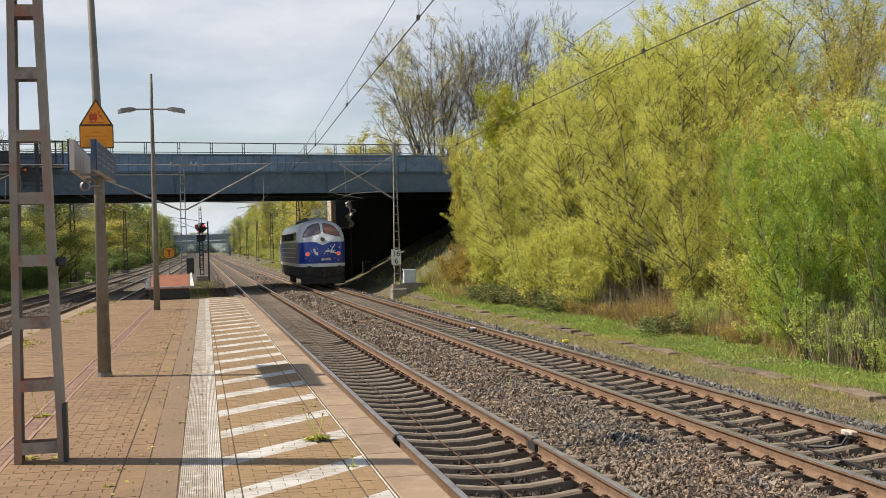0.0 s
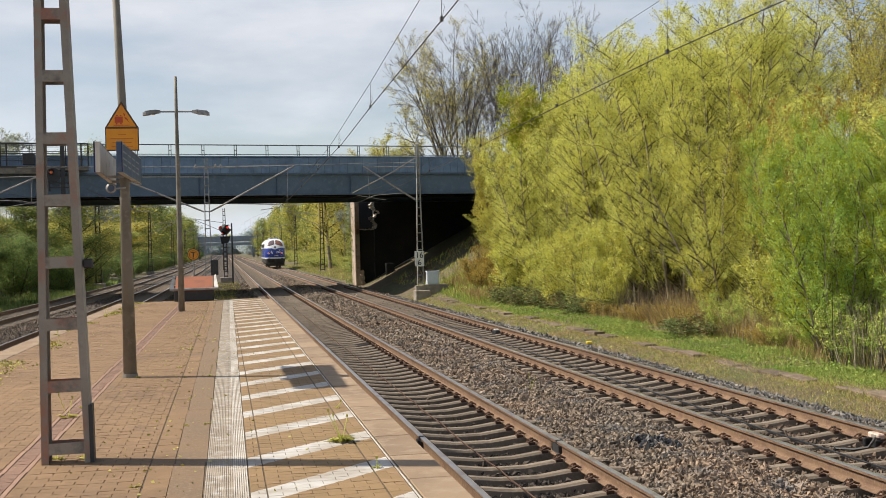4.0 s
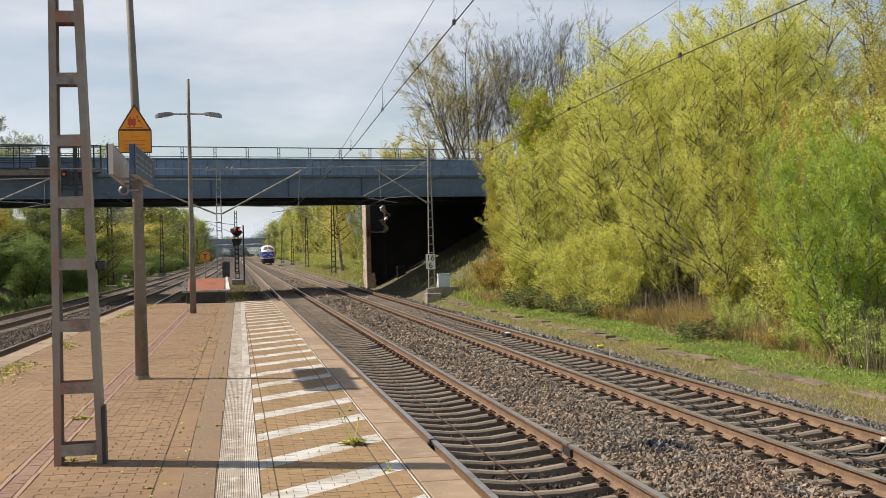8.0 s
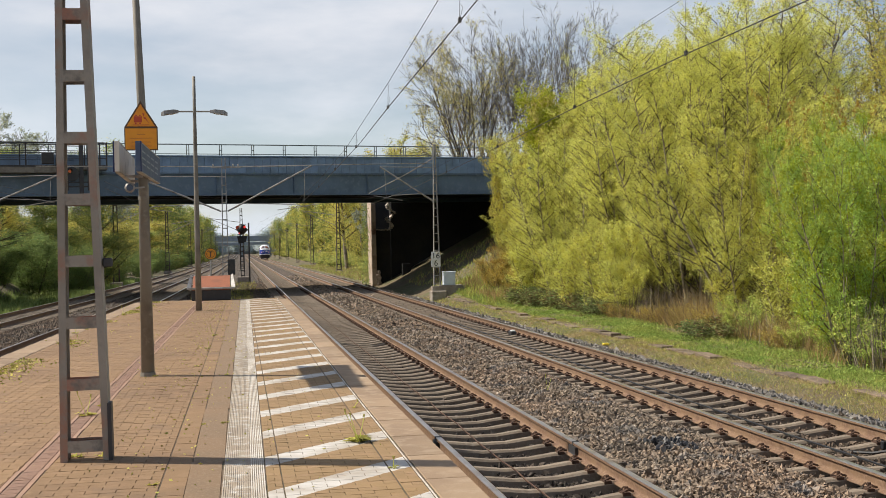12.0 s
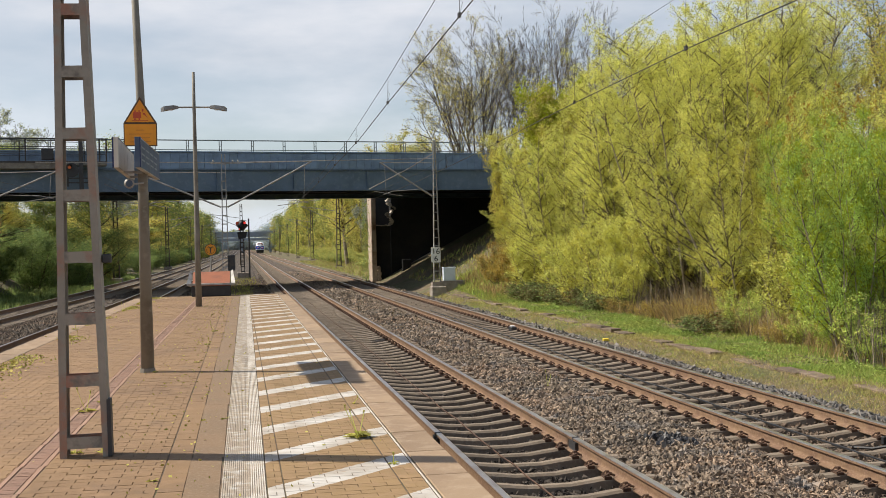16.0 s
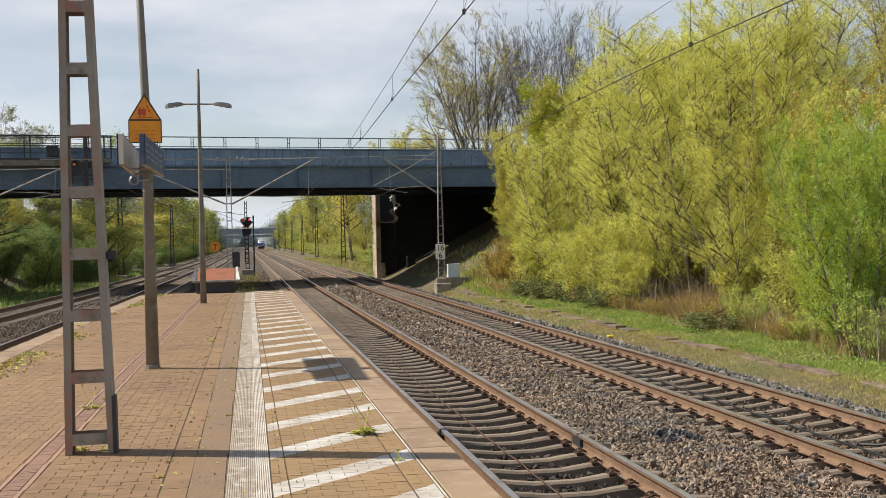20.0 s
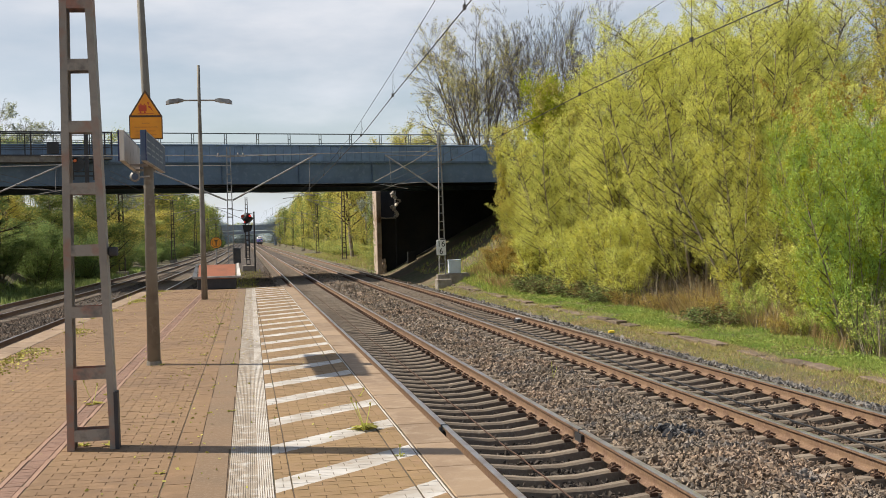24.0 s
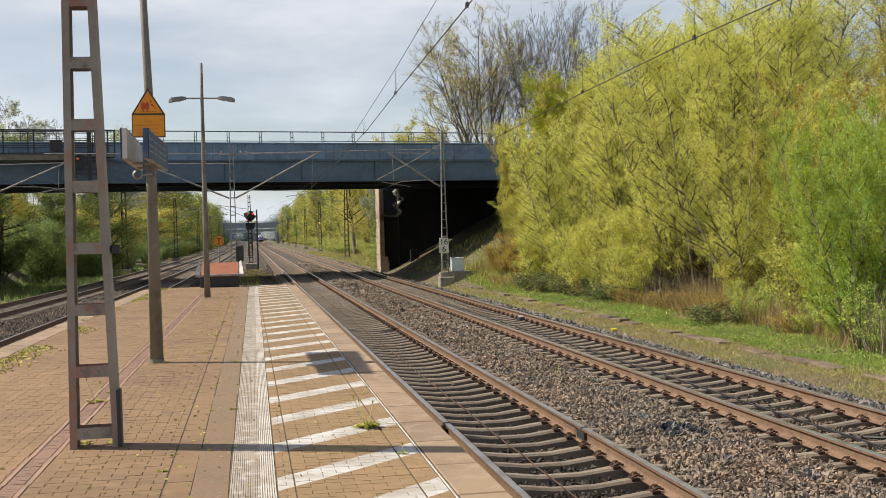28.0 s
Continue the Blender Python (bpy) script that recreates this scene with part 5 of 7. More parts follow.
CARRIER = [(-40, 7.0), (8, 6.0), (18.0, 5.4), (24.3, 5.0), (33.7, 4.53), (45, 4.3), (58.5, 4.25), (84, 4.3), (120, 5.0), (150, 5.4), (180, 6.0), (240, 5.4), (300, 6.0), (700, 6.0)]


CONTACT_2 = [(-40, 4.5), (8, 4.52), (13.6, 4.53), (17.4, 4.53), (23.6, 4.44), (34, 4.2), (45, 4.02), (58.5, 3.95)] + CONTACT[7:]
CARRIER_2 = [(-40, 6.4), (8, 5.9), (13, 5.6), (17.9, 5.4), (19.5, 5.36), (24, 5.1), (32.3, 4.6), (45, 4.32), (58.5, 4.25)] + CARRIER[8:]


def make_wires():
    mid_ys = (120, 132, 144, 156, 168, 180)
    for x, r, contact, carrier, ys, label in ((X1, 0.0095, CONTACT, CARRIER, (16.1, 24.2, 31.0, 38.0, 46.0), "overhead contact wire above the platform track"),
                                              (X2, 0.009, CONTACT_2, CARRIER_2, (17.4, 23.6, 31.0, 39.0), "overhead contact wire above the verge-side track")):
        t = thing("overhead_wire", label, "overhead wire", group="overhead wires")
        part("contact_wire", Shape().tube([(x, y, z) for y, z in contact], r, 5), M["wire"], t)
        part("carrier_wire", Shape().tube([(x, y, z) for y, z in carrier], 0.006 if x == X1 else 0.004, 5), M["wire"], t)
        for y in ys + mid_ys:
            low, high = between(contact, y), between(carrier, y)
            drop = part("dropper", Shape().tube([(x, y, low), (x + 0.02, y, high)], 0.004, 4), M["wire"], t)
            part("loop", Shape().tube([(x, y, low + 0.02), (x + 0.05, y, low + 0.2), (x + 0.02, y + 0.05, low + 0.26), (x, y, low + 0.2)], 0.003, 4, False), M["wire"], drop)
            part("clamp", Shape().box(x - 0.02, x + 0.02, y - 0.04, y + 0.04, low - 0.02, low + 0.05), M["wire"], t)
    for table, label in ((TRACK_3, "overhead wire above the rear platform track"), (TRACK_4, "overhead wire above the outer track")):
        t = thing("overhead_wire", label, "overhead wire", group="overhead wires")
        part("contact_wire", Shape().tube([(between(table, y), y, z) for y, z in CONTACT if y > 40], 0.012, 5), M["wire"], t)
        part("carrier_wire", Shape().tube([(between(table, y), y, z) for y, z in CARRIER if y > 40], 0.009, 5), M["wire"], t)


make_wires()
span = thing("span_wire", "pale span wire stretched in front of the bridge", "overhead wire")
part("cable", Shape().tube([(-9.5, 58.2, 5.86), (-0.68, 58.0, 5.74), (3.0, 58.2, 5.78), (9.85, 58.6, 5.86)], 0.018, 5), M["galv"], span)


def far_masts():
    m = lattice_mast("far_catenary_mast", "dark lattice catenary mast beside the tracks", (11.3, 135, -0.9), 8.3, 0.6, 0.34, 0.35, 0.6, "dark_brown", 0.09, 0.1, "catenary masts beyond the bridge", base=0.5)
    arm = Shape().tube([(-0.2, 0, 6.4), (-4.2, 0, 7.0)], 0.04, 6)
    part("arm", arm, M["galv"], m)
    part("stay", Shape().tube([(-0.2, 0, 5.2), (-4.0, 0, 6.9)], 0.04, 6), M["galv"], m)
    for x, y in ((11.9, 195), (12.2, 250), (12.5, 310), (12.6, 370), (12.6, 430), (12.6, 490)):
        copy_thing(m, pose(x, y, -0.9))
    for x, y in ((-10.6, 105), (-9.8, 165), (-9.4, 230), (-9.2, 300), (-9, 380), (-9, 460)):
        copy_thing(m, pose(x, y, -0.9, 0, 0, 180))
    c = copy_thing(m, pose(0.3, 160, -0.9, 0, 0, 0))
    tagged(c, "slim lattice mast between the tracks far off")


far_masts()


def far_bridge():
    t = thing("far_bridge", "distant grey road bridge across the railway", "bridge", pose(0, 520, 0))
    part("deck", Shape().box(-60, 60, 0, 12, 6.0, 7.4), M["far_concrete"], t)
    part("parapet", Shape().box(-60, 60, -0.1, 0.3, 7.4, 8.3), M["far_concrete"], t)
    part("lower_beam", Shape().box(-60, 60, -1.2, -0.3, 4.3, 5.5, 0.05), M["far_concrete"], t)
    part("rail_bar", Shape().box(-60, 60, 0.1, 0.2, 8.7, 8.8), M["far_concrete"], t)
    for k in range(-14, 15):
        part("rail_post", Shape().box(4 * k - 0.06, 4 * k + 0.06, 0.08, 0.22, 8.3, 8.75), M["far_concrete"], t)
    for x in (-14, 1.3, 13.5):
        part("pier", Shape().box(x - 0.45, x + 0.45, -1, 11, -1.3, 6.0, 0.05), M["far_concrete"], t)
    for x in (-20, 19):
        part("abutment", Shape().box(x - 3, x + 3, 0.5, 11.5, -1.3, 6.0), M["far_concrete"], t)


far_bridge()


def small_track_things():
    y = thing("marker_block", "small yellow marker beside the track", "marker", pose(9.15, 28.6, -1.02))
    part("cap", Shape().box(-0.075, 0.075, -0.05, 0.05, 0.0, 0.06, 0.012), M["yellow"], y)
    part("stem", Shape().box(-0.05, 0.05, -0.05, 0.05, -0.2, 0.0), M["concrete"], y)
    b = thing("track_magnet", "small white and black track device by the rail", "track device", pose(7.52, 32.0, -0.9))
    part("body", Shape().box(-0.08, 0.08, -0.2, 0.2, -0.06, 0.07, 0.02), M["black"], b)
    part("plate", Shape().box(-0.06, 0.06, -0.1, 0.1, 0.07, 0.1, 0.01), M["white"], b)
    w = thing("wheel_detector", "dusty beige wheel detector clamped inside the rail", "track device", pose(7.63, 12.75, -0.84))
    part("housing", Shape().box(-0.05, 0.05, -0.12, 0.12, -0.02, 0.05, 0.015), M["detector"], w)
    part("marking", Shape().box(-0.054, -0.051, -0.07, 0.02, 0.0, 0.035), M["mast"], w)
    for y in (-0.13, 0.09):
        part("clamp", Shape().box(-0.1, 0.05, y, y + 0.06, -0.12, -0.02, 0.01), M["black"], w)
    part("lead", Shape().tube([(-0.05, -0.15, 0.0), (-0.16, -0.24, 0.03), (-0.22, -0.2, -0.08), (-0.3, -0.02, -0.13), (-0.5, 0.2, -0.14)], 0.018, 6), M["black"], w)
    for x in (X1 - 0.7525, X1 + 0.7525):
        j = thing("rail_joint", "black insulated rail joint on the platform track", "rail joint", pose(x, 13.35 if x > X1 else 14.2, RAIL - 0.09), "rail joints")
        for side in (-1, 1):
            part("fishplate", Shape().box(side * 0.012, side * 0.045, -0.14, 0.14, -0.05, 0.045, 0.005), M["dark"], j)
        part("end_post", Shape().box(-0.039, 0.039, -0.025, 0.025, -0.06, 0.094), M["black"], j)
    c = thing("track_cable", "thin dark cable lying along the sleepers", "cable")
    rng = random.Random(8)
    part("sheath", Shape().tube([(X1 - 0.12 + 0.02 * rng.uniform(-1, 1), 5 + 0.6 * k, -0.952) for k in range(80)], 0.009, 5), M["clip"], c)
    c = thing("track_cable", "black cable lying in the verge-side track", "cable")
    part("sheath", Shape().tube([(X2 + 0.02 * rng.uniform(-1, 1), 8 + 0.6 * k, -0.952) for k in range(60)], 0.014, 5), M["black"], c)


small_track_things()

# ---- trees and bushes ----
def leaf_mesh(name, centres, size, mat, rng, flat=0.7, slim=0.42, corners=4):
    """Many small pointed leaves round the given places."""
    n = len(centres)
    d = rng.normal(size=(n, 3))
    d[:, 2] = d[:, 2] * flat
    d /= np.linalg.norm(d, axis=1)[:, None]
    e = np.cross(d, rng.normal(size=(n, 3)))
    e /= np.linalg.norm(e, axis=1)[:, None]
    ln = (size * rng.uniform(0.55, 1.5, n))[:, None]
    v = np.stack([centres - d * ln, centres + e * ln * slim, centres + d * ln, centres - e * ln * slim], axis=1)
    return poly_mesh(name, v[:, :corners], corners, mat)


def grow(rng, h, stems, lean, trunk, counts, reach, low, wild, rise, droop=0.0, foot=0.4, thin=0.004):
    """Limbs as rows of (points, radii, level), level by level. counts: side limbs for each level; reach: their length against their bearer's;
    low: how far up the first side limbs start; rise: how steeply they go up."""
    limbs = []

    def limb(p, d, length, r, level):
        n = 6 if level == 0 else (4 if level == 1 else 3)
        pts, rad = [p.copy()], [r]
        for i in range(n):
            d = d + rng.normal(size=3) * wild * (0.6 + 0.5 * level)
            d[2] += 0.05 if level < 2 else -droop
            d /= np.linalg.norm(d)
            p = p + d * length / n
            pts.append(p.copy())
            rad.append(max(r * (1 - 0.85 * (i + 1) / n), thin))
        limbs.append((pts, rad, level))
        if level >= len(counts):
            return
        for i in range(counts[level]):
            f = low + (0.99 - low) * (i + rng.uniform(0, 1)) / counts[level] if level == 0 else rng.uniform(0.15, 0.98)
            k = min(int(f * n), n - 1)
            q = pts[k] + (pts[k + 1] - pts[k]) * (f * n - k)
            a = rng.uniform(0, 2 * math.pi)
            side = np.array((math.cos(a), math.sin(a), 0.0))
            nd = d * rise + side * (1.0 if level == 0 else 0.8) + np.array((0, 0, 0.15))
            limb(q, nd / np.linalg.norm(nd), length * reach[level] * rng.uniform(0.6, 1.25) * (1.15 - 0.55 * f), r * 0.45 * (1.15 - 0.6 * f) + 0.003, level + 1)

    for i in range(stems):
        a = 2 * math.pi * (i + rng.uniform(0, 1)) / stems
        l = lean * rng.uniform(0.2, 1.3)
        d = np.array((math.cos(a) * l, math.sin(a) * l, 1.0))
        off = np.array((math.cos(a), math.sin(a), 0)) * (foot * rng.uniform(0.2, 1) if stems > 1 else 0)
        limb(np.array((0, 0, -0.2)) + off, d / np.linalg.norm(d), h * rng.uniform(0.75, 1.0), trunk * rng.uniform(0.6, 1.1), 0)
    return limbs


def make_tree(name, label, category, seed, h, stems=1, lean=0.12, trunk=0.16, counts=(14, 6), reach=(0.3, 0.4), low=0.3, wild=0.1, rise=0.8, droop=0.0,
              leaves=12000, size=0.05, leaf="leaf_yellow", bark="bark", twig="twig", scatter=0.1, floor=0.1, group="", foot=0.4, second=None, thin=0.004, bole=0.0, corners=4, split=False, clump=0, tuft=0.07):
    """A tree or bush: trunk and limbs, fine twigs, and a crown of single leaves along the twigs. clump: leaves in one tuft of that size. bole: height of a plain trunk under the limbs; second: (share, material) of other leaves."""
    rng = np.random.default_rng(seed)
    t = thing(name, label, category, group=group)
    limbs = grow(rng, h, stems, lean, trunk, counts, reach, low, wild, rise, droop, foot, thin)
    s, fine = Shape(), Shape()
    if bole:
        limbs = [([p + np.array((0, 0, bole)) for p in pts], rad, level) for pts, rad, level in limbs]
        s.tube([(0, 0, -0.3), (0, 0, bole * 0.5), (0, 0, bole)], [trunk * 2.2, trunk * 1.7, trunk * 1.5], 9, False)
    for pts, rad, level in limbs:
        if split and level == 0:
            part("stem", Shape().tube(pts, rad, 7, False), M[bark], t, smooth=True)
        else:
            (s if level == 0 or (level == 1 and len(counts) > 2) else fine).tube(pts, rad, 7 if level == 0 else (4 if level == 1 else 3), False)
    if s.v:
        part("trunk", s, M[bark], t, smooth=True)
    part("branchwork", fine, M[twig], t)
    outer = [l for l in limbs if l[2] >= len(counts) - 1]
    segs = [(p[i], p[i + 1]) for p, _, level in outer for i in range(1 if level < len(counts) else 0, len(p) - 1)]
    if leaves:
        a, b = np.array([q[0] for q in segs]), np.array([q[1] for q in segs])
        for share, mat in ([(1 - second[0], leaf), second] if second else [(1, leaf)]):
            n = int(leaves * share)
            m = max(n // clump, 1) if clump else n
            pick = rng.integers(0, len(segs), m)
            c = a[pick] + (b[pick] - a[pick]) * rng.uniform(0, 1, (m, 1)) + rng.normal(size=(m, 3)) * scatter
            if clump:
                fat = tuft * rng.uniform(0.5, 1.4, (m, 1))
                c = np.repeat(c, clump, 0) + rng.normal(size=(m * clump, 3)) * np.repeat(fat, clump, 0)
            c = c[c[:, 2] > floor]
            part("crown", leaf_mesh("crown", c, size, M[mat], rng, 0.7, 0.42 if corners == 4 else 0.7, corners), None, t)
    return t


def place(source, spots, seed=3):
    """The source at the first spot, copies of it at the others: (x, y, height factor, width factor)."""
    rng = random.Random(seed)
    for i, (x, y, k, w) in enumerate(spots):
        m = pose(x, y, ground_z(x, y), 0, 0, rng.uniform(0, 360)) @ Matrix.Diagonal((w, w, k, 1))
        if i == 0:
            source.matrix_basis = m
        else:
            copy_thing(source, m)


# the dense willow thicket on the verge
willow = dict(split=True, corners=3, stems=17, lean=0.4, trunk=0.06, counts=(26, 5), reach=(0.2, 0.5), low=0.06, wild=0.085, rise=0.7, thin=0.005, leaf="leaf_yellow", bark="bark_pale", twig="twig", scatter=0.1, floor=0.35, foot=0.9, clump=26, tuft=0.075)
w1 = make_tree("willow_bush", "tall dense willow bush with fresh yellow-green leaves", "bush", 11, 11.0, leaves=190000, size=0.03, group="willow bushes on the verge", second=(0.4, "leaf_olive"), **willow)
place(w1, [(16.0, 45.5, 0.95, 0.95), (16.6, 36.0, 1.04, 0.95), (19.3, 49.5, 1.02, 1.1), (20.6, 44.0, 0.98, 1.15)], 3)
w2 = make_tree("willow_bush", "broad willow bush in bright young leaf", "bush", 12, 10.5, leaves=190000, size=0.03, group="willow bushes on the verge", second=(0.45, "leaf_olive"), **willow)
place(w2, [(16.3, 40.5, 1.08, 1.0), (14.9, 51.5, 0.76, 0.9), (19.0, 31.0, 0.66, 0.95), (18.2, 43.0, 1.12, 1.1), (18.4, 39.0, 1.0, 1.05), (17.4, 46.5, 1.0, 0.9)], 4)
w3 = make_tree("willow_bush", "willow bush with pale stems and olive leaves", "bush", 13, 9.0, leaves=120000, size=0.03, group="willow bushes on the verge", second=(0.5, "leaf_dull"), **{**willow, "stems": 10, "leaf": "leaf_olive"})
place(w3, [(15.2, 33.0, 0.8, 0.8), (17.2, 26.5, 0.78, 0.9), (15.0, 57.5, 0.72, 0.8), (13.9, 43, 0.5, 0.65), (18.5, 55, 1.0, 1.0), (21.5, 47, 1.2, 1.3), (16.4, 46.8, 1.1, 0.9), (19.6, 36.5, 0.95, 1.0), (14.6, 54.2, 0.62, 0.8), (14.2, 57.2, 0.45, 0.55)], 5)
green = dict(split=True, stems=12, lean=0.4, trunk=0.035, counts=(13, 5), reach=(0.24, 0.42), low=0.06, wild=0.1, rise=0.9, bark="bark", scatter=0.07, floor=0.12, foot=0.6)
g1 = make_tree("green_bush", "fresh green bush at the edge of the verge", "bush", 21, 4.9, leaves=90000, size=0.027, leaf="leaf_green", second=(0.35, "leaf_maple"), corners=3, clump=20, tuft=0.06, **{**green, "bark": "bark_pale", "low": 0.03, "stems": 15})
place(g1, [(13.3, 23.6, 1.05, 0.85), (14.2, 26.4, 1.15, 0.95), (14.0, 21.4, 1.1, 0.9)], 6)
g2 = make_tree("green_bush", "bright green maple bush above the embankment", "bush", 22, 7.6, leaves=60000, size=0.085, leaf="leaf_maple", second=(0.3, "leaf_rusty_olive"), clump=40, tuft=0.24, **{**green, "scatter": 0.2, "corners": 3, "lean": 0.22, "stems": 7})
place(g2, [(16.7, 61.3, 1.0, 0.72), (17.9, 62.8, 0.96, 0.75)], 7)
r1 = make_tree("rusty_bush", "olive bush with rusty brown young leaves beside the bridge", "bush", 23, 6.0, leaves=30000, size=0.055, leaf="leaf_dull", second=(0.35, "leaf_rusty_olive"), clump=20, tuft=0.12, corners=3, **green)
place(r1, [(17.6, 60.0, 1.15, 0.9), (14.5, 61.8, 1.0, 0.72), (14.2, 60.4, 0.4, 0.5)], 8)
r2 = make_tree("rusty_shrub", "low shrub with rusty orange young leaves on the slope", "bush", 26, 2.2, leaves=9000, size=0.04, leaf="leaf_rust", second=(0.5, "leaf_rusty_olive"), clump=12, tuft=0.09, corners=3, group="rusty shrubs on the slope", **{**green, "floor": 0.04})
place(r2, [(13.4, 57.4, 0.8, 0.9), (12.5, 55.8, 0.5, 0.8), (13.0, 56.6, 0.7, 0.9), (13.2, 54.4, 0.7, 0.9), (12.8, 58.6, 0.55, 0.9)], 10)
o1 = make_tree("rusty_tree", "tree with rusty orange young leaves behind the willows", "tree", 24, 9.5, leaves=20000, size=0.07, leaf="leaf_rust", second=(0.4, "leaf_olive"), **green)
place(o1, [(16.5, 30.0, 0.72, 0.5)], 9)

# bare trees on the road's embankment beyond the bridge
def forked(rng, h, trunk, limbs, spread, tilt=(0.0, 0.0), clear=0.22, depth=4, thin=0.013):
    """Limbs that fork again and again and bend upwards, inside a rounded crown: rows of (points, radii, level)."""
    out = []

    def limb(p, d, length, r, level):
        n = 5 if level < 2 else 3
        pts, rad = [p.copy()], [r]
        for i in range(n):
            d = d + rng.normal(size=3) * (0.05 + 0.03 * level)
            d[2] += 0.07 if level < 2 else 0.03
            d /= np.linalg.norm(d)
            p = p + d * length / n
            pts.append(p.copy())
            rad.append(max(r * (1 - 0.75 * (i + 1) / n), thin))
        out.append((pts, rad, level))
        if level >= depth:
            return
        for i in range((0, 10, 8, 4)[level] if level else limbs):
            f = rng.uniform(0.28, 1.0) if level else rng.uniform(0.5, 1.0)
            k = min(int(f * n), n - 1)
            q = pts[k] + (pts[k + 1] - pts[k]) * (f * n - k)
            a = rng.uniform(0, 2 * math.pi) if level else 2 * math.pi * (i + rng.uniform(0, 0.7)) / limbs
            side = np.cross(d, (math.cos(a), math.sin(a), 0.3))
            side /= np.linalg.norm(side)
            open_by = rng.uniform(0.15, 1.0) * spread if level == 0 else rng.uniform(0.35, 0.85)
            nd = d + side * open_by
            l = h * (0.66 - 0.16 * open_by) * rng.uniform(0.85, 1.05) if level == 0 else length * rng.uniform(0.26, 0.42) * (1.35 - 0.55 * f)
            limb(q, nd / np.linalg.norm(nd), l, max(rad[k] * rng.uniform(0.5, 0.7), thin), level + 1)

    limb(np.array((0.0, 0.0, -0.3)), np.array((tilt[0], tilt[1], 1.0)), h * clear, trunk, 0)
    return out


def make_forked_tree(name, label, seed, h, trunk=0.22, limbs=8, spread=0.9, tilt=(0.0, 0.0), clear=0.22, leaves=0, size=0.06, leaf="leaf_wood_pale", second=None, group="", upper=0.0, thin=0.0095):
    """A tree of forking limbs, bare or in first leaf; upper: how far out the leaves begin."""
    rng = np.random.default_rng(seed)
    t = thing(name, label, "tree", group=group)
    rows = forked(rng, h, trunk, limbs, spread, tilt, clear, 4, thin)
    k = h / max(p[2] for pts, _, _ in rows for p in pts)
    rows = [([p * k for p in pts], rad, level) for pts, rad, level in rows]
    stem, fine = Shape(), Shape()
    for pts, rad, level in rows:
        (stem if level < 2 else fine).tube(pts, rad, 8 if level == 0 else (5 if level == 1 else 3), False)
    part("trunk", stem, M["bark"], t, smooth=True)
    part("branchwork", fine, M["twig_grey"], t)
    tips = np.array([p for pts, _, level in rows if level >= 3 for p in pts[1:]])
    if leaves:
        tips = tips[tips[:, 2] > upper * h]
        for share, mat in ((1 - second[0], leaf), second):
            c = tips[rng.integers(0, len(tips), int(leaves * share))]
            clump = np.array([noise.noise(Vector(q) * 0.55) for q in c]) > -0.12
            c = c[clump] + rng.normal(size=(int(clump.sum()), 3)) * 0.14
            part("crown", leaf_mesh("crown", c, size, M[mat], rng, 0.7, 0.7, 3), None, t)
    return t


b1 = make_forked_tree("bare_tree", "tall bare grey tree with fine branches", 31, 20.0, limbs=10, spread=0.85, clear=0.36, thin=0.0075, leaves=2500, second=(0.5, "leaf_rusty_olive"), group="bare trees behind the bridge")
place(b1, [(25.2, 97, 1.06, 0.9), (28.2, 98, 1.08, 0.85)], 11)
b2 = make_forked_tree("spreading_tree", "spreading grey tree breaking into yellow leaf at its edges", 32, 18.3, 0.26, 13, 1.15, (-0.04, 0), 0.38, thin=0.0075, leaves=22000, size=0.06, second=(0.35, "leaf_rusty_olive"))
place(b2, [(19.7, 94, 1.08, 1.15)], 12)
b4 = make_forked_tree("bare_tree", "slim bare grey tree with upright branches", 35, 18.0, 0.17, 9, 0.7, clear=0.34, thin=0.0075, leaves=2000, second=(0.5, "leaf_rusty_olive"), group="bare trees behind the bridge")
place(b4, [(22.4, 97, 1.02, 0.95), (23.9, 99, 1.1, 0.85), (30.5, 99, 1.05, 0.9)], 13)
b6 = make_forked_tree("budding_tree", "tree breaking into olive and rusty leaf above the thicket", 37, 12.0, 0.1, 7, 0.95, clear=0.25, thin=0.004, leaves=42000, size=0.04, leaf="leaf_dull", second=(0.25, "leaf_rust"), group="budding trees behind the bridge")
place(b6, [(23.8, 42.0, 0.95, 0.8), (27.5, 45, 1.05, 0.9)], 22)
b5 = make_forked_tree("hazy_tree", "tree in young leaf beyond the road, paled with painted haze", 36, 17.0, 0.2, 9, 1.0, clear=0.25, leaves=46000, size=0.1, leaf="leaf_hazy", second=(0.25, "leaf_distant"), group="pale trees beyond the road")
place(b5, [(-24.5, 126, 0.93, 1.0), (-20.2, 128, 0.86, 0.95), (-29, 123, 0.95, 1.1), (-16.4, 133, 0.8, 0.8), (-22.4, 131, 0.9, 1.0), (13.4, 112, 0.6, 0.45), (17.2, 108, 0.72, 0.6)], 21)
b3 = make_tree("budding_tree", "tall grey tree breaking into olive leaf", "tree", 33, 14.0, leaves=14000, size=0.09, leaf="leaf_wood_pale", second=(0.3, "leaf_wood"), group="budding trees behind the bridge",
               stems=6, lean=0.26, trunk=0.11, counts=(13, 7), reach=(0.36, 0.42, 0.42), low=0.1, wild=0.03, rise=1.4, thin=0.0095, bark="bark", twig="bark", scatter=0.2, floor=1, bole=5.5, foot=0.15)
place(b3, [(15.0, 104, 0.6, 0.85), (17.4, 101, 0.64, 0.8), (36, 60, 1.15, 1.1)], 12)

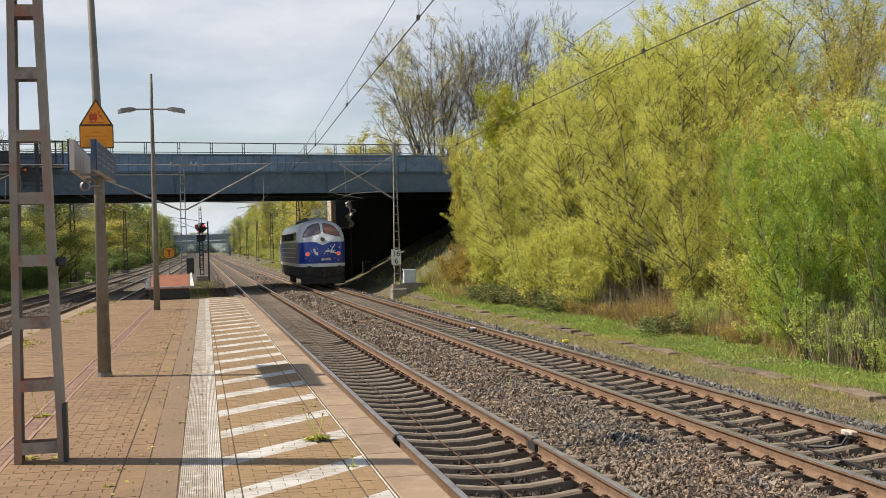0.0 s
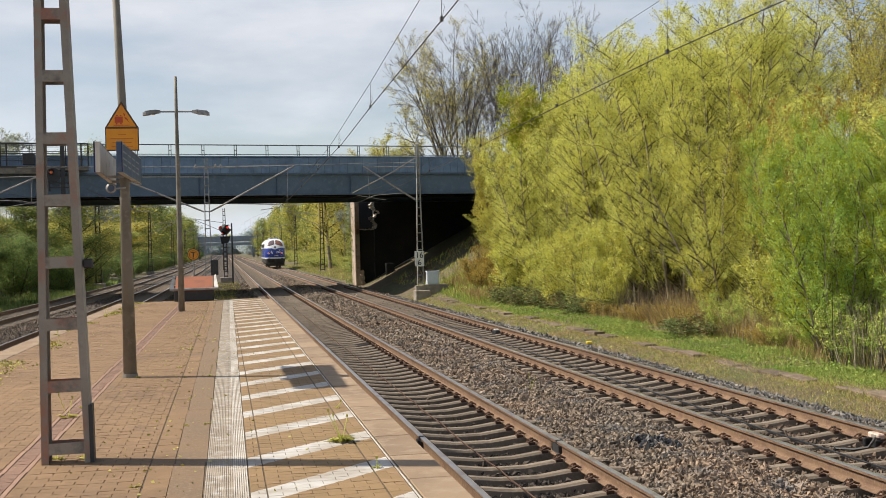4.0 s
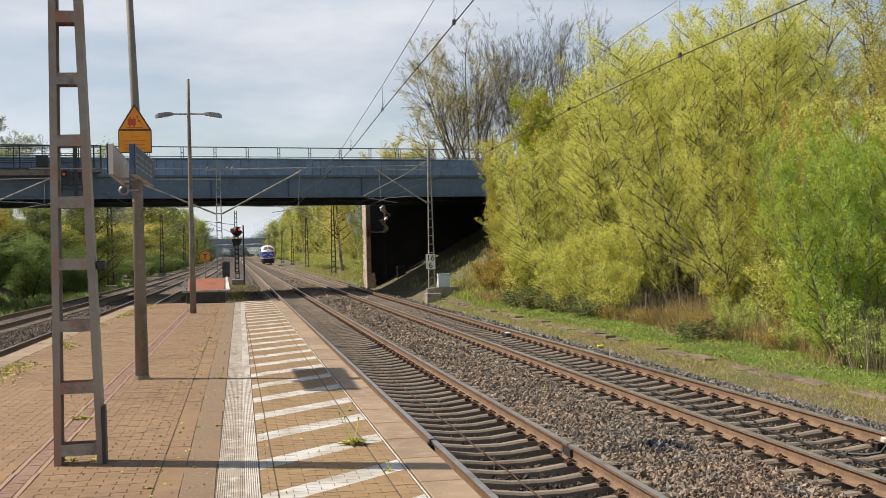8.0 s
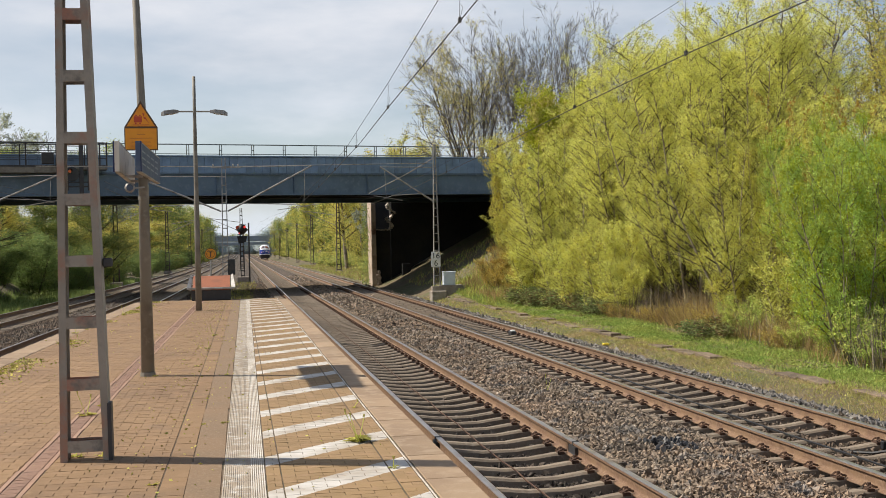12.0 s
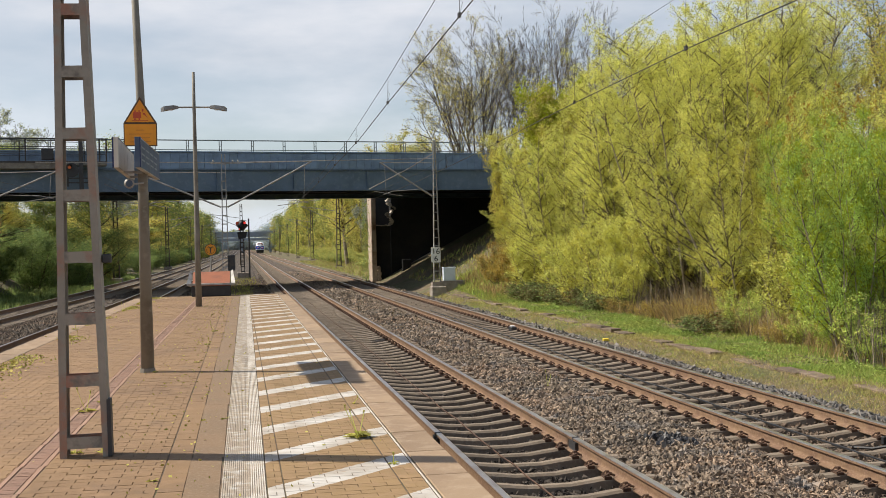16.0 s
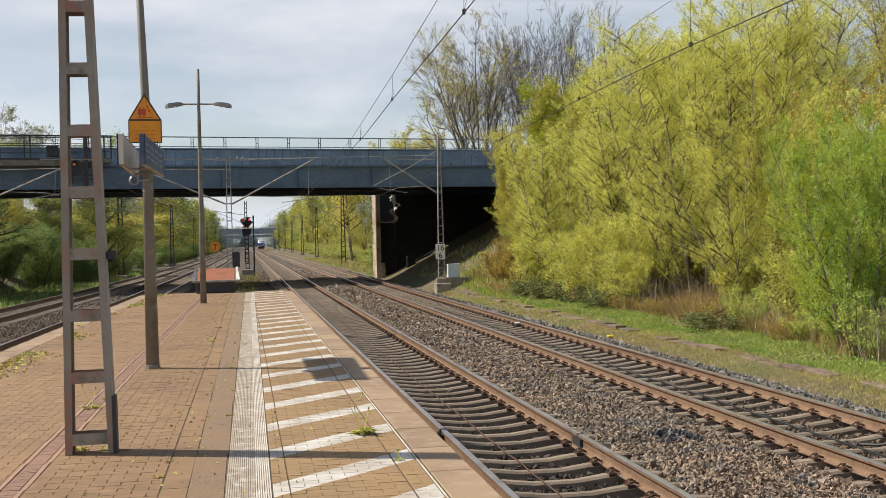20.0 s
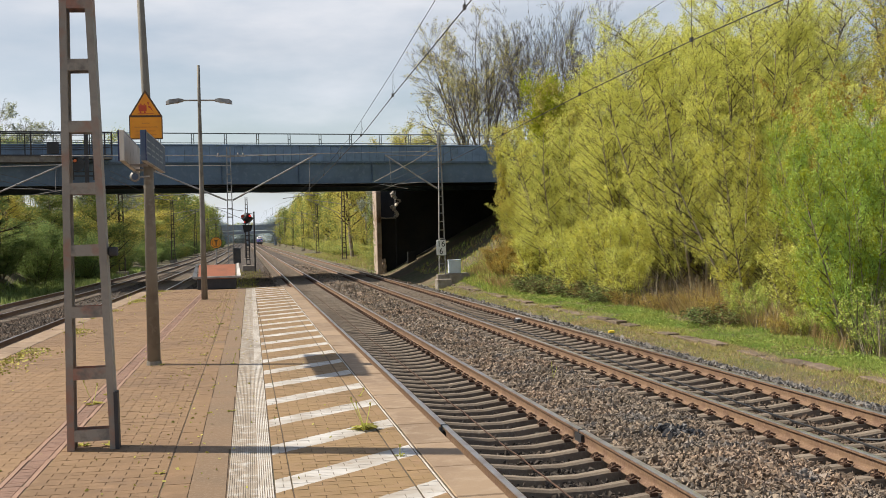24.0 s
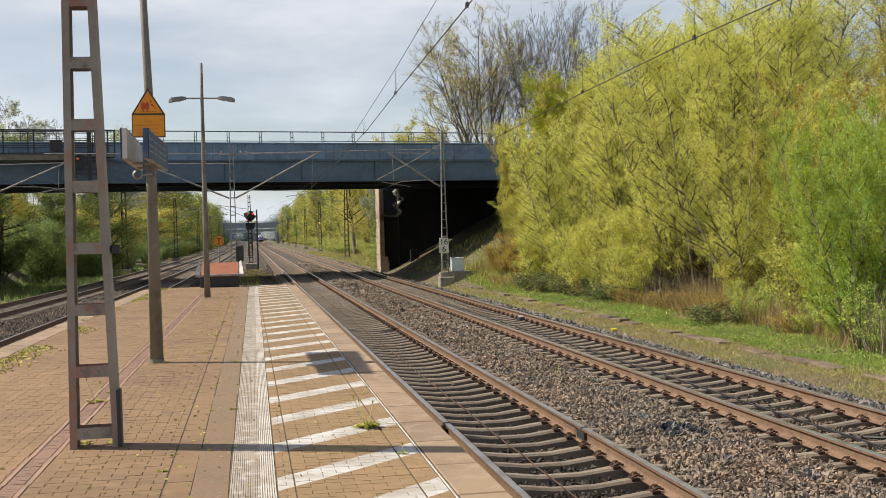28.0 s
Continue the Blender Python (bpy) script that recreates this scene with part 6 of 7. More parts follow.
# woods along the line beyond the bridge
wood = dict(corners=3, stems=1, lean=0.08, trunk=0.15, counts=(26, 6), reach=(0.22, 0.42), low=0.03, wild=0.05, rise=0.75, bark="bark_pale", scatter=0.32, floor=0.2)
woods = [
    make_tree("woodland_tree", "slender woodland tree in yellow-green leaf", "tree", 41, 15.0, leaves=24000, size=0.07, leaf="leaf_wood_pale", second=(0.3, "leaf_wood"), group="woodland trees along the line", **wood),
    make_tree("woodland_tree", "slender woodland tree in olive green leaf", "tree", 42, 14.0, leaves=26000, size=0.07, leaf="leaf_wood", second=(0.2, "leaf_wood_pale"), group="woodland trees along the line", **wood),
    make_tree("woodland_tree", "slender half-bare woodland tree with pale bark", "tree", 43, 16.0, leaves=13000, size=0.065, leaf="leaf_wood_pale", group="woodland trees along the line", **{**wood, "bark": "bark_pale", "low": 0.3, "trunk": 0.2}),
]
far_wood = {**wood, "counts": (16, 4), "scatter": 0.5}
far_woods = [
    make_tree("far_tree", "distant tree in yellow-green leaf", "tree", 44, 15.0, leaves=6000, size=0.15, leaf="leaf_wood_pale", second=(0.4, "leaf_wood"), group="distant trees along the line", **far_wood),
    make_tree("far_tree", "distant tree in olive green leaf", "tree", 45, 14.0, leaves=6000, size=0.15, leaf="leaf_wood", second=(0.2, "leaf_wood_pale"), group="distant trees along the line", **far_wood),
]
distant = make_tree("distant_tree", "tree at the far end of the line, haze put into its colour", "tree", 46, 15.0, leaves=5000, size=0.3, leaf="leaf_distant", second=(0.2, "leaf_hazy"), group="hazy trees at the end of the line", **{**far_wood, "stems": 2, "scatter": 0.8})
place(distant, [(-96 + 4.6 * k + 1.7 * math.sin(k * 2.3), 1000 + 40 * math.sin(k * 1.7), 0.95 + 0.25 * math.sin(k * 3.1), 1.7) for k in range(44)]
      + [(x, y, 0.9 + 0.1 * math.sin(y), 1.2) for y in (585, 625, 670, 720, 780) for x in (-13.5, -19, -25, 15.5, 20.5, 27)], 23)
shrubs = [
    make_tree("shrub", "round shrub in fresh leaf beside the line", "bush", 51, 5.0, leaves=15000, size=0.065, leaf="leaf_wood_pale", second=(0.5, "leaf_wood"), group="shrubs along the line", **{**green, "scatter": 0.2, "floor": 0.05, "stems": 9, "counts": (8, 3), "corners": 3, "split": False}),
    make_tree("shrub", "dark green shrub in the shade beside the line", "bush", 52, 4.5, leaves=15000, size=0.065, leaf="leaf_dark", second=(0.4, "leaf_wood"), group="shrubs along the line", **{**green, "scatter": 0.2, "floor": 0.05, "stems": 9, "counts": (8, 3), "corners": 3, "split": False}),
    make_tree("low_shrub", "low olive shrub at the edge of the wood", "bush", 53, 2.2, leaves=3500, size=0.07, leaf="leaf_wood", second=(0.35, "leaf_wood_pale"), group="low shrubs along the line", **{**green, "scatter": 0.2, "floor": 0.02, "stems": 7, "counts": (5, 2), "corners": 3, "split": False, "lean": 0.8}),
]


def plant_woods():
    rng = random.Random(77)
    spots = {id(t): [] for t in woods + far_woods + shrubs}
    for y in (96, 106, 116, 127, 139, 152, 166, 182, 200, 220, 242, 266, 292, 320, 352, 386, 424, 466, 510):
        k = 1.0 + 0.0005 * y
        for row in range(3 if y < 190 else 5):  # to the right of the line
            x = 16.2 + 0.011 * min(y, 220) - 0.012 * max(0, y - 220) + (4.5 if y < 190 else 2.4) * row + rng.uniform(-0.8, 1.6)
            if y > 112:
                kind = woods[rng.choice((0, 1, 2, 2, 2))] if y < 190 else far_woods[rng.choice((0, 1))]
                spots[id(kind)].append((x, y + rng.uniform(-4, 4), min(k * rng.uniform(1.1, 1.5), rng.uniform(0.065, 0.082) * y / 15, 1.3 - 0.0006 * max(0, y - 220)), rng.uniform(1.05, 1.3)))
        spots[id(shrubs[0])].append((15.5 + rng.uniform(-0.6, 1), y + rng.uniform(-3, 3), rng.uniform(0.4, 0.8), rng.uniform(0.7, 1.1) * k))
        for row in range(2 if y < 190 else 3):  # to the left of the line
            x = -16.2 - 4 * row + rng.uniform(-1.5, 1.2) + 0.012 * min(y, 300)
            kind = woods[rng.choice((1, 1, 0, 2))] if y < 190 else far_woods[rng.choice((0, 1, 1))]
            spots[id(kind)].append((x, y + rng.uniform(-4, 4), min(k * rng.uniform(0.8, 1.1), rng.uniform(0.07, 0.1) * y / 14), k * rng.uniform(1.0, 1.35)))
        spots[id(shrubs[rng.choice((0, 1, 1, 1, 1))])].append((-13.0 + 0.012 * min(y, 300) + rng.uniform(-1.2, 0.6), y + rng.uniform(-3, 3), rng.uniform(0.6, 1.0), rng.uniform(0.9, 1.2)))
    for x, y, s, k, w in ((-14.0, 84, 1, 1.1, 1.2), (-16, 90, 1, 1.2, 1.3), (-13.4, 92, 1, 0.8, 1.1), (-18, 82, 1, 1.2, 1.3), (-21, 92, 0, 1.4, 1.4), (-24, 85, 1, 1.4, 1.4), (-12.3, 101, 1, 0.8, 1.1),
                          (-15, 76, 1, 0.7, 1.0), (-19, 72, 1, 0.9, 1.1), (-23, 70, 1, 1.0, 1.2), (-26, 95, 0, 1.8, 1.6), (-30, 88, 0, 1.8, 1.6)):
        spots[id(shrubs[s])].append((x, y, k, w))
    for x, y in ((-18.6, 100), (-22, 102), (-27, 101), (-11.6, 101), (-34, 98), (-15.4, 101)):
        spots[id(woods[1])].append((x, y, 1.5 if x < -14 else 1.7, 0.95))
    for x, y, k in ((13.6, 150, 1.75), (15.2, 148, 1.75), (16.6, 120, 1.7), (18.5, 118, 1.7), (16.0, 135, 1.7)):
        spots[id(woods[rng.choice((0, 2))])].append((x, y, k, 1.0))
    for k in range(52):  # low growth down to the ballast
        y = 92 + 4.2 * k
        spots[id(shrubs[2])].append((12.9 + 0.008 * y + rng.uniform(-0.5, 2.2), y, rng.uniform(0.4, 1.0), rng.uniform(1.0, 1.8)))
    for k in range(26):  # woods across the far end of the straight
        spots[id(far_woods[rng.choice((0, 1, 1))])].append((-70 + 5.4 * k + rng.uniform(-2, 2), 1050 + rng.uniform(-60, 120), rng.uniform(1.1, 1.5), 1.9))
    for t in woods + far_woods + shrubs:
        place(t, spots[id(t)], 5)


plant_woods()
l1 = make_tree("larch_tree", "dark drooping larch at the edge of the wood", "tree", 61, 16.0, 1, 0.02, 0.2, (30, 8), (0.28, 0.35), 0.2, 0.05, 0.2, 0.12, leaves=5000, size=0.09, leaf="leaf_dark", scatter=0.12)
place(l1, [(-16.5, 83, 0.55, 0.8)], 3)


# ---- verge: grass, dry stems, low brambles ----
def blades(name, label, mat, zones, seed, lean=0.5, width=0.012, patchy=1.0, lift=0.0):
    """Loose blades: zones of (x0, x1, y0, y1, blades per square metre, least and greatest length)."""
    rng = np.random.default_rng(seed)
    out = []
    for x0, x1, y0, y1, density, low, high in zones:
        n = int((x1 - x0) * (y1 - y0) * density)
        x, y = rng.uniform(x0, x1, n), rng.uniform(y0, y1, n)
        keep = np.array([patchy * noise.noise(Vector((a * 0.9, b * 0.5, seed))) > rng.uniform(-0.5, 0.35) for a, b in zip(x, y)])
        x, y = x[keep], y[keep]
        z = np.array([ground_z(a, b) for a, b in zip(x, y)]) - 0.02 + lift
        n = len(x)
        ln = rng.uniform(low, high, n)
        a = rng.uniform(0, 2 * math.pi, n)
        b = rng.uniform(0, 2 * math.pi, n)
        tip = np.stack([np.cos(b) * lean * ln * rng.uniform(0, 1, n), np.sin(b) * lean * ln * rng.uniform(0, 1, n), ln], 1)
        base = np.stack([x, y, z], 1)
        side = np.stack([np.cos(a), np.sin(a), np.zeros(n)], 1) * (width * rng.uniform(0.6, 1.6, n))[:, None]
        out.append(np.stack([base - side, base + side, base + tip], 1))
    ob = part(name, poly_mesh(name, np.concatenate(out), 3, M[mat]), None)
    tagged(ob, label, "grass", kind="stuff")


blades("grass", "lush green grass along the foot of the bushes", "grass_lush", [(10.75, 12.9, 15, 34, 650, 0.03, 0.15), (10.75, 12.9, 34, 62, 480, 0.04, 0.17), (12.9, 14.2, 15, 60, 240, 0.06, 0.25), (10.75, 12.9, 15, 26, 900, 0.03, 0.12)], 1, 1.4, 0.008, 1.7)
blades("grass", "short patchy grass on the verge", "grass", [(10.4, 13.0, 15, 34, 700, 0.03, 0.12), (9.6, 10.4, 15, 34, 500, 0.02, 0.08), (9.5, 13.4, 34, 60, 300, 0.03, 0.12)], 8, 1.3, 0.008)
blades("dry_grass", "short bleached grass on the verge", "straw", [(9.4, 10.9, 14, 34, 900, 0.015, 0.07), (10.9, 13.4, 15, 34, 240, 0.03, 0.1)], 9, 1.5, 0.006)
blades("dry_grass", "dry straw-coloured grass beside the ballast", "straw", [(9.3, 10.6, 14, 34, 950, 0.02, 0.1), (9.2, 10.8, 34, 62, 420, 0.04, 0.13), (10.6, 13.0, 15, 62, 60, 0.03, 0.12), (12.4, 16.5, 59, 64, 150, 0.15, 0.5)], 2, 1.5, 0.006)
blades("dry_grass", "straw-coloured grass beside the line beyond the bridge", "straw", [(9.8, 17, 88, 200, 16, 0.1, 0.3)], 33, 0.8, 0.04)
blades("grass", "rough grass beside the line beyond the bridge", "grass", [(9.8, 17, 88, 200, 14, 0.1, 0.25)], 3, 0.8, 0.04)
blades("grass", "dark rough grass beside the outer track", "leaf_wood", [(-14.5, -10.2, 60, 130, 60, 0.15, 0.45)], 34, 0.8, 0.04)
blades("dry_stems", "rusty dry undergrowth below the bushes", "straw_rust", [(12.1, 13.6, 19.5, 24, 150, 0.15, 0.6), (12.8, 14.6, 24, 40, 150, 0.15, 0.6), (12.9, 14.6, 30.4, 35.5, 240, 0.2, 1.2), (12.8, 14.2, 23.5, 30.4, 160, 0.2, 0.9)], 24, 1.0, 0.009)
blades("dry_stems", "dry brown stems under the bushes", "cane", [(12.9, 14.5, 30.4, 35.5, 110, 0.3, 1.5), (12.8, 14.3, 34.5, 40, 30, 0.2, 0.9), (12.8, 14.2, 23.5, 30, 60, 0.2, 0.8), (12.2, 14.5, 41, 58, 25, 0.3, 0.9), (13.0, 15.5, 25, 31, 45, 0.3, 0.9)], 4, 0.9, 0.008)
blades("dry_stems", "grey upright stems at the edge of the bushes", "bark_pale", [(12.0, 13.4, 18.6, 22.4, 90, 0.4, 1.6), (12.7, 14.1, 22.4, 28.5, 22, 0.4, 1.3), (12.8, 14.5, 29, 45, 10, 0.6, 1.6)], 5, 0.6, 0.01)
blades("dry_stems", "dark upright stems under the green bush", "bark", [(12.1, 13.6, 18.6, 22.4, 120, 0.5, 1.9), (13.0, 14.6, 36, 43, 60, 0.4, 1.6)], 55, 0.5, 0.012)


def herbs():
    """Low broad-leaved growth in patches on the verge."""
    rng = np.random.default_rng(61)
    n = 42000
    y = rng.uniform(15, 60, n)
    x = 10.7 + np.abs(rng.normal(0.9, 0.8, n))
    keep = np.array([noise.noise(Vector((a * 0.8, b * 0.45, 5))) > rng.uniform(-0.1, 0.3) for a, b in zip(x, y)]) & (x < 14.3)
    x, y = x[keep], y[keep]
    hump = np.array([max(noise.noise(Vector((a * 1.6, b * 1.1, 9))), 0) for a, b in zip(x, y)])
    z = np.array([ground_z(a, b) for a, b in zip(x, y)]) + rng.uniform(0, 1, len(x)) * (0.05 + 0.3 * hump)
    c = np.stack([x, y, z], 1)
    tagged(part("herbs", leaf_mesh("herbs", c, 0.032, M["grass_lush"], rng, 0.4, 0.8, 3), None), "low green broad-leaved weeds on the verge", "weeds", kind="stuff")


herbs()
br = make_tree("bramble", "low dark bramble clump on the verge", "bramble", 71, 1.1, 12, 0.9, 0.012, (9, 3), (0.4, 0.5), 0.1, 0.2, 0.4, 0.1, leaves=3200, size=0.042, leaf="leaf_bramble", scatter=0.08, floor=0.02, group="brambles on the verge", second=(0.35, "leaf_dark"), split=True)
place(br, [(12.3, 47, 0.9, 1.2), (12.6, 50.5, 1.0, 1.3), (12.9, 40.5, 0.8, 1.0), (12.7, 30, 0.7, 1.0), (13.0, 44, 1.0, 1.2)], 6)


# young shoots that close the thicket down to the ground
y1 = make_tree("young_willow", "low young willow shoots at the thicket's edge", "bush", 14, 3.0, leaves=20000, size=0.032, corners=3, clump=14, tuft=0.07, group="young willows at the thicket's edge", second=(0.35, "leaf_dull"),
               **{**green, "leaf": "leaf_olive", "floor": 0.05, "stems": 10, "trunk": 0.02, "bark": "bark_pale"})
place(y1, [(13.6, 48.5, 1.0, 1.1), (13.4, 45.2, 0.9, 1.0), (13.9, 42.2, 1.2, 1.1), (13.6, 40.2, 0.7, 0.8), (14.5, 28.6, 0.8, 0.9),
           (13.4, 52.4, 0.9, 1.2), (14.2, 55.4, 0.8, 1.1), (15.0, 58.0, 0.9, 1.0), (15.3, 28.0, 1.2, 1.0), (15.6, 25.6, 1.3, 1.0)], 8)
# rusty tangle of dry shoots in front of them
y3 = make_tree("dry_shoots", "rusty tangle of half-bare shoots at the thicket's foot", "bush", 16, 1.9, leaves=5200, size=0.03, corners=3, group="dry shoots at the thicket's foot", second=(0.5, "leaf_rust"), twig="cane",
               **{**green, "leaf": "leaf_rusty_olive", "floor": 0.03, "stems": 16, "trunk": 0.012, "bark": "cane", "counts": (14, 4)})
place(y3, [(13.35 + 0.3 * math.sin(k * 2.1), 23.6 + 1.45 * k, 0.5 + 0.14 * math.sin(k * 1.3) + (0.3 if 4 < k < 9 else 0), 0.8) for k in range(21)], 9)


y2 = make_tree("young_maple", "young green shoots at the foot of the bush", "bush", 15, 2.4, leaves=9000, size=0.036, leaf="leaf_green", second=(0.4, "leaf_olive"), group="young shoots under the green bush",
               **{**green, "floor": 0.05, "stems": 10, "trunk": 0.016, "bark": "bark_pale"})
place(y2, [(12.9, 22.2, 0.6, 0.75), (13.4, 29.6, 0.55, 0.8), (14.1, 31.2, 0.8, 0.9), (12.9, 20.6, 0.8, 0.8), (13.2, 25.8, 0.5, 0.75), (12.6, 19.4, 0.7, 0.8), (13.1, 24.0, 0.6, 0.8), (12.7, 21.5, 0.45, 0.8)], 18)


def ivy(label, boxes, seed):
    """Leaves hanging on a wall: boxes of (x0, x1, y0, y1, z0, z1, number)."""
    rng = np.random.default_rng(seed)
    c = np.concatenate([np.stack([rng.uniform(a, b, n), rng.uniform(d, e, n), rng.uniform(f, g, n)], 1) for a, b, d, e, f, g, n in boxes])
    tagged(part("ivy", leaf_mesh("ivy", c, 0.06, M["leaf_wood"], rng), None), label, "ivy", kind="stuff")


ivy("pale ivy hanging beside the bridge pier", [(8.7, 9.2, 83.0, 84.5, -1.1, 4.6, 900)], 3)
# ---- ballast stones ----
def bed_z(x):
    pts = right_bed(0)
    return between(pts, x)


def scatter_stones(name, label, mat, zones, seed):
    """Loose broken stones: zones of (x0, x1, y0, y1, stones per square metre, size, height)."""
    rng = np.random.default_rng(seed)
    octa = np.array([(1, 0, 0), (-1, 0, 0), (0, 1, 0), (0, -1, 0), (0, 0, 1), (0, 0, -1)], float)
    faces = [(0, 2, 4), (2, 1, 4), (1, 3, 4), (3, 0, 4), (2, 0, 5), (1, 2, 5), (3, 1, 5), (0, 3, 5)]
    out = []
    for x0, x1, y0, y1, density, size, lift in zones:
        n = int((x1 - x0) * (y1 - y0) * density)
        c = np.stack([rng.uniform(x0, x1, n), rng.uniform(y0, y1, n), np.zeros(n)], 1)
        c[:, 2] = np.array([bed_z(x) for x in c[:, 0]]) + lift + rng.normal(size=n) * 0.019
        r = (size * rng.uniform(0.6, 1.35, n))[:, None, None] * rng.uniform(0.5, 1.3, (n, 1, 3))
        v = (octa[None] + rng.normal(size=(n, 6, 3)) * 0.3) * r
        q = rng.normal(size=(n, 4))
        q /= np.linalg.norm(q, axis=1)[:, None]
        w, x, y, z = q.T
        rot = np.stack([np.stack([1 - 2 * (y * y + z * z), 2 * (x * y - z * w), 2 * (x * z + y * w)], -1),
                        np.stack([2 * (x * y + z * w), 1 - 2 * (x * x + z * z), 2 * (y * z - x * w)], -1),
                        np.stack([2 * (x * z - y * w), 2 * (y * z + x * w), 1 - 2 * (x * x + y * y)], -1)], 1)
        out.append(np.einsum("nij,nkj->nki", rot, v) + c[:, None])
    ob = part(name, solid_mesh(name, np.concatenate(out), faces, M[mat]), None)
    tagged(ob, label, "ballast stones", kind="stuff")


scatter_stones("ballast_stones", "brown broken ballast stones between the tracks", "stone",
               [(4.2, 5.9, 6, 18, 1050, 0.0225, 0.03), (4.2, 5.9, 6, 18, 130, 0.034, 0.03), (4.2, 5.9, 18, 26, 640, 0.027, 0.03), (4.25, 5.85, 26, 48, 240, 0.038, 0.035)], 4)
# deep shade between the sleepers is put into these stones' dark colour
scatter_stones("ballast_stones", "dark ballast stones between the sleepers, gap shade in their colour", "stone_dark",
               [(5.8, 8.3, 8, 16, 760, 0.026, 0.03), (5.8, 8.3, 16, 24, 500, 0.03, 0.02), (5.8, 8.3, 24, 36, 170, 0.042, 0.012), (1.5, 8.6, 36, 60, 70, 0.055, 0.01)], 14)
# darker again, painting the almost black gaps of the platform track
scatter_stones("ballast_stones", "near-black ballast stones in the platform track, gap shade in their colour", "stone_gap",
               [(1.5, 4.2, 6, 14, 820, 0.0245, 0.034), (1.5, 4.2, 14, 22, 440, 0.031, 0.024), (1.5, 4.2, 22, 36, 190, 0.04, 0.014)], 24)
scatter_stones("ballast_stones", "oil-blackened ballast stones between the tracks", "stone_black", [(4.85, 5.3, 13.0, 13.8, 380, 0.04, 0.05)], 15)
scatter_stones("ballast_stones", "brown broken ballast stones between the tracks", "stone", [(4.2, 5.9, 48, 90, 70, 0.06, 0.03), (1.6, 8.8, 60, 115, 12, 0.08, 0.0)], 7)
scatter_stones("ballast_stones", "grey ballast stones on the outer shoulder", "stone_grey", [(7.95, 9.1, 10, 26, 430, 0.032, 0.02), (8.0, 9.1, 26, 60, 150, 0.05, 0.02)], 5)



def rear_stones():
    """Brown stones on the beds behind the island platform."""
    rng = np.random.default_rng(25)
    octa = np.array([(1, 0, 0), (-1, 0, 0), (0, 1, 0), (0, -1, 0), (0, 0, 1)], float)
    faces = [(0, 2, 4), (2, 1, 4), (1, 3, 4), (3, 0, 4)]
    n = 24000
    y = np.where(rng.uniform(size=n) < 0.75, rng.uniform(22, 50, n), rng.uniform(50, 100, n))
    x = np.array([rng.uniform(between(TRACK_4, b) - 1.6, between(TRACK_3, b) + 1.55) for b in y])
    z = np.array([between(left_bed(b), a) for a, b in zip(x, y)])
    v = octa[None] * (0.052 * rng.uniform(0.5, 1.3, (n, 1, 1))) * rng.uniform(0.7, 1.3, (n, 1, 3)) + rng.normal(size=(n, 5, 3)) * 0.012
    a = rng.uniform(0, 6.3, n)
    rx = v[:, :, 0] * np.cos(a)[:, None] - v[:, :, 1] * np.sin(a)[:, None]
    ry = v[:, :, 0] * np.sin(a)[:, None] + v[:, :, 1] * np.cos(a)[:, None]
    v = np.stack([rx + x[:, None], ry + y[:, None], v[:, :, 2] + z[:, None]], -1)
    tagged(part("ballast_stones", solid_mesh("ballast_stones", v, faces, M["stone_dark"]), None), "brown ballast stones behind the island platform", "ballast stones", kind="stuff")


rear_stones()
scatter_end = np.random.default_rng(26)


def end_stones():
    """Loose stones and dry stalks on the earth beyond the platform's end."""
    n = 4500
    octa = np.array([(1, 0, 0), (-1, 0, 0), (0, 1, 0), (0, -1, 0), (0, 0, 1)], float)
    x, y = scatter_end.uniform(-3.2, 1.6, n), scatter_end.uniform(39.5, 95, n)
    v = (octa[None] + scatter_end.normal(size=(n, 5, 3)) * 0.25) * (0.06 * scatter_end.uniform(0.5, 1.4, (n, 1, 1)))
    v = v + np.stack([x, y, -1.3 + 0.28 * np.clip((y - 41) / 9, 0, 1)], -1)[:, None]
    tagged(part("ballast_stones", solid_mesh("ballast_stones", v, [(0, 2, 4), (2, 1, 4), (1, 3, 4), (3, 0, 4)], M["stone_dark"]), None), "loose brown stones on the earth beyond the platform", "ballast stones", kind="stuff")


end_stones()
blades("dry_stems", "dry weeds on the earth beyond the platform", "cane", [(-3.0, 1.6, 40, 58, 60, 0.1, 0.45)], 16, 0.7, 0.02, lift=0.1)
blades("grass", "green and straw weeds on the earth beyond the platform", "weed", [(-1.2, 1.2, 40, 47, 120, 0.1, 0.5), (-2.5, 1.4, 47, 60, 60, 0.1, 0.35), (-2.5, 0.6, 60, 76, 55, 0.1, 0.4), (-2.5, 1.2, 76, 100, 40, 0.1, 0.35)], 36, 0.9, 0.02, lift=0.18)
blades("dry_grass", "dry grass on the earth beyond the platform", "straw_rust", [(-2.5, 1.5, 42, 90, 40, 0.08, 0.3)], 37, 0.9, 0.025)
blades("dry_grass", "orange-brown dry grass on the slope beside the bridge", "straw_rust", [(11.3, 17.0, 52, 61, 150, 0.15, 0.5), (10.8, 17, 61, 76, 16, 0.1, 0.35)], 17, 0.9, 0.02)
blades("grass", "green grass on the slope beside the bridge", "grass", [(10.8, 17.0, 50, 62, 190, 0.1, 0.35), (10.8, 17, 62, 76, 22, 0.08, 0.3)], 18, 0.9, 0.02)
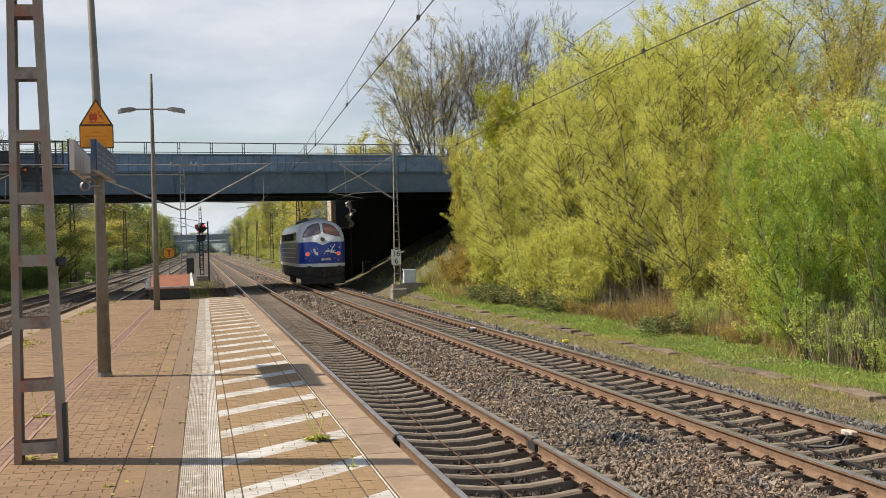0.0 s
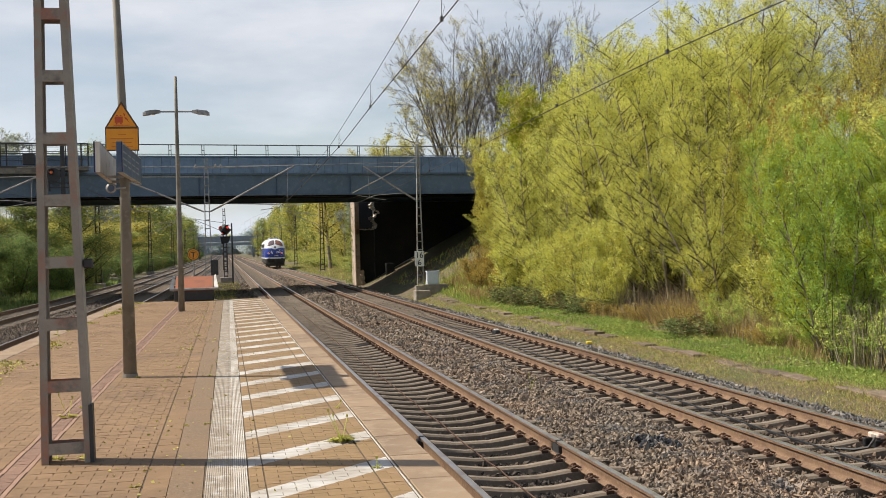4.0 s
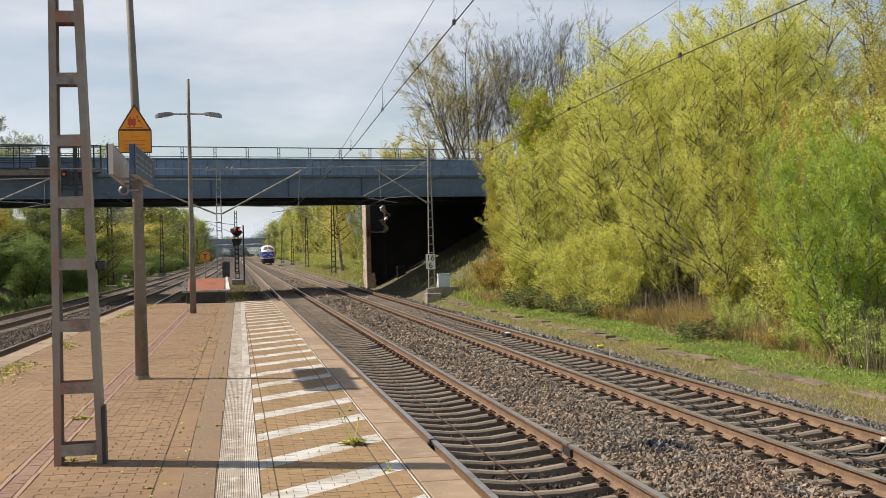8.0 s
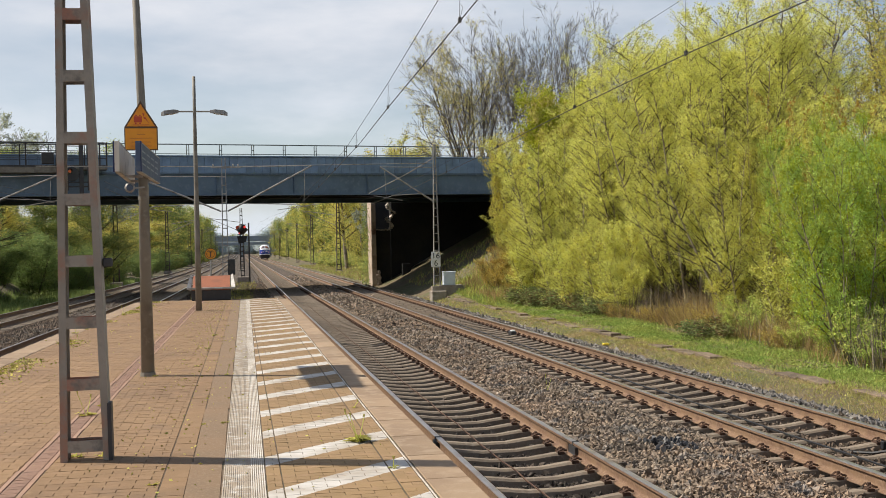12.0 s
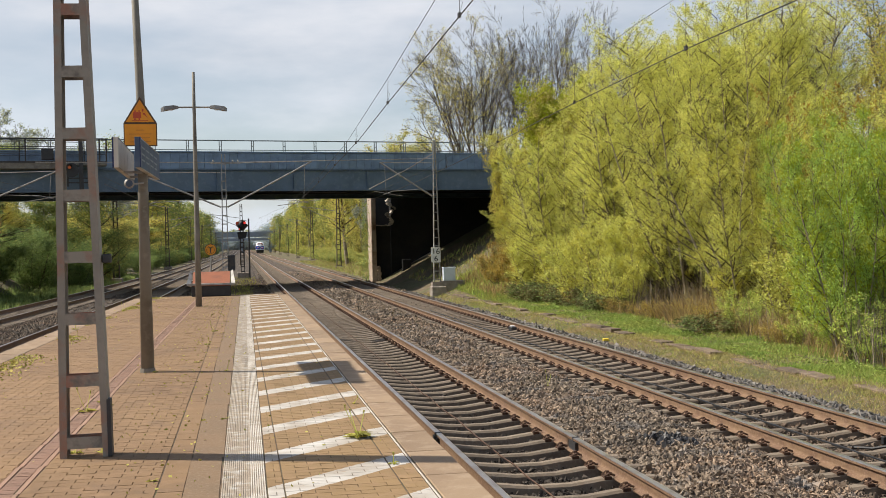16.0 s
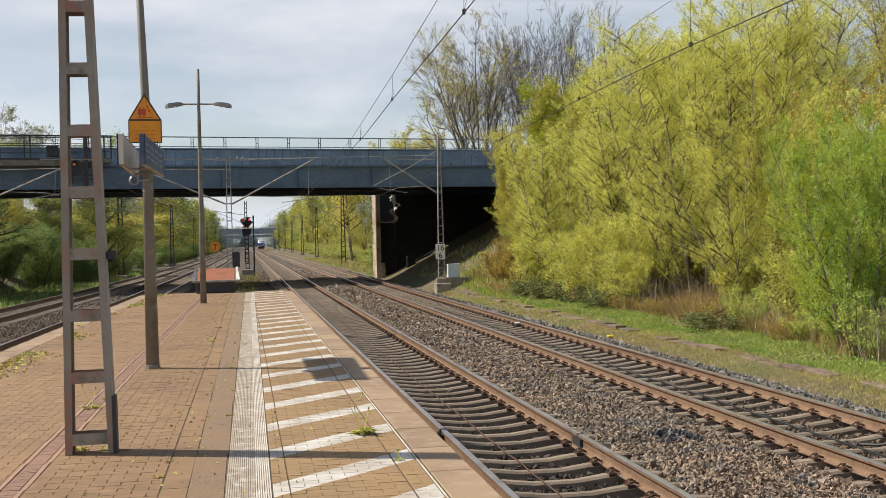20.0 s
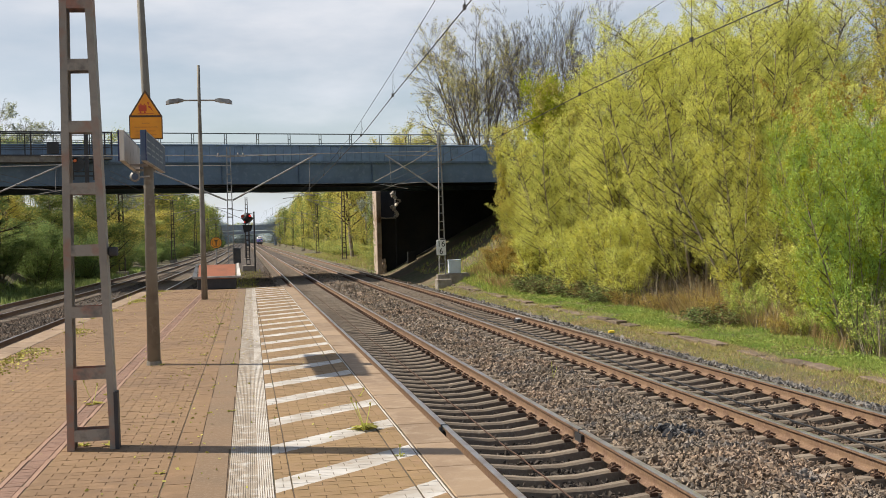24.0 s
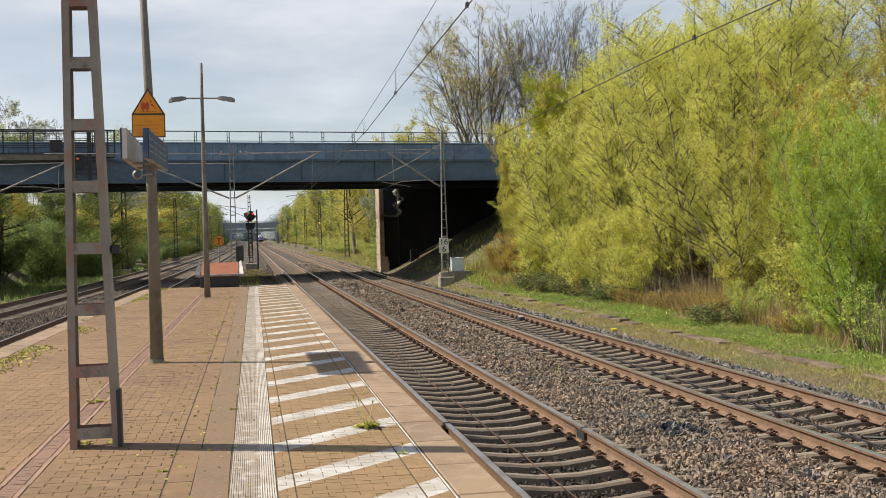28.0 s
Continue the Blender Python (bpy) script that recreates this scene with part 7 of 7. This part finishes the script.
# ---- locomotive, with a rounded cab at each end; its own space starts at the near end on the rail ----
LOCO_LONG = 16.8
LOCO_NOSE = [(0.62, 0.16), (1.0, 0.08), (1.35, 0.03), (1.9, 0.0), (2.5, 0.05), (2.78, 0.16), (3.0, 0.30), (3.3, 0.52), (3.6, 0.80), (3.8, 1.06), (3.98, 1.5), (4.1, 2.1)]
LOCO_HALF = [(0.62, 1.32), (1.35, 1.38), (2.9, 1.38), (3.2, 1.35), (3.55, 1.24), (3.8, 1.04), (3.98, 0.76), (4.1, 0.38)]


def nose_y(x, z):
    """How far back the nose's skin lies at the place x, z."""
    half = between(LOCO_HALF, z)
    u = min(abs(x) / half, 1.0)
    return between(LOCO_NOSE, z) + 0.95 * (1 - (1 - u ** 2.6) ** 0.55)


def hull(z_levels):
    s, n, ring = Shape(), 28, []
    us = [-1 + 2 * k / n for k in range(n + 1)]
    for z in z_levels:
        half = between(LOCO_HALF, z)
        near = [(half * math.sin(u * math.pi / 2), nose_y(half * math.sin(u * math.pi / 2), z), z) for u in us]
        far = [(x, LOCO_LONG - y, z) for x, y, z in reversed(near)]
        ring = near + far
        s.v += ring
    m = len(ring)
    s.f = [(i * m + k, i * m + (k + 1) % m, (i + 1) * m + (k + 1) % m, (i + 1) * m + k) for i in range(len(z_levels) - 1) for k in range(m)]
    return s, m


def patch(outline, off=0.02, steps=7):
    """A piece of skin: an outline of (x, z) filled towards its middle, laid on the near nose."""
    cx, cz = sum(p[0] for p in outline) / len(outline), sum(p[1] for p in outline) / len(outline)
    s, n = Shape(), len(outline)
    for k in range(steps + 1):
        f = 1 - k / steps
        s.v += [(cx + (x - cx) * f, nose_y(cx + (x - cx) * f, cz + (z - cz) * f) - off, cz + (z - cz) * f) for x, z in outline]
    s.f = [(k * n + i, k * n + (i + 1) % n, (k + 1) * n + (i + 1) % n, (k + 1) * n + i) for k in range(steps) for i in range(n)]
    return s


def blob(cx, cz, r, n=10):
    return [(cx + r * math.cos(2 * math.pi * k / n), cz + r * math.sin(2 * math.pi * k / n)) for k in range(n)]


def bar_line(points, w):
    """A thin drawn line as an outline."""
    left, right = [], []
    for i, (x, z) in enumerate(points):
        a, b = points[max(i - 1, 0)], points[min(i + 1, len(points) - 1)]
        dx, dz = b[0] - a[0], b[1] - a[1]
        k = math.hypot(dx, dz) or 1
        left.append((x - dz / k * w, z + dx / k * w))
        right.append((x + dz / k * w, z - dx / k * w))
    return left + right[::-1]


def make_loco():
    t = thing("locomotive", "blue and white rounded diesel locomotive driving away", "locomotive")
    skirt, m = hull([0.62, 0.8, 1.0, 1.2])
    part("skirt", skirt, M["loco_dark"], t, "sooty dark skirt", True)
    band, m = hull([1.2, 1.3, 1.4])
    part("waist_band", band, M["loco_white"], t, "white band along the body's foot", True)
    body, m = hull([1.4, 1.6, 1.9, 2.2, 2.5, 2.7])
    part("lower_body", body, M["loco_blue"], t, "dark blue painted lower body", True)
    upper, m = hull([2.7, 2.85, 3.0, 3.15, 3.3, 3.45, 3.6, 3.7])
    part("upper_body", upper, M["loco_white"], t, "white upper body", True)
    roof, m = hull([3.7, 3.8, 3.9, 3.98, 4.04, 4.1])
    roof.f.append(tuple(5 * m + k for k in range(m)))
    part("roof", roof, M["loco_white"], t, "white rounded roof", True)
    part("roof_hatches", Shape().box(-0.55, 0.55, 3.2, 6.5, 4.08, 4.26, 0.04).box(-0.5, 0.5, 7.2, 12.2, 4.08, 4.3, 0.05).box(-0.4, 0.4, 12.5, 14.0, 4.08, 4.22, 0.04), M["loco_roof"], t, "grey roof hatches")
    part("floor_pan", Shape().box(-1.3, 1.3, 1.4, LOCO_LONG - 1.4, 0.62, 0.9), M["loco_dark"], t)
    for side in (-1, 1):
        w = [(side * x, z) for x, z in ((0.1, 3.27), (0.1, 3.78), (0.16, 3.84), (0.5, 3.79), (0.78, 3.64), (1.02, 3.3), (1.1, 3.06), (1.02, 3.02), (0.55, 3.14))]
        w = [(a[0] + (b[0] - a[0]) * f / 5, a[1] + (b[1] - a[1]) * f / 5) for a, b in zip(w, w[1:] + w[:1]) for f in range(5)]
        pane = part("windscreen", patch(w, 0.035, 12), M["glass" if side > 0 else "glass_grey"], t, "windscreen with a reflection put into its colour", True)
        part("seal", patch([(x * 1.0 + side * 0.0, z) for x, z in [(p[0] + (p[0] - side * 0.6) * 0.05, p[1] + (p[1] - 3.45) * 0.07) for p in w]], 0.024, 12), M["dark"], pane)
        lens = part("tail_lamp", patch(blob(side * 0.9, 1.98, 0.085), 0.05, 2), M["lamp_red"], t, "lit red tail lamp")
        part("bezel", patch(blob(side * 0.9, 1.98, 0.135), 0.03, 2), M["loco_white"], lens)
        buf = part("buffer", Shape().tube([(side * 0.875, -0.45, 1.03), (side * 0.875, -0.41, 1.03)], 0.24, 16), M["loco_dark"], t)
        part("shank", Shape().tube([(side * 0.875, -0.41, 1.03), (side * 0.875, 0.3, 1.03)], [0.09, 0.13], 10), M["loco_dark"], buf)
        for y in (3.0, 13.8):
            part("cab_window", Shape().box(side * 1.34, side * 1.395, y - 0.45, y + 0.45, 2.85, 3.35), M["glass"], t)
        for k in range(7):
            part("grille", Shape().box(side * 1.37, side * 1.41, 3.9 + 1.3 * k, 4.9 + 1.3 * k, 2.85, 3.3, 0.01), M["loco_dark"], t, "dark side grille")
        for z in (1.75, 2.05, 2.35):
            part("side_strip", Shape().box(side * 1.375, side * 1.395, 2.4, LOCO_LONG - 2.4, z - 0.02, z + 0.02), M["loco_white"], t)
    lamp = part("headlamp", patch(blob(0, 2.86, 0.15, 14), 0.06, 2), M["galv"], t, "round grey headlamp")
    part("glass", patch(blob(0, 2.86, 0.105, 12), 0.075, 2), M["loco_dark"], lamp)
    part("chevron", patch([(-1.2, 2.72), (-0.5, 2.71), (0, 2.5), (0.5, 2.71), (1.2, 2.72), (0.5, 2.78), (0, 2.8), (-0.5, 2.78)], 0.012), M["loco_white"], t, "white chevron dipping into the blue")
    # white stars and line drawings on the blue nose
    rng = random.Random(4)
    for k in range(26):
        x, z = rng.uniform(-1.15, 1.15), rng.uniform(1.5, 2.55)
        part("star", patch(blob(x, z, rng.uniform(0.018, 0.04), 6), 0.02, 1), M["loco_white"], t)
    for pts, w in (([(0.1, 2.1), (0.3, 2.2), (0.5, 2.12), (0.75, 2.0)], 0.035), ([(0.45, 2.15), (0.62, 2.4), (0.7, 2.55)], 0.03), ([(0.5, 2.15), (0.55, 2.4)], 0.03),
                   ([(0.3, 2.2), (0.5, 2.02), (0.72, 2.2)], 0.03), ([(-0.4, 1.95), (-0.52, 2.2), (-0.5, 2.3)], 0.06), ([(-0.35, 2.1), (-0.36, 1.9)], 0.05)):
        part("line_drawing", patch(bar_line(pts, w), 0.022, 1), M["loco_white"], t)
    part("number_bars", patch([(-0.12, 1.58), (0.42, 1.58), (0.42, 1.72), (-0.12, 1.72)], 0.02), M["board_pale"], t)
    part("coupling", Shape().box(-0.08, 0.08, -0.25, 0.4, 0.85, 1.15, 0.03).tube([(0, -0.2, 0.95), (0.02, -0.3, 0.6)], 0.04, 6), M["loco_dark"], t)
    part("snow_plough", Shape().box(-1.25, 1.25, 0.25, 0.4, 0.22, 0.62, 0.03), M["loco_dark"], t)
    for y0 in (2.0, 11.0):
        for side in (-1, 1):
            part("bogie_frame", Shape().box(side * 0.98, side * 1.12, y0, y0 + 4.0, 0.45, 0.8, 0.04), M["loco_dark"], t)
        for k in range(3):
            for side in (-1, 1):
                part("wheel", Shape().tube([(side * 0.70, y0 + 0.3 + 1.7 * k, 0.5), (side * 0.82, y0 + 0.3 + 1.7 * k, 0.5)], 0.5, 20), M["loco_dark"], t)
    return t


loco = make_loco()
for ob in loco.children_recursive:  # a lower roof and a slightly narrower body
    for v in ob.data.vertices:
        v.co.x *= 0.985
        v.co.z = v.co.z if v.co.z < 1.3 else 1.3 + (v.co.z - 1.3) * 0.945

# ---- small growth and litter ----
def weed(label, x, y, z, r, n, seed, flowers=0):
    rng = np.random.default_rng(seed)
    t = thing("weed", label, "weed", pose(x, y, z), "weeds in the paving")
    out = []
    for k in range(n):
        a, l = rng.uniform(0, 2 * math.pi), r * rng.uniform(0.5, 1.1)
        d, s = np.array((math.cos(a), math.sin(a), 0)), np.array((-math.sin(a), math.cos(a), 0)) * r * 0.14
        up = rng.uniform(0.15, 0.8)
        base, mid, tip = d * 0.01, d * l * 0.55 + (0, 0, l * 0.5 * up), d * l + (0, 0, l * 0.35 * up)
        out += [base, mid + s, tip, mid - s]
    part("leaves", poly_mesh("leaves", np.array(out), 4, M["weed"]), None, t)
    for k in range(flowers):
        a, l = rng.uniform(0, 2 * math.pi), r * rng.uniform(0.3, 1.0)
        top = (math.cos(a) * l, math.sin(a) * l, r * rng.uniform(1.0, 2.0))
        stalk = part("stalk", Shape().tube([(0, 0, 0), (top[0] * 0.6, top[1] * 0.6, top[2] * 0.6), top], 0.003, 4), M["leaf_olive"], t)
        part("bud", Shape().tube([top, (top[0], top[1], top[2] + 0.025)], [0.005, 0.01], 6), M["moss"], stalk)


weed("green dandelion growing between the striped bricks", 0.93, 9.55, 0, 0.15, 40, 1, 3)
for k, (x, y, r, f) in enumerate(((-1.52, 11.9, 0.13, 2), (-1.45, 12.6, 0.1, 0), (1.08, 11.6, 0.05, 1), (1.06, 8.35, 0.06, 1), (-0.62, 8.2, 0.06, 0), (-0.16, 11.0, 0.05, 0), (-0.2, 15.2, 0.06, 1), (-0.62, 16.5, 0.06, 0), (-0.55, 19.5, 0.08, 1),
                                  (-0.5, 22.5, 0.09, 1), (-3.3, 24.5, 0.12, 3), (-3.2, 25.6, 0.1, 3), (-3.25, 27.5, 0.1, 2), (-2.9, 21.5, 0.08, 1), (-1.3, 9.5, 0.09, 1), (-1.1, 9.45, 0.08, 0), (-1.1, 15.4, 0.07, 0), (5.1, 19.2, 0.13, 2), (-3.0, 31, 0.12, 2))):
    weed("small green weed in a joint", x, y, bed_z(x) + 0.02 if x > 2 else 0, r, 12, 10 + k, f)


def litter():
    """Fallen catkins and dry leaf bits on the paving."""
    rng = np.random.default_rng(9)
    n = 1000
    y = rng.uniform(7, 38, n)
    x = np.where(rng.uniform(size=n) < 0.6, rng.normal(-0.55, 0.3, n), rng.uniform(-3.6, 1.1, n))
    c = np.stack([x, y, np.full(n, 0.006)], 1)
    tagged(part("litter", leaf_mesh("litter", c, 0.013, M["moss"], rng, 0.15, 0.7), None), "yellow catkin bits scattered on the paving", "litter", kind="stuff")


litter()


def moss():
    """Moss and small growth along the platform's rear edge and joints."""
    rng = np.random.default_rng(12)
    n = 5000
    y = rng.uniform(12, 39, n)
    x = np.array([left_x(b) for b in y]) + 0.45 + np.abs(rng.normal(0, 0.25, n))
    keep = np.array([noise.noise(Vector((a * 0.8, b * 0.5, 3))) > 0.05 for a, b in zip(x, y)])
    c = np.stack([x, y, rng.uniform(0.0, 0.02, n)], 1)[keep]
    tagged(part("moss", leaf_mesh("moss", c, 0.02, M["moss"], rng, 0.4, 0.6), None), "yellow-green moss along the rear platform edge", "moss", kind="stuff")
    c2 = np.stack([rng.uniform(-3.2, 2.0, 1300), rng.uniform(39.6, 46, 1300), rng.uniform(-1.3, -1.0, 1300)], 1)
    tagged(part("ground_cover", leaf_mesh("ground_cover", c2, 0.05, M["leaf_wood"], rng, 0.8), None), "low green growth beyond the platform end", "ground cover", kind="stuff")


moss()


def cable_trough():
    t = thing("cable_trough", "weathered concrete cable trough beside the verge", "cable trough")
    rng = random.Random(6)
    me = mesh_of("cover", Shape().box(-0.16, 0.16, -0.47, 0.47, -0.12, 0.0, 0.015), M["trough"])
    for k in range(46):
        if k % 11 in (4, 9):
            continue
        ob = part("cover", me, None, t)
        y = 15 + k
        ob.matrix_basis = pose(10.42 + rng.uniform(-0.04, 0.04), y, ground_z(10.42, y) + rng.uniform(0.0, 0.075), rng.uniform(-2, 2), rng.uniform(-3, 3), rng.uniform(-2, 2))


cable_trough()



def motions():
    rows = [(0.0, 66.7), (0.5, 79.5), (1.0, 91.8), (2.0, 114.6), (3.0, 137.0), (8.0, 246.0), (11.0, 308.0), (15.0, 388.0), (17.0, 428.0), (20.0, 487.0), (28.0, 640.0)]
    walk(loco, [(t, pose(X2, y, RAIL)) for t, y in rows])


motions()
